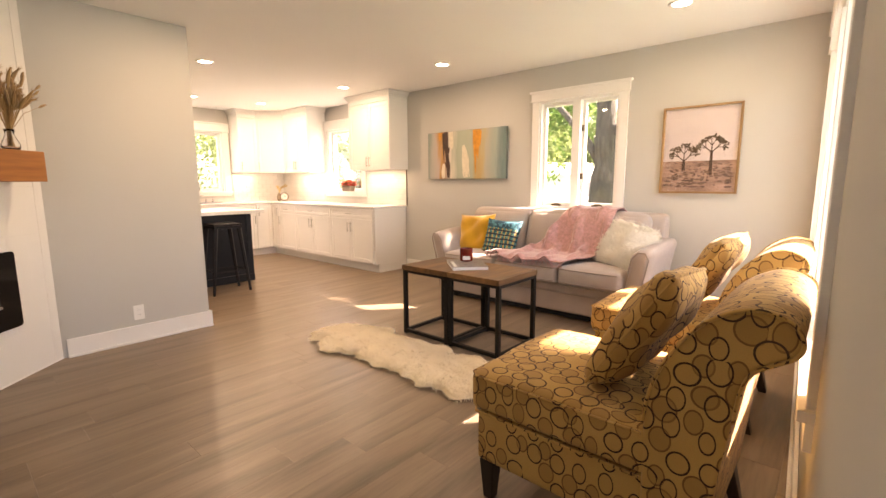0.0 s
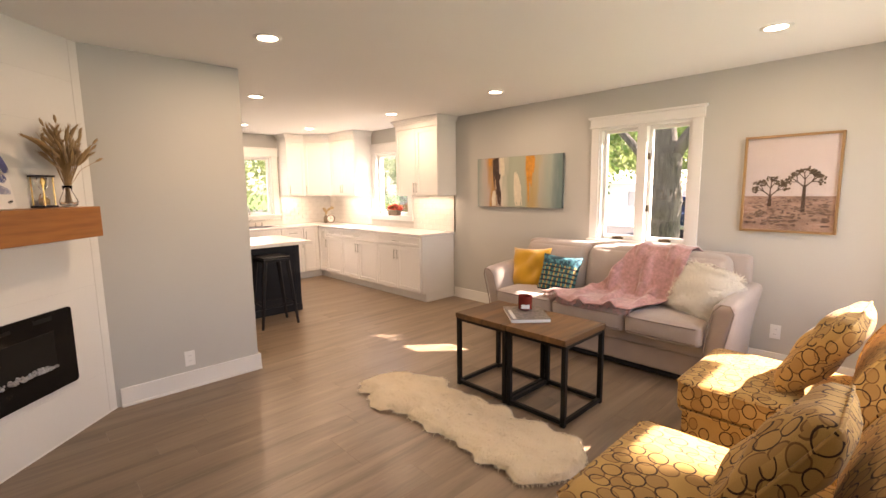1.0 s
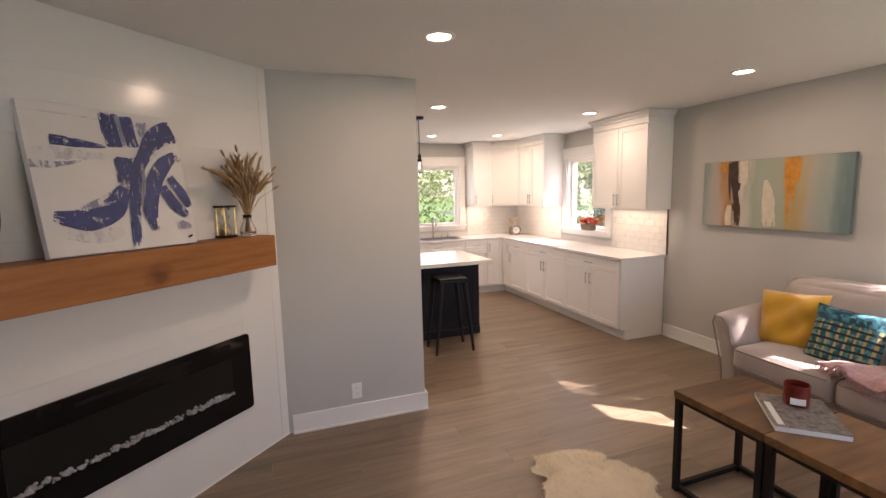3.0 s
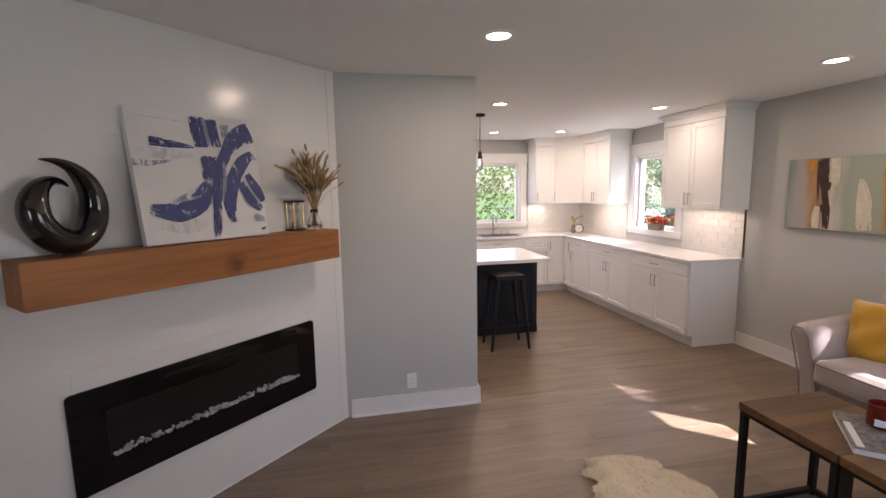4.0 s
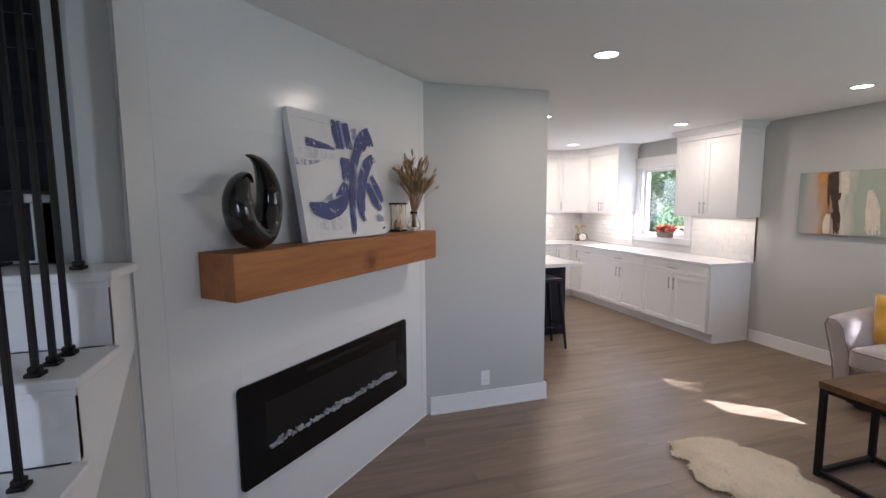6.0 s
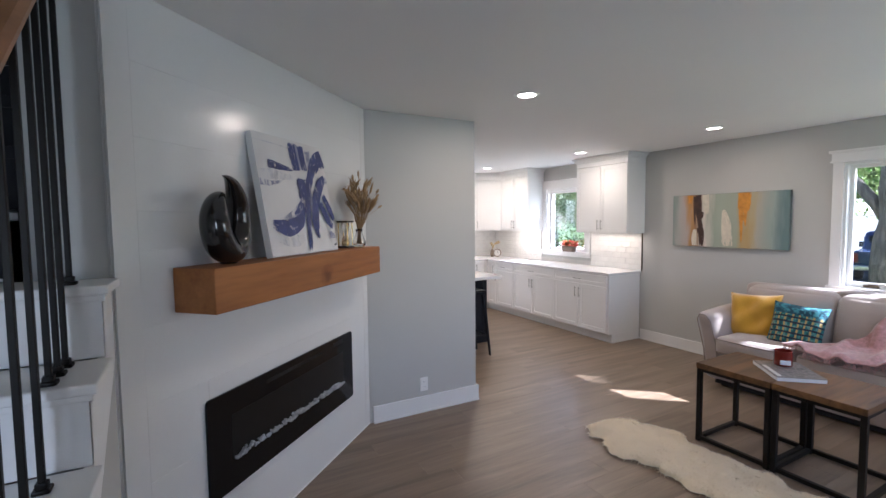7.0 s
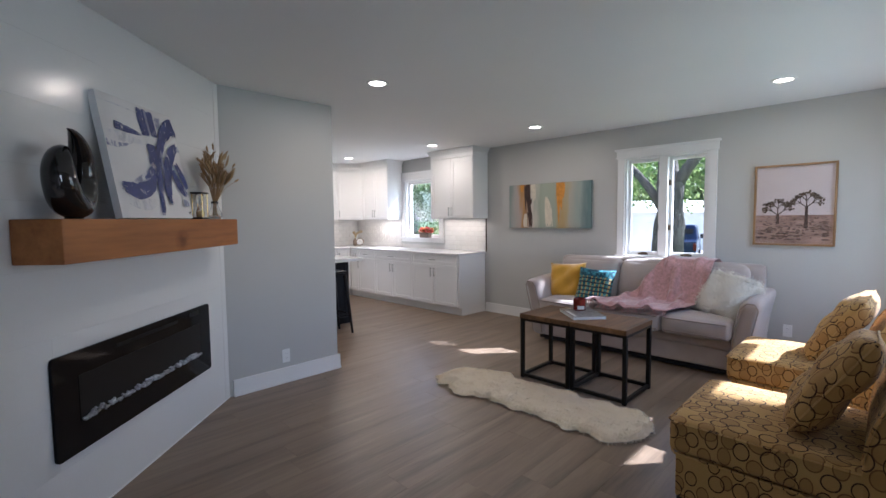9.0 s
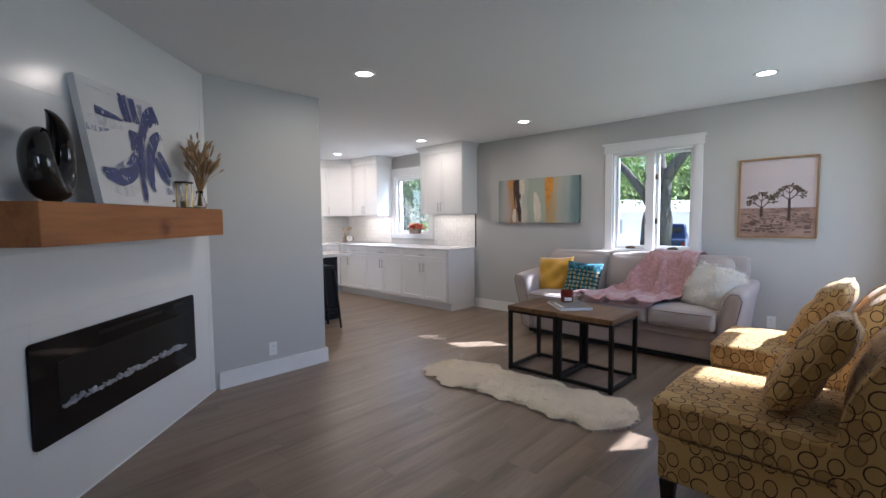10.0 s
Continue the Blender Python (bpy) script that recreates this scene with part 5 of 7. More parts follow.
for k, (path, w, mat) in enumerate([([(0.312, 0.60), (0.32, 0.45), (0.338, 0.30), (0.358, 0.16), (0.365, 0.01)], (0.07, 0.07, 0.045, 0.055, 0.045), "umber"), ([(0.27, 0.58), (0.275, 0.40), (0.285, 0.25)], (0.018, 0.022, 0.008), "umber"),
                                    ([(0.40, 0.60), (0.41, 0.48), (0.42, 0.38)], (0.06, 0.065, 0.03), "cream"), ([(0.285, 0.20), (0.275, 0.1), (0.28, 0.01)], (0.03, 0.06, 0.06), "cream"),
                                    ([(0.61, 0.42), (0.64, 0.25), (0.655, 0.02)], (0.03, 0.09, 0.10), "cream"), ([(0.805, 0.60), (0.81, 0.45), (0.812, 0.30)], (0.075, 0.085, 0.06), "orange"), ([(0.86, 0.60), (0.865, 0.48), (0.862, 0.40)], (0.05, 0.045, 0.02), "orange"), ([(0.795, 0.34), (0.80, 0.20), (0.80, 0.06)], (0.035, 0.022, 0.008), "orange"), ([(0.835, 0.36), (0.838, 0.24)], (0.03, 0.01), "orange"),
                                    ([(0.345, 0.40), (0.352, 0.33)], (0.07, 0.05), "umber"), ([(0.352, 0.22), (0.36, 0.12)], (0.075, 0.06), "umber"),
                                    ([(0.225, 0.60), (0.22, 0.50)], (0.06, 0.03), "orange")]):
    part("brush_stroke", stroke(B(), path, w, 0.0418 + 0.0003 * k, 70 + k), mat, ap, m=AP, kind="stuff")

jp = thing("framed_print", EAST @ Vector((0.02, -0.98, 1.13)), "oak-framed print of two desert trees on the wall", "picture")
u0, u1, z0, z1 = -1.29, -0.672, 1.13, 1.893
fw = 0.018
for lo, hi in (((u0, z0), (u0 + fw, z1)), ((u1 - fw, z0), (u1, z1)), ((u0 + fw, z0), (u1 - fw, z0 + fw)), ((u0 + fw, z1 - fw), (u1 - fw, z1))):
    part("frame_rail", bx((0.003, *lo), (0.038, *hi), 0.002), "frame_oak", jp, m=EAST)
M["p_sky"] = paint("print_sky", (0.62, 0.545, 0.54), 0.35, 0, 0.06, 2, 50, 0, stretch=(1, 0.3, 2))
M["p_sand"] = paint("print_desert", (0.38, 0.25, 0.20), 0.35, 0, 0.45, 14, 60, 0, stretch=(1, 0.35, 1.6))
M["p_dark"] = paint("print_scrub", (0.085, 0.05, 0.034), 0.35, 0, 0.4, 20, 90, 0)
M["p_leaf"] = paint("print_tree_crown", (0.105, 0.072, 0.045), 0.35, 0, 0.5, 30, 90, 0)
M["p_scrub"] = paint("print_bush", (0.15, 0.095, 0.075), 0.35, 0, 0.5, 30, 90, 0)
HZ = z0 + 0.287
part("print_sky", bx((0.006, u0 + fw, HZ), (0.012, u1 - fw, z1 - fw), 0), "p_sky", jp, "pale pink sky", m=EAST)
part("print_ground", bx((0.006, u0 + fw, z0 + fw), (0.012, u1 - fw, HZ - 0.0005), 0), "p_sand", jp, "dusty desert ground", m=EAST)
rng = random.Random(8)
def flat_blob(bm, d, u, z, ru, rz, n=9):
    bm.faces.new([bm.verts.new((d, u + ru * rng.uniform(0.6, 1.1) * math.cos(6.283 * k / n), z + rz * rng.uniform(0.6, 1.1) * math.sin(6.283 * k / n))) for k in range(n)])
bm = B()
for k in range(240):
    f = rng.random() ** 1.6
    z = HZ - 0.004 - f * 0.225
    flat_blob(bm, 0.0122 + k * 0.000005, rng.uniform(u0 + 0.05, u1 - 0.05), z, 0.008 + 0.035 * f * rng.random(), 0.002 + 0.009 * f, 8)
bmesh.ops.recalc_face_normals(bm, faces=bm.faces[:])
part("print_scrub", bm, "p_scrub", jp, m=EAST, kind="stuff")
for tu, tz, trunk, sc_ in ((u0 + 0.19, z0 + 0.205, 0.085, 1.12), (u0 + 0.405, z0 + 0.163, 0.20, 1.08)):
    bm, bl = B(), B()
    def twig(p, a, ln, w, depth):
        e = (p[0] + math.sin(a) * ln, p[1] + math.cos(a) * ln)
        s = (math.cos(a) * w, -math.sin(a) * w)
        bm.faces.new([bm.verts.new((0.0128, *v)) for v in ((p[0] - s[0], p[1] - s[1]), (p[0] + s[0], p[1] + s[1]), (e[0] + s[0] * 0.7, e[1] + s[1] * 0.7), (e[0] - s[0] * 0.7, e[1] - s[1] * 0.7))])
        if depth == 0:
            for j in range(6):
                flat_blob(bl, 0.0131 + rng.random() * 0.0004, e[0] + rng.uniform(-0.018, 0.018), e[1] + rng.uniform(-0.012, 0.016), 0.0095, 0.0085, 11)
            return
        for da in ((-0.6, 0.5) if depth % 2 else (-0.55, 0.0, 0.6)):
            twig(e, a + da + rng.uniform(-0.2, 0.2), ln * rng.uniform(0.55, 0.8), w * 0.7, depth - 1)
    bm.faces.new([bm.verts.new((0.0127, *v)) for v in ((tu - 0.014, tz), (tu + 0.014, tz), (tu + 0.010, tz + trunk), (tu - 0.010, tz + trunk))])
    for a0 in (-0.85, 0.0, 0.8):
        twig((tu, tz + trunk * 0.97), a0, 0.055 * sc_, 0.0055, 2)
    bmesh.ops.recalc_face_normals(bm, faces=bm.faces[:])
    bmesh.ops.recalc_face_normals(bl, faces=bl.faces[:])
    part("print_tree_trunk", bm, "p_dark", jp, m=EAST)
    part("print_tree_crown", bl, "p_leaf", jp, m=EAST)
g_ = part("glazing", bx((0.020, u0 + fw, z0 + fw), (0.022, u1 - fw, z1 - fw), 0), "pane", jp, "clear picture glass", m=EAST)
g_.visible_shadow = False

# ---- sofa ----
SX0, SX1, SY0, SY1 = 3.58, 4.47, 1.075, 3.33
so = thing("sofa", (4.05, 2.16, 0), "greige three-seat sofa with flared arms under the window", "sofa")
AW = 0.155
part("base", soft(B(), (3.70, SY0 + 0.10, 0.06), (4.42, SY1 - 0.10, 0.27), 0.02, n=8), "sofa", so, smooth="auto")
part("front_rail", soft(B(), (3.665, SY0 + 0.10, 0.245), (3.76, SY1 - 0.10, 0.335), 0.02, (0.006, 0, 0), 8), "sofa", so, smooth="auto")
part("underside", bx((3.72, SY0 + 0.12, 0.02), (4.40, SY1 - 0.12, 0.059), 0), "black", so, "dark dust cover")
seats = [(SY0 + AW + 0.03, 1.822), (1.827, 2.50), (2.505, SY1 - AW - 0.03)]
for a, b in seats:
    s = part("seat_cushion", soft(B(), (3.57, a, 0.335), (4.22, b, 0.505), 0.045, (0.018, 0.004, 0.02), 12), "sofa", so, smooth="auto")
    bm = B()
    for z in (0.365, 0.482):
        tube(bm, [(3.571, a + 0.03, z), (3.560, (a + b) / 2, z), (3.571, b - 0.03, z)], 0.006, 6)
    part("piping", bm, "sofa_welt", s, "piped seams")
def recline(p):
    return Vector((p.x + (p.z - 0.45) * 0.22, p.y, p.z))
backs = [(SY0 + 0.17, 1.765), (1.77, 2.44), (2.445, SY1 - 0.17)]
for a, b in backs:
    part("back_cushion", soft(B(), (4.00, a, 0.47), (4.20, b, 0.945), 0.07, (0.05, 0.01, 0.02), 12, recline), "sofa", so, smooth="auto")
part("back_frame", soft(B(), (4.25, SY0 + 0.07, 0.08), (4.42, SY1 - 0.07, 0.95), 0.05, (0, 0, 0.01), 10, lambda p: Vector((p.x + max(0, p.z - 0.45) * 0.06, p.y, p.z))), "sofa", so, smooth="auto")
for sgn, y_out in ((-1, SY0), (1, SY1)):
    def flare(p, sgn=sgn):
        k = max(0.0, (p.z - 0.10) / 0.6)
        front_ = max(0.0, (4.0 - p.x) / 0.4)
        return Vector((p.x - 0.05 * k ** 1.5 * front_, p.y + sgn * (0.085 * k ** 2.2 - 0.05), p.z + 0.05 * max(0, (p.x - 3.6) / 0.8) * k))
    inner, outer = y_out - sgn * AW, y_out
    part("arm", soft(B(), (3.64, min(inner, outer) - (0.0 if sgn > 0 else 0.0), 0.07), (4.38, max(inner, outer), 0.69), 0.055, (0.0, 0.012, 0.015), 12, flare), "sofa", so, smooth="auto")
    bm = B()
    tube(bm, [flare(Vector((3.645, inner + sgn * 0.02, 0.10))), flare(Vector((3.640, inner + sgn * 0.015, 0.40))), flare(Vector((3.642, inner + sgn * 0.018, 0.63))), flare(Vector((3.642, inner + sgn * 0.05, 0.682))),
              flare(Vector((3.642, outer - sgn * 0.05, 0.682))), flare(Vector((3.645, outer - sgn * 0.01, 0.63))), flare(Vector((3.642, outer - sgn * 0.015, 0.35))), flare(Vector((3.645, outer - sgn * 0.02, 0.10)))], 0.006, 6)
    part("arm_piping", bm, "sofa_welt", so, "piped arm front")
for fx in (3.76, 4.34):
    for fy in (SY0 + 0.2, SY1 - 0.2):
        part("foot", bx((fx - 0.03, fy - 0.03, 0.0), (fx + 0.03, fy + 0.03, 0.06), 0.004), "leg", so, "dark block foot")


def pillow(bm, half, thick, n=14, wav=0.0, seed=1, blunt=0.075):
    """A square pillow standing in the local (y, z) plane, x is its thickness."""
    rr = random.Random(seed)
    ph = [rr.uniform(0, 6.28) for _ in range(6)]
    fs = []
    for sgn in (-1, 1):
        g = []
        for i in range(n + 1):
            row = []
            for j in range(n + 1):
                u, v = 2 * i / n - 1, 2 * j / n - 1
                pin = 1 - 0.07 * (1 - abs(u)) * abs(v) ** 3 - 0.07 * (1 - abs(v)) * abs(u) ** 3
                fat = ((1 - u ** 4) * (1 - v ** 4)) ** 0.5
                rc = 1 - blunt * (u * v) ** 4
                w = wav * (math.sin(5 * u + ph[0] + 2 * v) * math.sin(4 * v + ph[1])) * fat
                row.append(bm.verts.new((sgn * thick / 2 * fat + w, u * half * rc * (1 - 0.05 * (1 - v * v)), v * half * rc * (1 - 0.05 * (1 - u * u)))))
            g.append(row)
        for i in range(n):
            for j in range(n):
                f = (g[i][j], g[i + 1][j], g[i + 1][j + 1], g[i][j + 1])
                bm.faces.new(f if sgn > 0 else f[::-1])
    bmesh.ops.remove_doubles(bm, verts=bm.verts[:], dist=1e-5)
    bmesh.ops.recalc_face_normals(bm, faces=bm.faces[:])
    return bm


def tufts(bm, faces_from, count, length, width, seed, lift=0.35, droop=0.3):
    """Locks of fur: thin curved blades that stand on a surface."""
    rr = random.Random(seed)
    faces_from.faces.ensure_lookup_table()
    fs = faces_from.faces[:]
    areas = [f.calc_area() for f in fs]
    for f in rr.choices(fs, areas, k=count):
        vs = f.verts
        w = [rr.random() + 0.01 for _ in vs]
        p = sum((v.co * k for v, k in zip(vs, w)), Vector()) / sum(w)
        nrm = f.normal
        t = Vector((rr.gauss(0, 1), rr.gauss(0, 1), rr.gauss(0, 1) - droop))
        t = (t - nrm * t.dot(nrm)).normalized()
        ln = length * rr.uniform(0.6, 1.3)
        s = nrm.cross(t).normalized() * width * rr.uniform(0.6, 1.3)
        a, b, c = p + nrm * ln * lift * 0.8 + t * ln * 0.35, p + nrm * ln * lift + t * ln * 0.75, p + nrm * ln * lift * 0.6 + t * ln
        v = [bm.verts.new(q) for q in (p - s, p + s, a + s * 0.9, a - s * 0.9, b + s * 0.6, b - s * 0.6, c)]
        bm.faces.new((v[0], v[1], v[2], v[3])), bm.faces.new((v[3], v[2], v[4], v[5])), bm.faces.new((v[5], v[4], v[6]))
    return bm


yp = thing("yellow_pillow", (4.05, 2.98, 0.52), "mustard yellow velvet throw pillow on the sofa", "pillow")
part("pillow", pillow(B(), 0.212, 0.15, wav=0.03, seed=2, blunt=-0.03), "yellow", yp, m=pose(3.98, 3.01, 0.675, 0, 16, 8) @ pose(0, 0, 0, -3, 0, 0), smooth=True)
# patterned pillow
m_, n_, l_, b_ = material("teal_woven_pattern")
tc_ = n_.new("ShaderNodeTexCoord")
sp_, cb_ = n_.new("ShaderNodeSeparateXYZ"), n_.new("ShaderNodeCombineXYZ")
l_.new(tc_.outputs["Object"], sp_.inputs[0]), l_.new(sp_.outputs[1], cb_.inputs[0]), l_.new(sp_.outputs[2], cb_.inputs[1])
base_ = n_.new("ShaderNodeTexNoise")
base_.inputs["Scale"].default_value = 24
l_.new(cb_.outputs[0], base_.inputs[0])
br_ = ramp(n_, [(0.40, (0.008, 0.07, 0.08)), (0.52, (0.022, 0.15, 0.15)), (0.62, (0.14, 0.26, 0.22))])
l_.new(base_.outputs[0], br_.inputs[0])
out_ = br_.outputs[0]
for axis_, per_, cut_, col_ in (("X", 0.048, 0.80, (0.40, 0.28, 0.10)), ("Y", 0.046, 0.74, (0.012, 0.02, 0.035))):
    wv_ = n_.new("ShaderNodeTexWave")
    wv_.bands_direction = axis_
    wv_.inputs["Scale"].default_value, wv_.inputs["Distortion"].default_value, wv_.inputs["Detail"].default_value = 0.314 / per_, 1.4, 1.0
    l_.new(cb_.outputs[0], wv_.inputs[0])
    st_ = n_.new("ShaderNodeMath")
    st_.operation = "GREATER_THAN"
    st_.inputs[1].default_value = cut_
    l_.new(wv_.outputs["Fac"], st_.inputs[0])
    mu_ = n_.new("ShaderNodeMixRGB")
    l_.new(st_.outputs[0], mu_.inputs[0]), l_.new(out_, mu_.inputs[1])
    mu_.inputs[2].default_value = (*col_, 1)
    out_ = mu_.outputs[0]
# leafy dark band along the top
nz_ = n_.new("ShaderNodeTexNoise")
nz_.inputs["Scale"].default_value, nz_.inputs["Distortion"].default_value = 16, 2.0
l_.new(cb_.outputs[0], nz_.inputs[0])
nr_ = ramp(n_, [(0.45, (0.006, 0.05, 0.08)), (0.6, (0.05, 0.22, 0.27))])
l_.new(nz_.outputs[0], nr_.inputs[0])
gt_ = n_.new("ShaderNodeMath")
gt_.operation = "GREATER_THAN"
gt_.inputs[1].default_value = 0.095
l_.new(sp_.outputs[2], gt_.inputs[0])
mx_ = n_.new("ShaderNodeMixRGB")
l_.new(gt_.outputs[0], mx_.inputs[0]), l_.new(mu_.outputs[0], mx_.inputs[1]), l_.new(nr_.outputs[0], mx_.inputs[2])
l_.new(mx_.outputs[0], b_.inputs["Base Color"])
b_.inputs["Roughness"].default_value = 0.85
tp = thing("patterned_pillow", (3.93, 2.66, 0.52), "teal throw pillow with a woven grid pattern on the sofa", "pillow")
ob = part("pillow", pillow(B(), 0.20, 0.13, wav=0.012, seed=4, blunt=-0.03), m_, None, smooth=True)
ob.parent = tp
tp.matrix_world = pose(3.91, 2.635, 0.655, 0, 22, 6) @ pose(0, 0, 0, 3, 0, 0)
wp = thing("fur_pillow", (4.0, 1.28, 0.55), "fluffy white faux fur throw pillow on the sofa", "pillow")
WPM = pose(3.98, 1.375, 0.672, 0, 30, -14) @ pose(0, 0, 0, 14, 0, 0)
core = pillow(B(), 0.195, 0.17, wav=0.02, seed=6)
core.normal_update()
hair = tufts(B(), core, 11000, 0.085, 0.0026, 3, 0.38, 0.7)
part("pillow", core, "fur", wp, m=WPM, smooth=True)
part("fur", hair, "fur", wp, "long shaggy fur", m=WPM, smooth=True, kind="stuff")

# throw blanket: a draped sheet from the back over the seat
bt = thing("throw_blanket", (3.9, 2.0, 0.5), "dusty pink knitted throw draped over the sofa", "blanket")
bm = B()
NU_, NV_ = 46, 60
rr = random.Random(4)
grid = []
# the drape follows back top, back front, seat and hangs a little over the seat edge
prof = [(4.34, 0.93), (4.27, 0.985), (4.16, 0.975), (4.085, 0.90), (4.04, 0.78), (3.985, 0.64), (3.93, 0.565), (3.84, 0.545), (3.72, 0.545), (3.60, 0.535), (3.545, 0.50), (3.535, 0.44)]
def along_prof(t):
    f = t * (len(prof) - 1)
    k = min(int(f), len(prof) - 2)
    f -= k
    return prof[k][0] * (1 - f) + prof[k + 1][0] * f, prof[k][1] * (1 - f) + prof[k + 1][1] * f
for i in range(NV_ + 1):
    v = i / NV_
    row = []
    for j in range(NU_ + 1):
        u = j / NU_
        top_l, top_r = 1.85, 1.46
        bot_l, bot_r = 2.62, 1.74
        s = v ** 1.15
        yl = top_l * (1 - v ** 1.3) + bot_l * v ** 1.3 + 0.03 * math.sin(v * 9)
        yr = top_r * (1 - s) + bot_r * s + 0.03 * math.sin(v * 7 + 1)
        y = yl + (yr - yl) * u
        lim = 0.845 + 0.06 * math.exp(-((u - 0.42) / 0.2) ** 2) - 0.06 * (1 - u) ** 3
        x, z = along_prof(v * lim)
        fold = 0.024 * math.sin(y * 23 + v * 7) + 0.016 * math.sin(y * 47 - v * 9 + 1) + 0.012 * noise.noise(Vector((y * 6, v * 8, 2)))
        k = math.sin(math.pi * min(1, v * 1.02)) ** 0.5
        x -= max(0, fold) * k * (1 if 0.25 < v < 0.65 else 0.4)
        z += (0.012 + max(0, fold)) * (1 if v > 0.5 else 0.5)
        row.append(bm.verts.new((x - 0.012, y, z)))
    grid.append(row)
for i in range(NV_):
    for j in range(NU_):
        bm.faces.new((grid[i][j], grid[i][j + 1], grid[i + 1][j + 1], grid[i + 1][j]))
bm.normal_update()
edge = [v.co.copy() for v in grid[-1]]
bmesh.ops.solidify(bm, geom=bm.faces[:], thickness=0.008)
bmesh.ops.recalc_face_normals(bm, faces=bm.faces[:])
part("blanket", bm, "throw", bt, smooth=True)
bm = B()
for k in range(130):
    f = rr.random() * (len(edge) - 1)
    a = edge[int(f)].lerp(edge[min(int(f) + 1, len(edge) - 1)], f % 1)
    tube(bm, [a, a + Vector((-0.012 * rr.random() - 0.002, 0.012 * rr.gauss(0, 1), -0.02)), a + Vector((-0.012 * rr.random(), 0.02 * rr.gauss(0, 1), -0.05 * rr.uniform(0.6, 1.2)))], [0.0022, 0.002, 0.0012], 4)
part("fringe", bm, "throw", bt, "short knotted fringe", kind="stuff")

# ---- slipper chairs with scrolled backs ----
def slipper_chair(x0, x1, dy):
    ch = thing("armchair", ((x0 + x1) / 2, 0.6 + dy, 0), "golden armless chair with brown ring pattern and scrolled back", "chair", "armless chairs by the window")
    yf, yb = 1.005 + dy, 0.345 + dy

    def crowned(p):
        u, v = (p.x - x0) / (x1 - x0), (p.y - yb) / (yf - yb)
        return Vector((p.x, p.y, p.z + (p.z > 0.45) * (0.016 * math.sin(math.pi * u) + 0.004 * noise.noise(Vector((p.x * 7, p.y * 7, 1))) - 0.010 * max(0, v - 0.8))))
    part("seat_cushion", soft(B(), (x0, yb, 0.372), (x1, yf, 0.522), 0.028, (0.004, 0.012, 0.006), 14, crowned), "ring", ch, smooth="auto")
    part("seat_base", soft(B(), (x0 + 0.012, yb - 0.01, 0.165), (x1 - 0.012, yf - 0.025, 0.368), 0.016, n=8), "ring", ch, smooth="auto")
    for z in (0.371, 0.508):
        part("piping", tube(B(), [(x0 - 0.002, yb + 0.03, z), (x0 - 0.002, yf - 0.03, z), (x0 + 0.03, yf + (0.004 if z > 0.4 else -0.008), z), (x1 - 0.03, yf + (0.004 if z > 0.4 else -0.008), z), (x1 + 0.002, yf - 0.03, z), (x1 + 0.002, yb + 0.03, z)], 0.0055, 6), "ring", ch)
    out = [(0.365, 0.17), (0.372, 0.45), (0.372, 0.55), (0.360, 0.64), (0.328, 0.735), (0.272, 0.83), (0.21, 0.890), (0.14, 0.922), (0.085, 0.917), (0.046, 0.893), (0.032, 0.855), (0.046, 0.822),
           (0.085, 0.795), (0.125, 0.762), (0.145, 0.71), (0.156, 0.62), (0.178, 0.45), (0.205, 0.17)]
    curve = []
    for k in range(1, len(out) - 2):
        q0, q1, q2, q3 = (Vector(q) for q in out[k - 1:k + 3])
        curve += [tuple(0.5 * (2 * q1 + (q2 - q0) * t + (2 * q0 - 5 * q1 + 4 * q2 - q3) * t * t + (3 * q1 - q0 - 3 * q2 + q3) * t ** 3)) for t in (0, 1 / 3, 2 / 3)]
    curve = [(a + dy, c) for a, c in [out[0], *curve, out[-2], out[-1]]]
    part("backrest", extrude_outline(B(), curve, "x", x0, x1, 0.014, 3), "ring", ch, "scrolled backrest", smooth="auto")
    for sx, o in ((x0, -0.002), (x1, 0.002)):
        part("back_piping", tube(B(), [(sx + o, a, c) for a, c in curve[4:-4]], 0.0055, 6), "ring", ch)
    for lx in (x0 + 0.05, x1 - 0.05):
        for ly, splay in ((yf - 0.065, 0.0), (0.25 + dy, -0.05)):
            bm = B()
            r = bmesh.ops.create_cube(bm, size=1)
            for v in r["verts"]:
                k = 0.032 if v.co.z > 0 else 0.02
                v.co = Vector((lx + (k if v.co.x > 0 else -k), ly + (k if v.co.y > 0 else -k) + (splay if v.co.z < 0 else 0), 0.164 if v.co.z > 0 else 0.0))
            bmesh.ops.bevel(bm, geom=bm.edges[:], offset=0.003, segments=1, affect="EDGES")
            part("leg", bm, "leg", ch, "tapered espresso leg")
    return ch


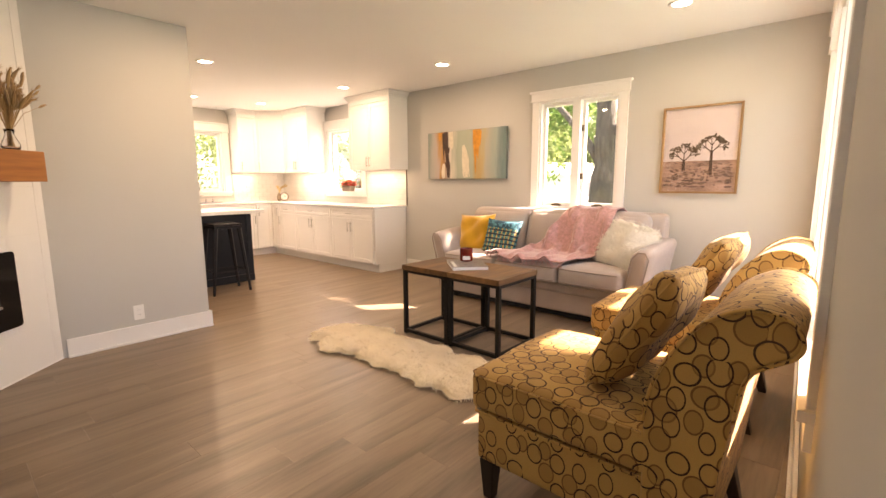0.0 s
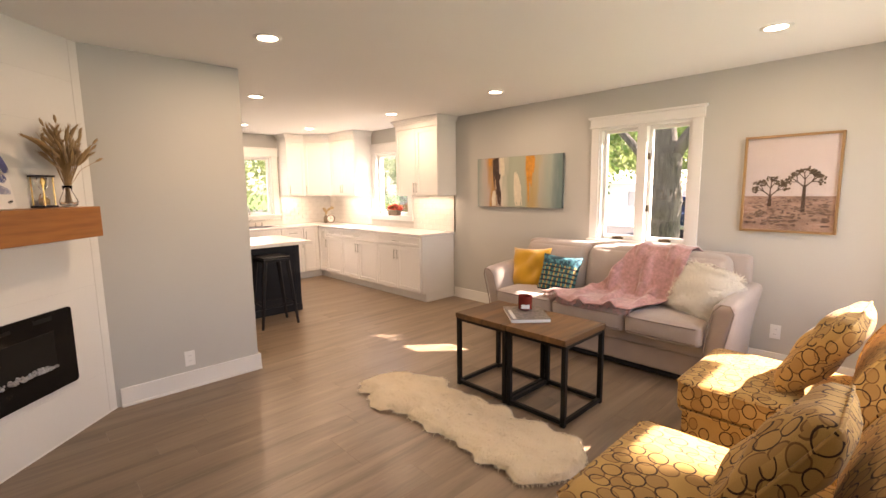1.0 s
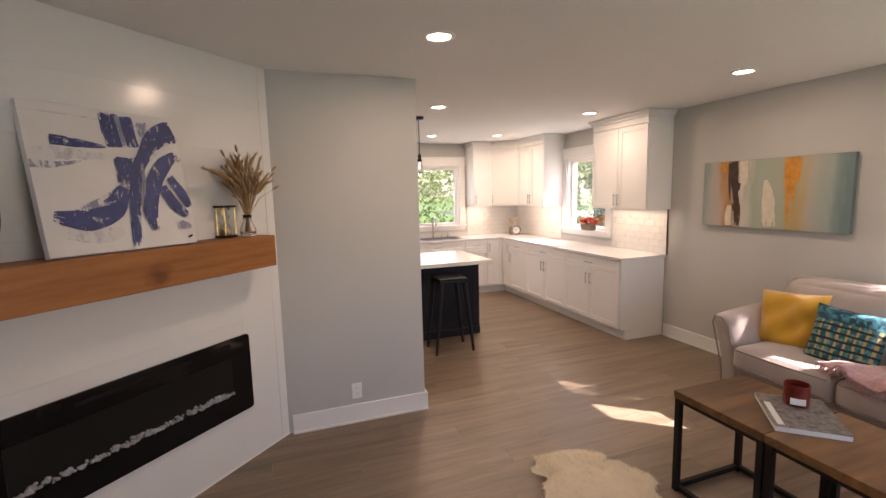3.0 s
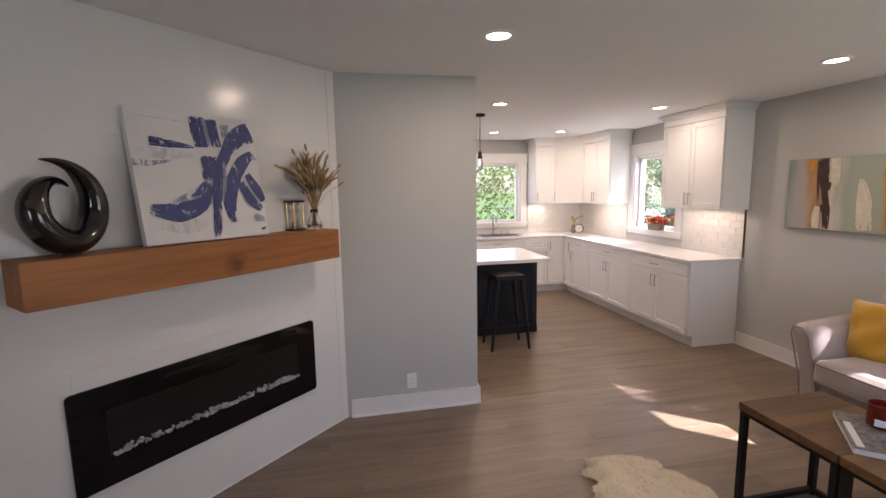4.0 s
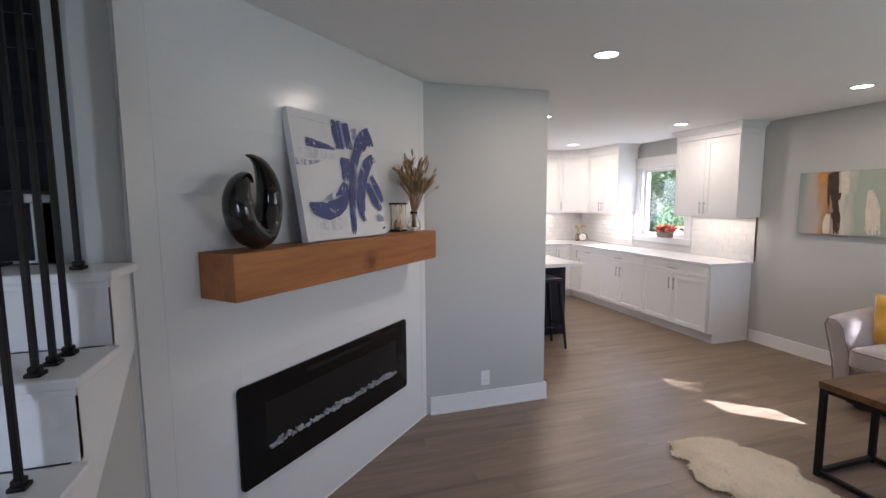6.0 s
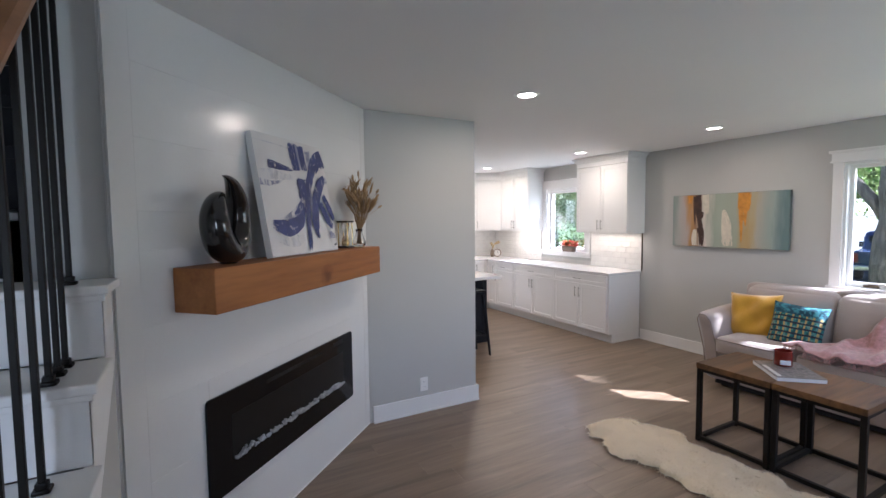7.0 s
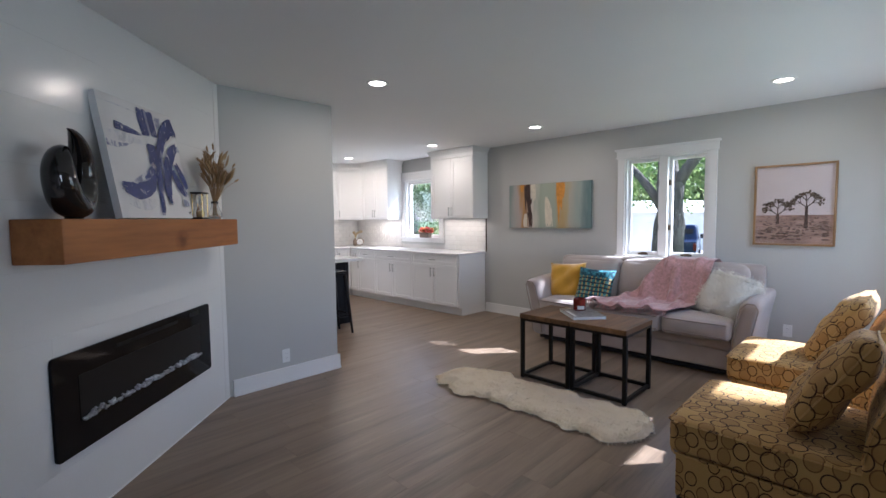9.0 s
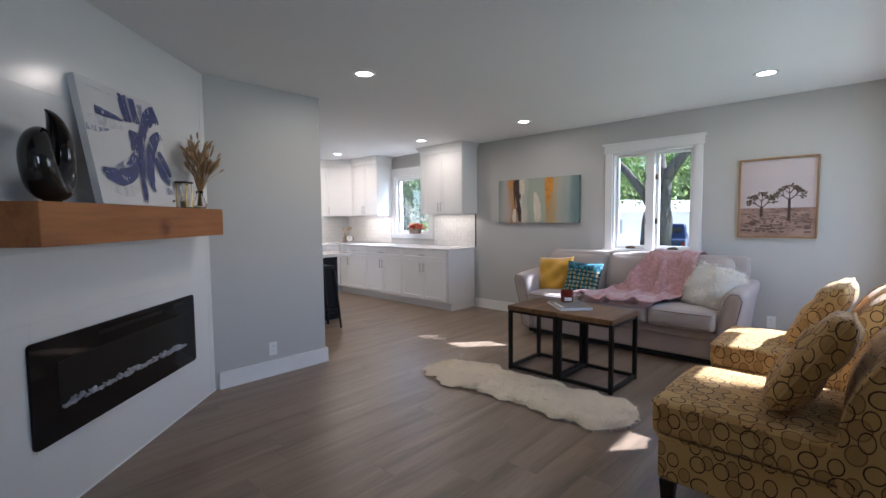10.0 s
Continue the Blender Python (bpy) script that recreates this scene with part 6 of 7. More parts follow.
slipper_chair(1.295, 2.0, 0.0)
slipper_chair(2.50, 3.19, 0.045)
for px, dy, spin, seed in ((1.62, 0.0, 6, 11), (2.84, 0.045, -4, 9)):
    cp = thing("chair_cushion", (px, 0.45 + dy, 0.53), "ring-patterned throw cushion leaning on the chair back", "cushion", "chair cushions")
    CM = pose(px + 0.02, 0.474 + dy, 0.737, 0, 0, 88) @ pose(0, 0, 0, 0, -32, 0) @ pose(0, 0, 0, spin, 0, 0)
    part("cushion", pillow(B(), 0.245, 0.155, 20, wav=0.016, seed=seed), "ring", cp, m=CM, smooth=True)
    e = []
    for k in range(40):
        t = 4 * k / 40
        f = t % 1 * 2 - 1
        e.append([(0, f, 1), (0, 1, -f), (0, -f, -1), (0, -1, f)][int(t)])
    e.append(e[0])
    part("cushion_piping", tube(B(), [(0, p[1] * 0.245 * (1 - 0.075 * (p[1] * p[2]) ** 4) * (1 - 0.05 * (1 - p[2] ** 2)), p[2] * 0.245 * (1 - 0.075 * (p[1] * p[2]) ** 4) * (1 - 0.05 * (1 - p[1] ** 2))) for p in e], 0.006, 6), "ring", cp, m=CM)

# ---- nesting tables ----
def end_table(y0, y1):
    t = thing("end_table", (2.74, (y0 + y1) / 2, 0), "square industrial end table, worn wood top on black steel", "table", "paired end tables")
    x0, x1, top, w = 2.49, 2.99, 0.575, 0.031
    part("tabletop", bx((x0 - 0.008, y0 - 0.0, top - 0.04), (x1 + 0.008, y1 + 0.0, top), 0.004, 2), "table_top", t, "worn brown plank top")
    for a in (x0, x1 - w):
        for b in (y0 + 0.002, y1 - w - 0.002):
            part("leg", bx((a, b, 0), (a + w, b + w, top - 0.0405), 0.002, 1), "steel", t)
    for z in (0.012, top - 0.0405 - 0.022):
        h = 0.028 if z < 0.1 else 0.0215
        for a in (x0, x1 - w):
            part("rail", bx((a + 0.002, y0 + w + 0.0025, z), (a + w - 0.002, y1 - w - 0.0025, z + h), 0.002, 1), "steel", t)
        for b in (y0 + 0.002, y1 - w - 0.002):
            part("rail", bx((x0 + w + 0.0005, b + 0.002, z), (x1 - w - 0.0005, b + w - 0.002, z + h), 0.002, 1), "steel", t)
    return t


end_table(1.685, 2.150)
end_table(2.156, 2.635)
bk = thing("magazine", (2.78, 2.16, 0.575), "glossy magazine lying on the end tables", "magazine")
BM_ = pose(2.77, 2.19, 0.5755, 0, 0, -42) @ Matrix.Diagonal((1.3, 1.22, 1.5, 1))
part("pages", bx((-0.105, -0.145, 0.0), (0.105, 0.145, 0.016), 0.002), "paper", bk, m=BM_)
part("cover", bx((-0.107, -0.147, 0.0163), (0.107, 0.147, 0.0175), 0), "cover", bk, "dark printed cover", m=BM_)
part("title_band", bx((-0.095, -0.13, 0.0177), (-0.075, 0.06, 0.018), 0), "paper", bk, m=BM_)
cd = thing("candle", (2.86, 2.25, 0.603), "red glass jar candle on the magazine", "candle")
part("jar", lathe(B(), (2.84, 2.25, 0.603), [(0.046, 0), (0.053, 0.005), (0.053, 0.100), (0.050, 0.103), (0.049, 0.100), (0.049, 0.074), (0.0, 0.072)], 24), "red", cd, smooth="auto")
part("label", bx((-0.030, -0.0545, 0.014), (0.030, -0.0460, 0.044), 0.002), "paper", cd, "small paper label", m=pose(2.84, 2.25, 0.603, 0, 0, -50))

# ---- sheepskin ----
sr = thing("sheepskin_rug", (2.1, 2.3, 0), "cream sheepskin rug on the floor", "rug")
axis = [(2.03, 3.16), (2.11, 3.0), (2.12, 2.75), (2.12, 2.48), (2.13, 2.2), (2.12, 1.95), (2.13, 1.7), (2.14, 1.5), (2.13, 1.38)]
half = [0.11, 0.22, 0.30, 0.24, 0.26, 0.26, 0.29, 0.25, 0.07]
bm = B()
NL, NW = 80, 18
rows = []
for i in range(NL + 1):
    f = i / NL * (len(axis) - 1)
    k = min(int(f), len(axis) - 2)
    f -= k
    f2 = f * f * (3 - 2 * f)
    cx, cy = axis[k][0] * (1 - f2) + axis[k + 1][0] * f2, axis[k][1] * (1 - f) + axis[k + 1][1] * f
    hw = half[k] * (1 - f2) + half[k + 1] * f2
    row = []
    for j in range(NW + 1):
        v = 2 * j / NW - 1
        ed = 1 + 0.36 * noise.noise(Vector((cy * 8, v * 1.2, 5))) + 0.14 * noise.noise(Vector((cy * 15, v * 2, 9))) + 0.06 * noise.noise(Vector((cy * 22, v, 1)))
        x = cx + v * hw * ed
        y = cy + 0.05 * noise.noise(Vector((x * 6, cy * 4, 3)))
        inner_ = (1 - v ** 6) * min(1, i / 3, (NL - i) / 3)
        z = 0.012 + 0.012 * noise.noise(Vector((cy * 9, v * 2, 7))) + inner_ * (0.040 + 0.018 * noise.noise(Vector((x * 14, y * 14, 0))) + 0.008 * noise.noise(Vector((x * 40, y * 40, 4))))
        row.append(bm.verts.new((x, y, z)))
    rows.append(row)
for i in range(NL):
    for j in range(NW):
        bm.faces.new((rows[i][j], rows[i][j + 1], rows[i + 1][j + 1], rows[i + 1][j]))
bmesh.ops.recalc_face_normals(bm, faces=bm.faces[:])
bm.normal_update()
if bm.faces[len(bm.faces) // 2].normal.z < 0 if bm.faces.ensure_lookup_table() is None else False:
    bmesh.ops.reverse_faces(bm, faces=bm.faces[:])
bm.normal_update()
hair = tufts(B(), bm, 24000, 0.032, 0.0016, 7, 0.30, 0.0)
part("hide", bm, "sheep", sr, smooth=True)
part("wool", hair, "sheep", sr, "dense cream wool", smooth=True, kind="stuff")

pf = thing("pouf", (-0.55, 2.30, 0), "blue-grey knitted floor pouf by the fireplace", "pouf")
part("body", lathe(B(), (-0.52, 2.36, 0), [(0.0, 0.001), (0.13, 0.001), (0.18, 0.05), (0.19, 0.13), (0.16, 0.20), (0.09, 0.235), (0.0, 0.24)], 32), "pouf", pf, smooth=True)

# ---- outside ----
def sheet(name, lo, hi, z, mat, label, n=24, rough_=0.0):
    bm = B()
    vs = [[bm.verts.new((lo[0] + (hi[0] - lo[0]) * i / n, lo[1] + (hi[1] - lo[1]) * j / n, z + rough_ * noise.noise(Vector((i * 0.7, j * 0.7, 0))))) for j in range(n + 1)] for i in range(n + 1)]
    for i in range(n):
        for j in range(n):
            bm.faces.new((vs[i][j], vs[i + 1][j], vs[i + 1][j + 1], vs[i][j + 1]))
    return structure(name, bm, mat, label, name)


sheet("ground", (-300, -300), (300, 300), -0.9, "grass", "grass lawn reaching to the horizon", 40)
# base colour lowered so it holds the shade lying on the street
M["asphalt"] = paint("worn_shaded_asphalt", (0.055, 0.053, 0.052), 0.9, 0, 0.25, 1.5, 60, 0.15)
structure("road", bx((19.7, -60, -0.895), (26.2, 60, -0.87), 0), "asphalt", "asphalt street beyond the lawn, coloured dark for the shade on it", "road")
structure("pavement", bx((26.204, -60, -0.895), (33.0, 60, -0.83), 0), "drive", "pale concrete forecourt across the street", "pavement")


def leaf_cloud(bm, centre, radii, count, size, seed, gaps=-0.05):
    rr = random.Random(seed)
    verts, faces = [], []
    for k in range(count):
        d = Vector((rr.gauss(0, 1), rr.gauss(0, 1), rr.gauss(0, 1))).normalized() * rr.random() ** 0.45
        p = Vector((centre[0] + d.x * radii[0], centre[1] + d.y * radii[1], centre[2] + d.z * radii[2]))
        if noise.noise(p * 1.1) < gaps:
            continue
        n = Vector((rr.gauss(0, 1), rr.gauss(0, 1), rr.gauss(0, 1))).normalized()
        t = n.orthogonal().normalized() * size * rr.uniform(0.6, 1.3)
        s = n.cross(t) * 0.55
        for q in (p - t, p + s, p + t, p - s):
            verts.append(q)
        i = len(verts) - 4
        faces.append((i, i + 1, i + 2, i + 3))
    me = bpy.data.meshes.new("crown")
    me.from_pydata(verts, [], faces)
    b2 = B()
    b2.from_mesh(me)
    bpy.data.meshes.remove(me)
    return b2


def tree(at, r, h, limbs, crowns, seed, leafmat="leaf", gaps=-0.05):
    t = thing("tree", at, "large shade tree with furrowed grey bark outside", "tree", "garden trees")
    rr = random.Random(seed)
    bm = B()
    at = Vector(at)
    ctr = [at + Vector((0, 0, -0.6)), at + Vector((0, 0, 0.5)), at + Vector((rr.uniform(-0.05, 0.05), rr.uniform(-0.05, 0.05), h * 0.5)), at + Vector((0.02, 0.05, h))]
    tube(bm, ctr, [r * 1.5, r * 1.12, r, r * 0.8], 18)
    for b in range(2):
        bmesh.ops.subdivide_edges(bm, edges=bm.edges[:], cuts=1, use_grid_fill=True)
    for v in bm.verts:
        a = math.atan2(v.co.y - at.y, v.co.x - at.x)
        k = 1 + 0.07 * noise.noise(Vector((math.cos(a) * 4, math.sin(a) * 4, v.co.z * 0.9))) + 0.05 * noise.noise(Vector((math.cos(a) * 11, math.sin(a) * 11, v.co.z * 2)))
        v.co.x, v.co.y = at.x + (v.co.x - at.x) * k, at.y + (v.co.y - at.y) * k
    part("trunk", bm, "bark", t, smooth=True)
    for p0, p1, p2, lr in limbs:
        part("limb", tube(B(), [at + Vector(p0), at + Vector(p1), at + Vector(p2)], [lr, lr * 0.75, lr * 0.4], 10), "bark", t, smooth=True)
    for k, (c, rad, cnt, sz) in enumerate(crowns):
        part("crown", leaf_cloud(None, at + Vector(c), rad, cnt, sz, seed * 10 + k, gaps), leafmat if k % 2 == 0 else "leaf2", t, "green leaves", kind="stuff")
    return t


def furrowed(bm, ctr, radii, seg=72, steps=10, knot=None, seed=0):
    """A trunk or limb with deep upright furrows; knot: (height, side, size) of an old scar."""
    pts, rs = [], []
    for k in range(len(ctr) - 1):
        for j in range(steps):
            t = j / steps
            t2 = t * t * (3 - 2 * t)
            pts.append(Vector(ctr[k]).lerp(Vector(ctr[k + 1]), t))
            rs.append(radii[k] * (1 - t2) + radii[k + 1] * t2)
    pts.append(Vector(ctr[-1])), rs.append(radii[-1])
    rings = []
    for p, r in zip(pts, rs):
        row = []
        for k in range(seg):
            a = 2 * math.pi * k / seg
            c, d = math.cos(a), math.sin(a)
            q = 1 + 0.10 * noise.noise(Vector((c * 1.4 + seed, d * 1.4, p.z * 0.9)))
            w = a + 0.25 * noise.noise(Vector((p.z * 2.2, a, seed)))
            q += 0.11 * abs(noise.noise(Vector((math.cos(w) * 6, math.sin(w) * 6, p.z * 1.3 + seed)))) - 0.05
            q += 0.05 * noise.noise(Vector((c * 14, d * 14, p.z * 5)))
            if knot:
                near = math.exp(-((p.z - knot[0]) / 0.22) ** 2) * max(0, math.cos(a - knot[1])) ** 3
                q += knot[2] * near - 1.6 * knot[2] * math.exp(-((p.z - knot[0]) / 0.09) ** 2) * max(0, math.cos(a - knot[1])) ** 24
            row.append(bm.verts.new((p.x + c * r * q, p.y + d * r * q, p.z)))
        rings.append(row)
    for r0, r1 in zip(rings, rings[1:]):
        for k in range(seg):
            bm.faces.new((r0[k], r0[(k + 1) % seg], r1[(k + 1) % seg], r1[k]))
    return bm


# the old tree before the window: a scarred trunk that forks
TX, TY = 8.3, 3.29
old = thing("tree", (TX, TY, -0.9), "old forked shade tree with furrowed grey bark and a scar", "tree", "garden trees")
part("trunk", furrowed(B(), [(TX, TY, -1.0), (TX, TY, -0.5), (TX, TY + 0.02, 0.7), (TX, TY + 0.02, 1.2), (TX, TY, 1.6), (TX, TY, 2.05)], [0.42, 0.30, 0.27, 0.27, 0.215, 0.24], knot=(0.95, 3.3, 0.22)), "bark", old, smooth=True)
part("limb", furrowed(B(), [(TX, TY + 0.03, 1.9), (TX, TY + 0.06, 2.6), (TX + 0.1, TY + 0.15, 4.2), (TX + 0.4, TY + 0.5, 7.0)], [0.20, 0.165, 0.15, 0.10], 48, seed=3), "bark", old, smooth=True)
for path, r in (([(0, -0.04, 1.85), (0, -0.28, 2.3), (0.05, -0.52, 2.62), (0.2, -1.1, 3.7), (0.5, -2.0, 5.2)], 0.105), ([(0, 0.08, 1.45), (0, 0.28, 1.82), (0, 0.58, 2.22), (0.1, 1.1, 2.75), (0.4, 2.3, 3.5)], 0.085)):
    part("limb", tube(B(), [(TX + a, TY + c, z) for a, c, z in path], [r, r * 0.95, r * 0.85, r * 0.65, r * 0.4], 14), "bark", old, smooth=True)
for k, (c, rd, count, size) in enumerate([((1.5, 2.2, 3.4), (1.6, 2.0, 1.2), 2600, 0.07), ((2.5, -2.0, 4.0), (2.2, 2.2, 1.4), 2600, 0.07), ((1.5, 2.5, 7.0), (3.0, 3.2, 2.0), 5000, 0.09), ((3, 5, 3.5), (2, 2.5, 2.2), 3000, 0.08),
                                          # next clump is unseen, added to thin the sun through the left pane
                                          ((1.3, -4.6, 7.4), (0.6, 0.45, 0.6), 420, 0.08), ((2.1, 0.9, 2.75), (1.1, 2.1, 0.85), 4200, 0.05), ((1.9, 1.0, 3.4), (0.9, 1.8, 0.7), 2600, 0.05), ((2.2, -1.2, 3.6), (1.0, 1.2, 0.7), 900, 0.06)]):
    part("crown", leaf_cloud(None, Vector((TX, 3.12, -0.5)) + Vector(c), rd, count, size, 30 + k), "leaf" if k % 2 == 0 else "leaf2", old, "green leaves", kind="stuff")
tree((13.5, 9.5, -0.5), 0.3, 4.0, [((0, 0, 2.5), (0.2, 0.7, 3.4), (0.3, 1.6, 4.4), 0.12)], [((0, 0, 3.2), (2.6, 2.8, 2.6), 5000, 0.10), ((-1, -2, 4.5), (2.4, 2.6, 2.0), 3500, 0.10)], 5)
tree((8.6, 8.4, -0.5), 0.16, 3.4, [((0, 0, 2.0), (0.2, 0.4, 2.6), (0.3, 0.9, 3.2), 0.06)], [((0, 0, 2.7), (1.3, 1.5, 1.4), 6500, 0.04), ((0.6, 1.6, 2.3), (1.2, 1.4, 1.2), 4500, 0.04)], 6, "leaf2")
tree((9.2, 11.6, -0.5), 0.18, 3.2, [((0, 0, 2.0), (0.2, -0.5, 2.7), (0.1, -1.1, 3.4), 0.07)], [((-0.2, -0.2, 2.3), (1.6, 1.9, 1.7), 11000, 0.045), ((0.8, 1.6, 3.2), (1.8, 1.6, 1.6), 5000, 0.05)], 7)
tree((3.2, 14.0, -0.5), 0.25, 4.0, [((0, 0, 2.5), (0.6, 0.2, 3.4), (1.4, 0.3, 4.4), 0.12)], [((0, 0, 3.6), (3.2, 2.0, 2.0), 12000, 0.055), ((2.2, 0.5, 3.0), (2.0, 1.6, 1.6), 8000, 0.055)], 8, "leaf2")
# out-of-view tree added so its crown blocks sun from the near chair seat
tree((7.6, -5.2, -0.5), 0.2, 6.8, [((0, 0, 6.0), (0.3, 0.3, 7.2), (0.2, 0.4, 8.2), 0.08)], [((-0.2, 0.4, 8.42), (1.2, 0.7, 0.66), 4000, 0.10)], 14, "leaf", -2.0)
for k, (hx, hy, rx, ry, rz) in enumerate([(3.0, 11.2, 2.6, 0.6, 1.0), (9.5, 7.2, 0.7, 1.6, 0.8)]):
    hd = thing("hedge", (hx, hy, -0.5), "leafy green garden hedge outside the kitchen", "hedge", "garden hedges")
    part("foliage", leaf_cloud(None, (hx, hy, 0.2 + 0.3 * k), (rx, ry, rz + 0.15), 6000, 0.05, 90 + k), "leaf", hd, kind="stuff")

for k in range(9):
    tree((50 + 2.5 * (k % 2), -8 + 5.2 * k, -0.5), 0.3, 4.2, [], [((0, 0, 5.8), (3.2, 4.6, 4.0), 7000, 0.26)], 30 + k, "leaf2", -0.12)
HM_ = pose(38, 12.5, 0, 0, 0, 60) @ Matrix.Translation((-35, -4, 0))
hs = thing("house", (38, 12.5, -0.5), "white house with a low roof across the street", "house")
part("wall", bx((30, -8, -0.9), (40, 16, 1.7), 0), "siding", hs, m=HM_)
rf = B()
vs = [rf.verts.new(v) for v in ((29.3, -8.6, 1.7), (40.7, -8.6, 1.7), (35, -8.6, 2.7), (29.3, 16.6, 1.7), (40.7, 16.6, 1.7), (35, 16.6, 2.7))]
for f in ((0, 2, 1), (3, 4, 5), (0, 3, 5, 2), (1, 2, 5, 4), (0, 1, 4, 3)):
    rf.faces.new([vs[i] for i in f])
part("roof", rf, "drive", hs, "pale grey roof", m=HM_)
for wy in (-5, -1, 3, 8, 12):
    part("window", bx((29.95, wy, 0.3), (29.99, wy + 1.0, 1.2), 0), "crystal", hs, m=HM_)
fe = thing("lattice_fence", (34, 6.0, -0.9), "white lattice fence across the street", "fence")
for k in range(26):
    part("post" if k % 5 == 0 else "slat", bx((34.0, 2.0 + k * 0.35, -0.9), (34.06, 2.0 + k * 0.35 + 0.1, 1.1), 0), "siding", fe)
for z in (0.0, 0.5, 1.0):
    part("rail", bx((33.95, 2.0, z), (33.99, 11.0, z + 0.1), 0), "siding", fe)

tk = thing("pickup_truck", (24.3, 8.05, -0.87), "dark blue pickup truck parked on the street", "truck")
TK = pose(24.3, 8.05, -0.87, 0, 0, 13)


def cab_taper(p):
    k = max(0.0, p.z - 1.12)
    return Vector((0.15 + (p.x - 0.15) * (1 - 0.32 * k), p.y * (1 - 0.16 * k), p.z))


part("bed", soft(B(), (-2.7, -0.95, 0.48), (-0.72, 0.95, 1.16), 0.05, n=8), "truck", tk, m=TK, smooth="auto")
part("tailgate", soft(B(), (-2.74, -0.78, 0.62), (-2.701, 0.78, 1.14), 0.015, n=6), "truck", tk, m=TK, smooth="auto")
part("cab", soft(B(), (-0.70, -0.93, 0.48), (1.15, 0.93, 1.86), 0.14, n=12, fn=cab_taper), "truck", tk, m=TK, smooth="auto")
part("bonnet", soft(B(), (1.0, -0.94, 0.48), (2.62, 0.94, 1.20), 0.14, n=10, fn=lambda p: Vector((p.x, p.y, p.z - 0.06 * max(0, p.x - 1.1) * (p.z > 0.9)))), "truck", tk, m=TK, smooth="auto")
part("bumper", soft(B(), (2.60, -0.92, 0.42), (2.78, 0.92, 0.68), 0.04, n=6), "nickel", tk, "chrome front bumper", m=TK, smooth="auto")
part("rear_bumper", soft(B(), (-2.88, -0.92, 0.42), (-2.70, 0.92, 0.62), 0.04, n=6), "nickel", tk, "chrome rear bumper", m=TK, smooth="auto")
part("rear_window", bx((-0.62, -0.70, 1.28), (-0.56, 0.70, 1.68), 0.01), "gloss_black", tk, m=TK)
for sy_ in (-1, 1):
    part("tail_light", bx((-2.745, sy_ * 0.87 - 0.06, 0.72), (-2.695, sy_ * 0.87 + 0.06, 1.06), 0.01), "red", tk, m=TK)
    part("side_window", bx((-0.42, sy_ * 0.865 - 0.02, 1.26), (0.72, sy_ * 0.865 + 0.02, 1.64), 0.01), "gloss_black", tk, m=TK)
    part("side_mirror", soft(B(), (0.78, sy_ * 1.06 - 0.10, 1.14), (0.90, sy_ * 1.06 + 0.10, 1.38), 0.03, n=5), "black", tk, m=TK, smooth="auto")
    for wx in (-1.75, 1.75):
        part("wheel_arch", lathe(B(), (0, 0, 0), [(0.44, -0.01), (0.47, 0.0), (0.44, 0.01)], 28, False), "tyre", tk, m=TK @ Matrix.Translation((wx, sy_ * 0.952, 0.40)) @ pose(0, 0, 0, 90, 0, 0))
        w_ = part("wheel", rod(B(), (wx, sy_ * 0.74, 0.40), (wx, sy_ * 0.965, 0.40), 0.40, 0.40, 28), "tyre", tk, m=TK)
        part("rim", rod(B(), (wx, sy_ * 0.76, 0.40), (wx, sy_ * 0.975, 0.40), 0.24, 0.22, 18), "nickel", w_, m=TK)

# unseen slabs added to block high sun, sized by the patches on floor and chairs
structure("porch_roof", bx((-2.1, -0.64, 2.50), (4.72, -0.45, 2.62), 0), "siding", "white slab added out of view to cut sun through the front window", "roof")
structure("porch_soffit", bx((-2.1, -0.446, 2.50), (4.72, -0.30, 2.62), 0), "siding", "white slab added out of view behind the sun-cutting eave", "roof")

# ---- floor planks ----
structure("subfloor", bx((-2.1, -0.5, -0.2), (4.7, 8.2, -0.012), 0), "firebox", "dark subfloor under the planks", "floor")
floor = thing("floor", (1.3, 3.9, 0), "grey-brown oak plank floor", "floor", kind="structure")
rng = random.Random(21)
PW, PL = 0.182, 1.22
shared = {}
def plank_mesh(length):
    key = round(length, 2)
    if key not in shared:
        bm = bx((0.0003, 0.0003, -0.011), (key - 0.0003, PW - 0.0003, 0), 0.0005, 1)
        bm.normal_update()
        me = bpy.data.meshes.new("plank")
        bm.to_mesh(me)
        bm.free()
        me.materials.append(M["plank"])
        shared[key] = me
    return shared[key]
y = -0.46
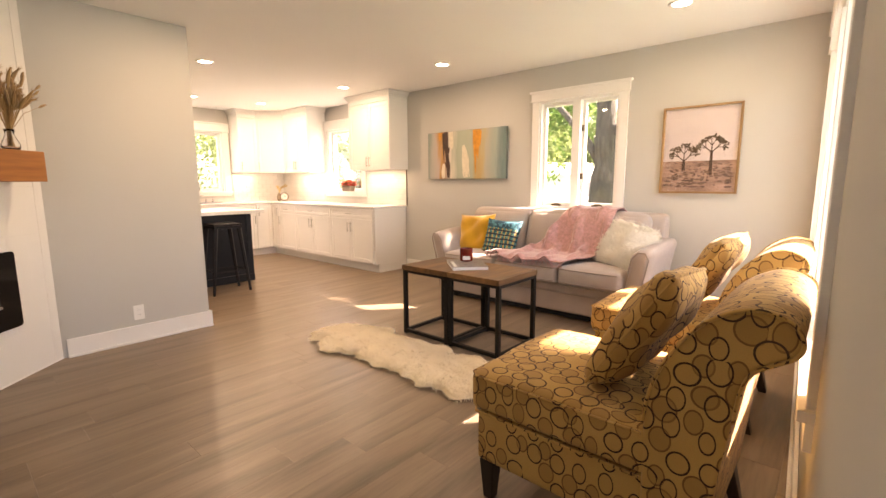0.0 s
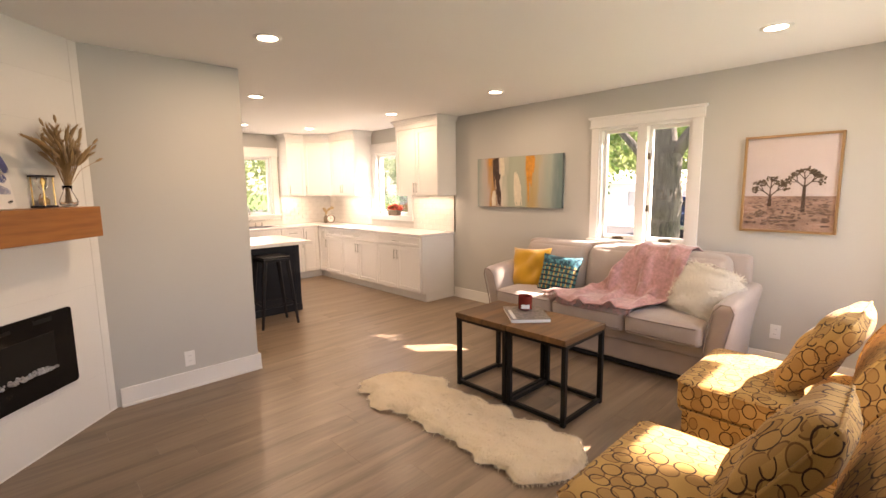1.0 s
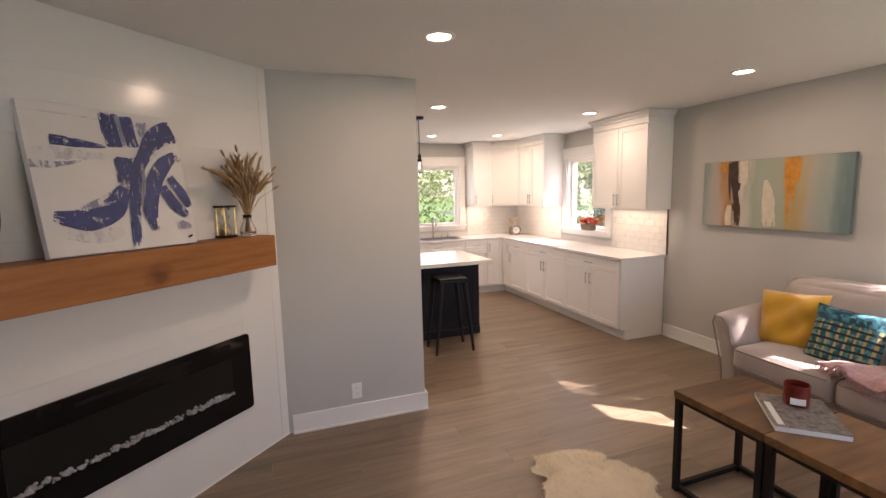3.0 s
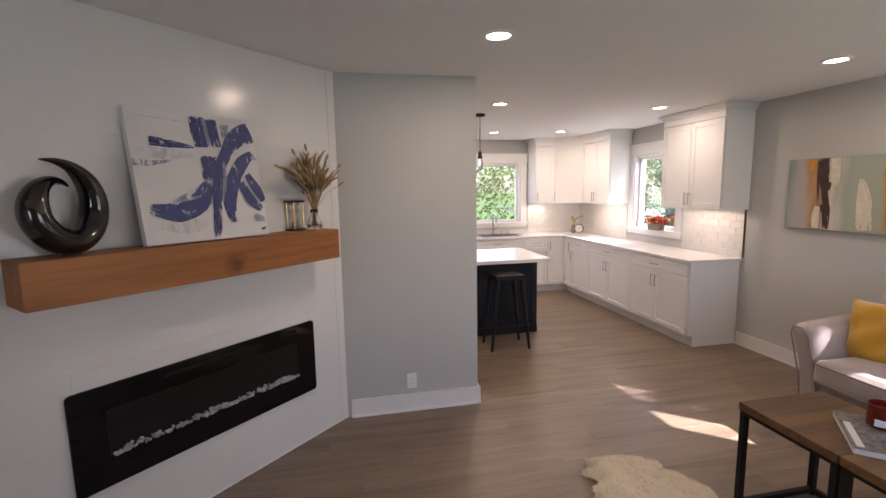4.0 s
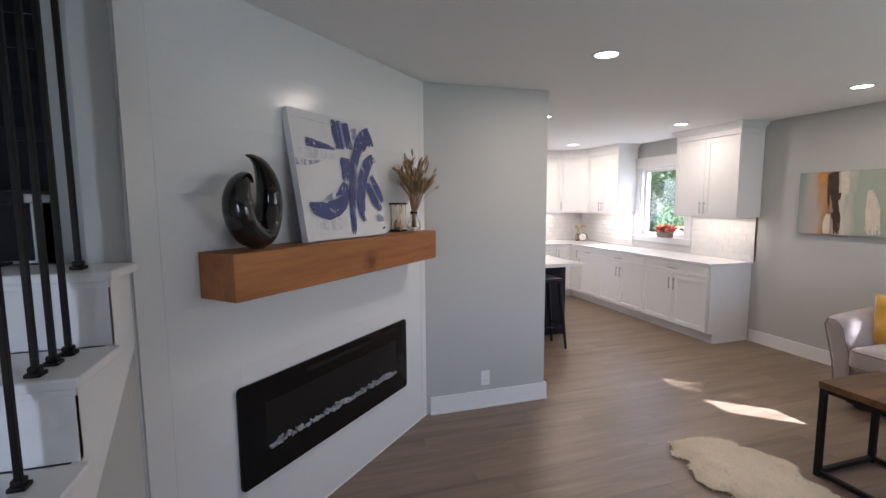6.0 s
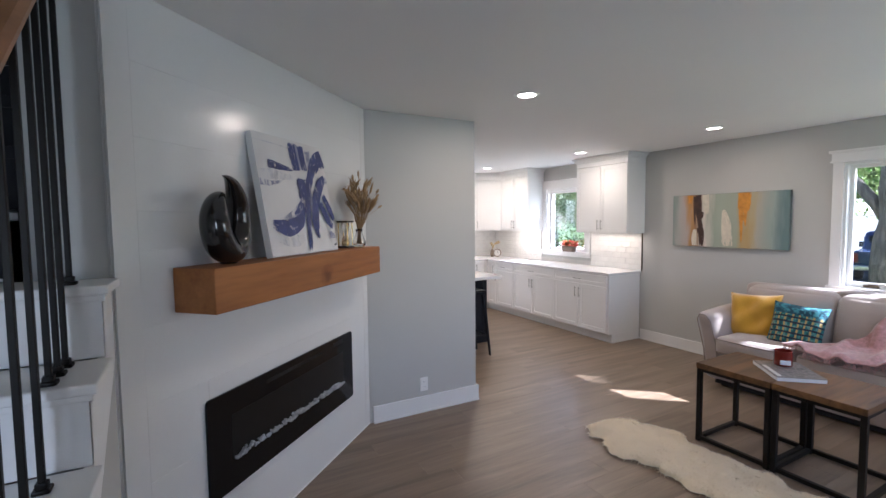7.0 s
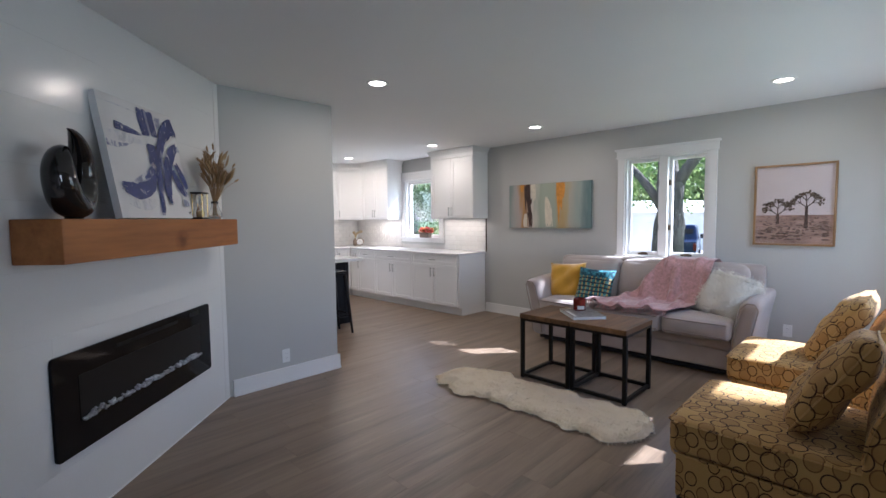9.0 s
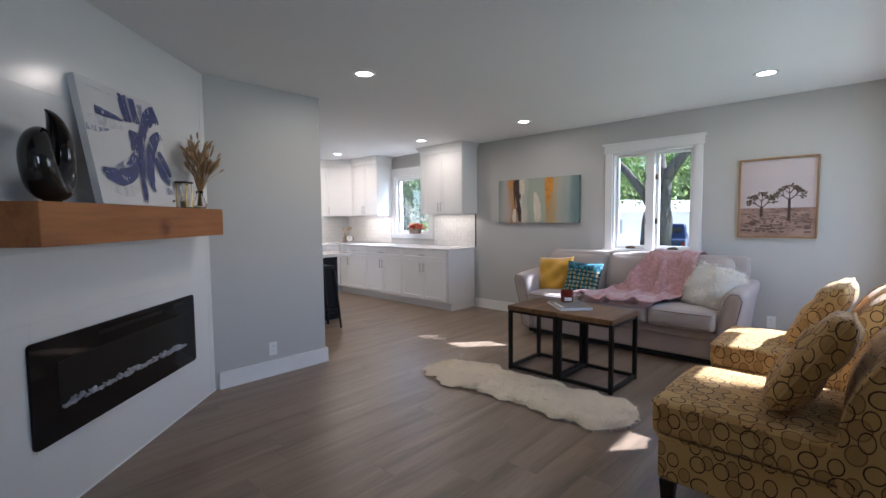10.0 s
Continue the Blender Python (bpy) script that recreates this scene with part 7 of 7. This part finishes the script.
while y < 8.06:
    x = -2.0 - rng.uniform(0, PL)
    while x < 4.55:
        a, b = max(x, -2.0), min(x + PL, 4.56)
        b = a + round(b - a, 2)
        if b - a > 0.05:
            ob = new("plank", plank_mesh(b - a))
            ob.parent = floor
            ob.matrix_parent_inverse = floor.matrix_basis.inverted()
            ob.location = (a, y, 0)
        x += PL
    y += PW

# ---- backsplash tiles ----
TW, TH = 0.152, 0.076
for nm, m, a, b, holes in (("backsplash_east", EAST, -8.07, -4.70, [(-6.70, -5.58, 0.98, 2.3)]), ("backsplash_north", NORTH, 1.6, 4.54, [(2.32, 3.57, 0.98, 2.3)])):
    zt = 1.418
    bs = part(nm, pierced([a, b], [0.916, zt], [(h[0], h[1], h[2], zt) for h in holes], 0.001, 0.006), "grout", None, "white subway tile backsplash", m, kind="structure", category="backsplash")
    tmesh = {}
    r = 0
    z = 0.918
    while z < zt - 0.01:
        hgt = min(TH, zt - z) - 0.003
        u = a + 0.002 - (TW / 2 if r % 2 else 0)
        while u < b - 0.01:
            u0_, u1_ = max(u, a + 0.001), min(u + TW - 0.003, b - 0.001)
            hit_ = [h for h in holes if u1_ > h[0] and u0_ < h[1] and z + hgt > h[2]]
            ok = u1_ - u0_ > 0.015
            for h in hit_:
                if u0_ >= h[0] and u1_ <= h[1]:
                    ok = False
                elif u0_ < h[0]:
                    u1_ = h[0]
                else:
                    u0_ = h[1]
            if ok and u1_ - u0_ > 0.01 and hgt > 0.01:
                key = (round(u1_ - u0_, 3), round(hgt, 3))
                if key not in tmesh:
                    bm = bx((0, 0, 0), (0.006, key[0], key[1]), 0.0015, 1)
                    bm.normal_update()
                    me = bpy.data.meshes.new("tile")
                    bm.to_mesh(me)
                    bm.free()
                    me.materials.append(M["tile"])
                    tmesh[key] = me
                ob = new("tile", tmesh[key])
                ob.parent = bs
                ob.matrix_basis = m @ Matrix.Translation((0.004, u0_, z))
            u += TW
        z += TH
        r += 1
edge_ = structure("backsplash_edge", bx((0.001, -4.70, 0.916), (0.012, -4.688, 1.418), 0.001), "bronze", "dark metal edge strip of the tiles", "trim", EAST)
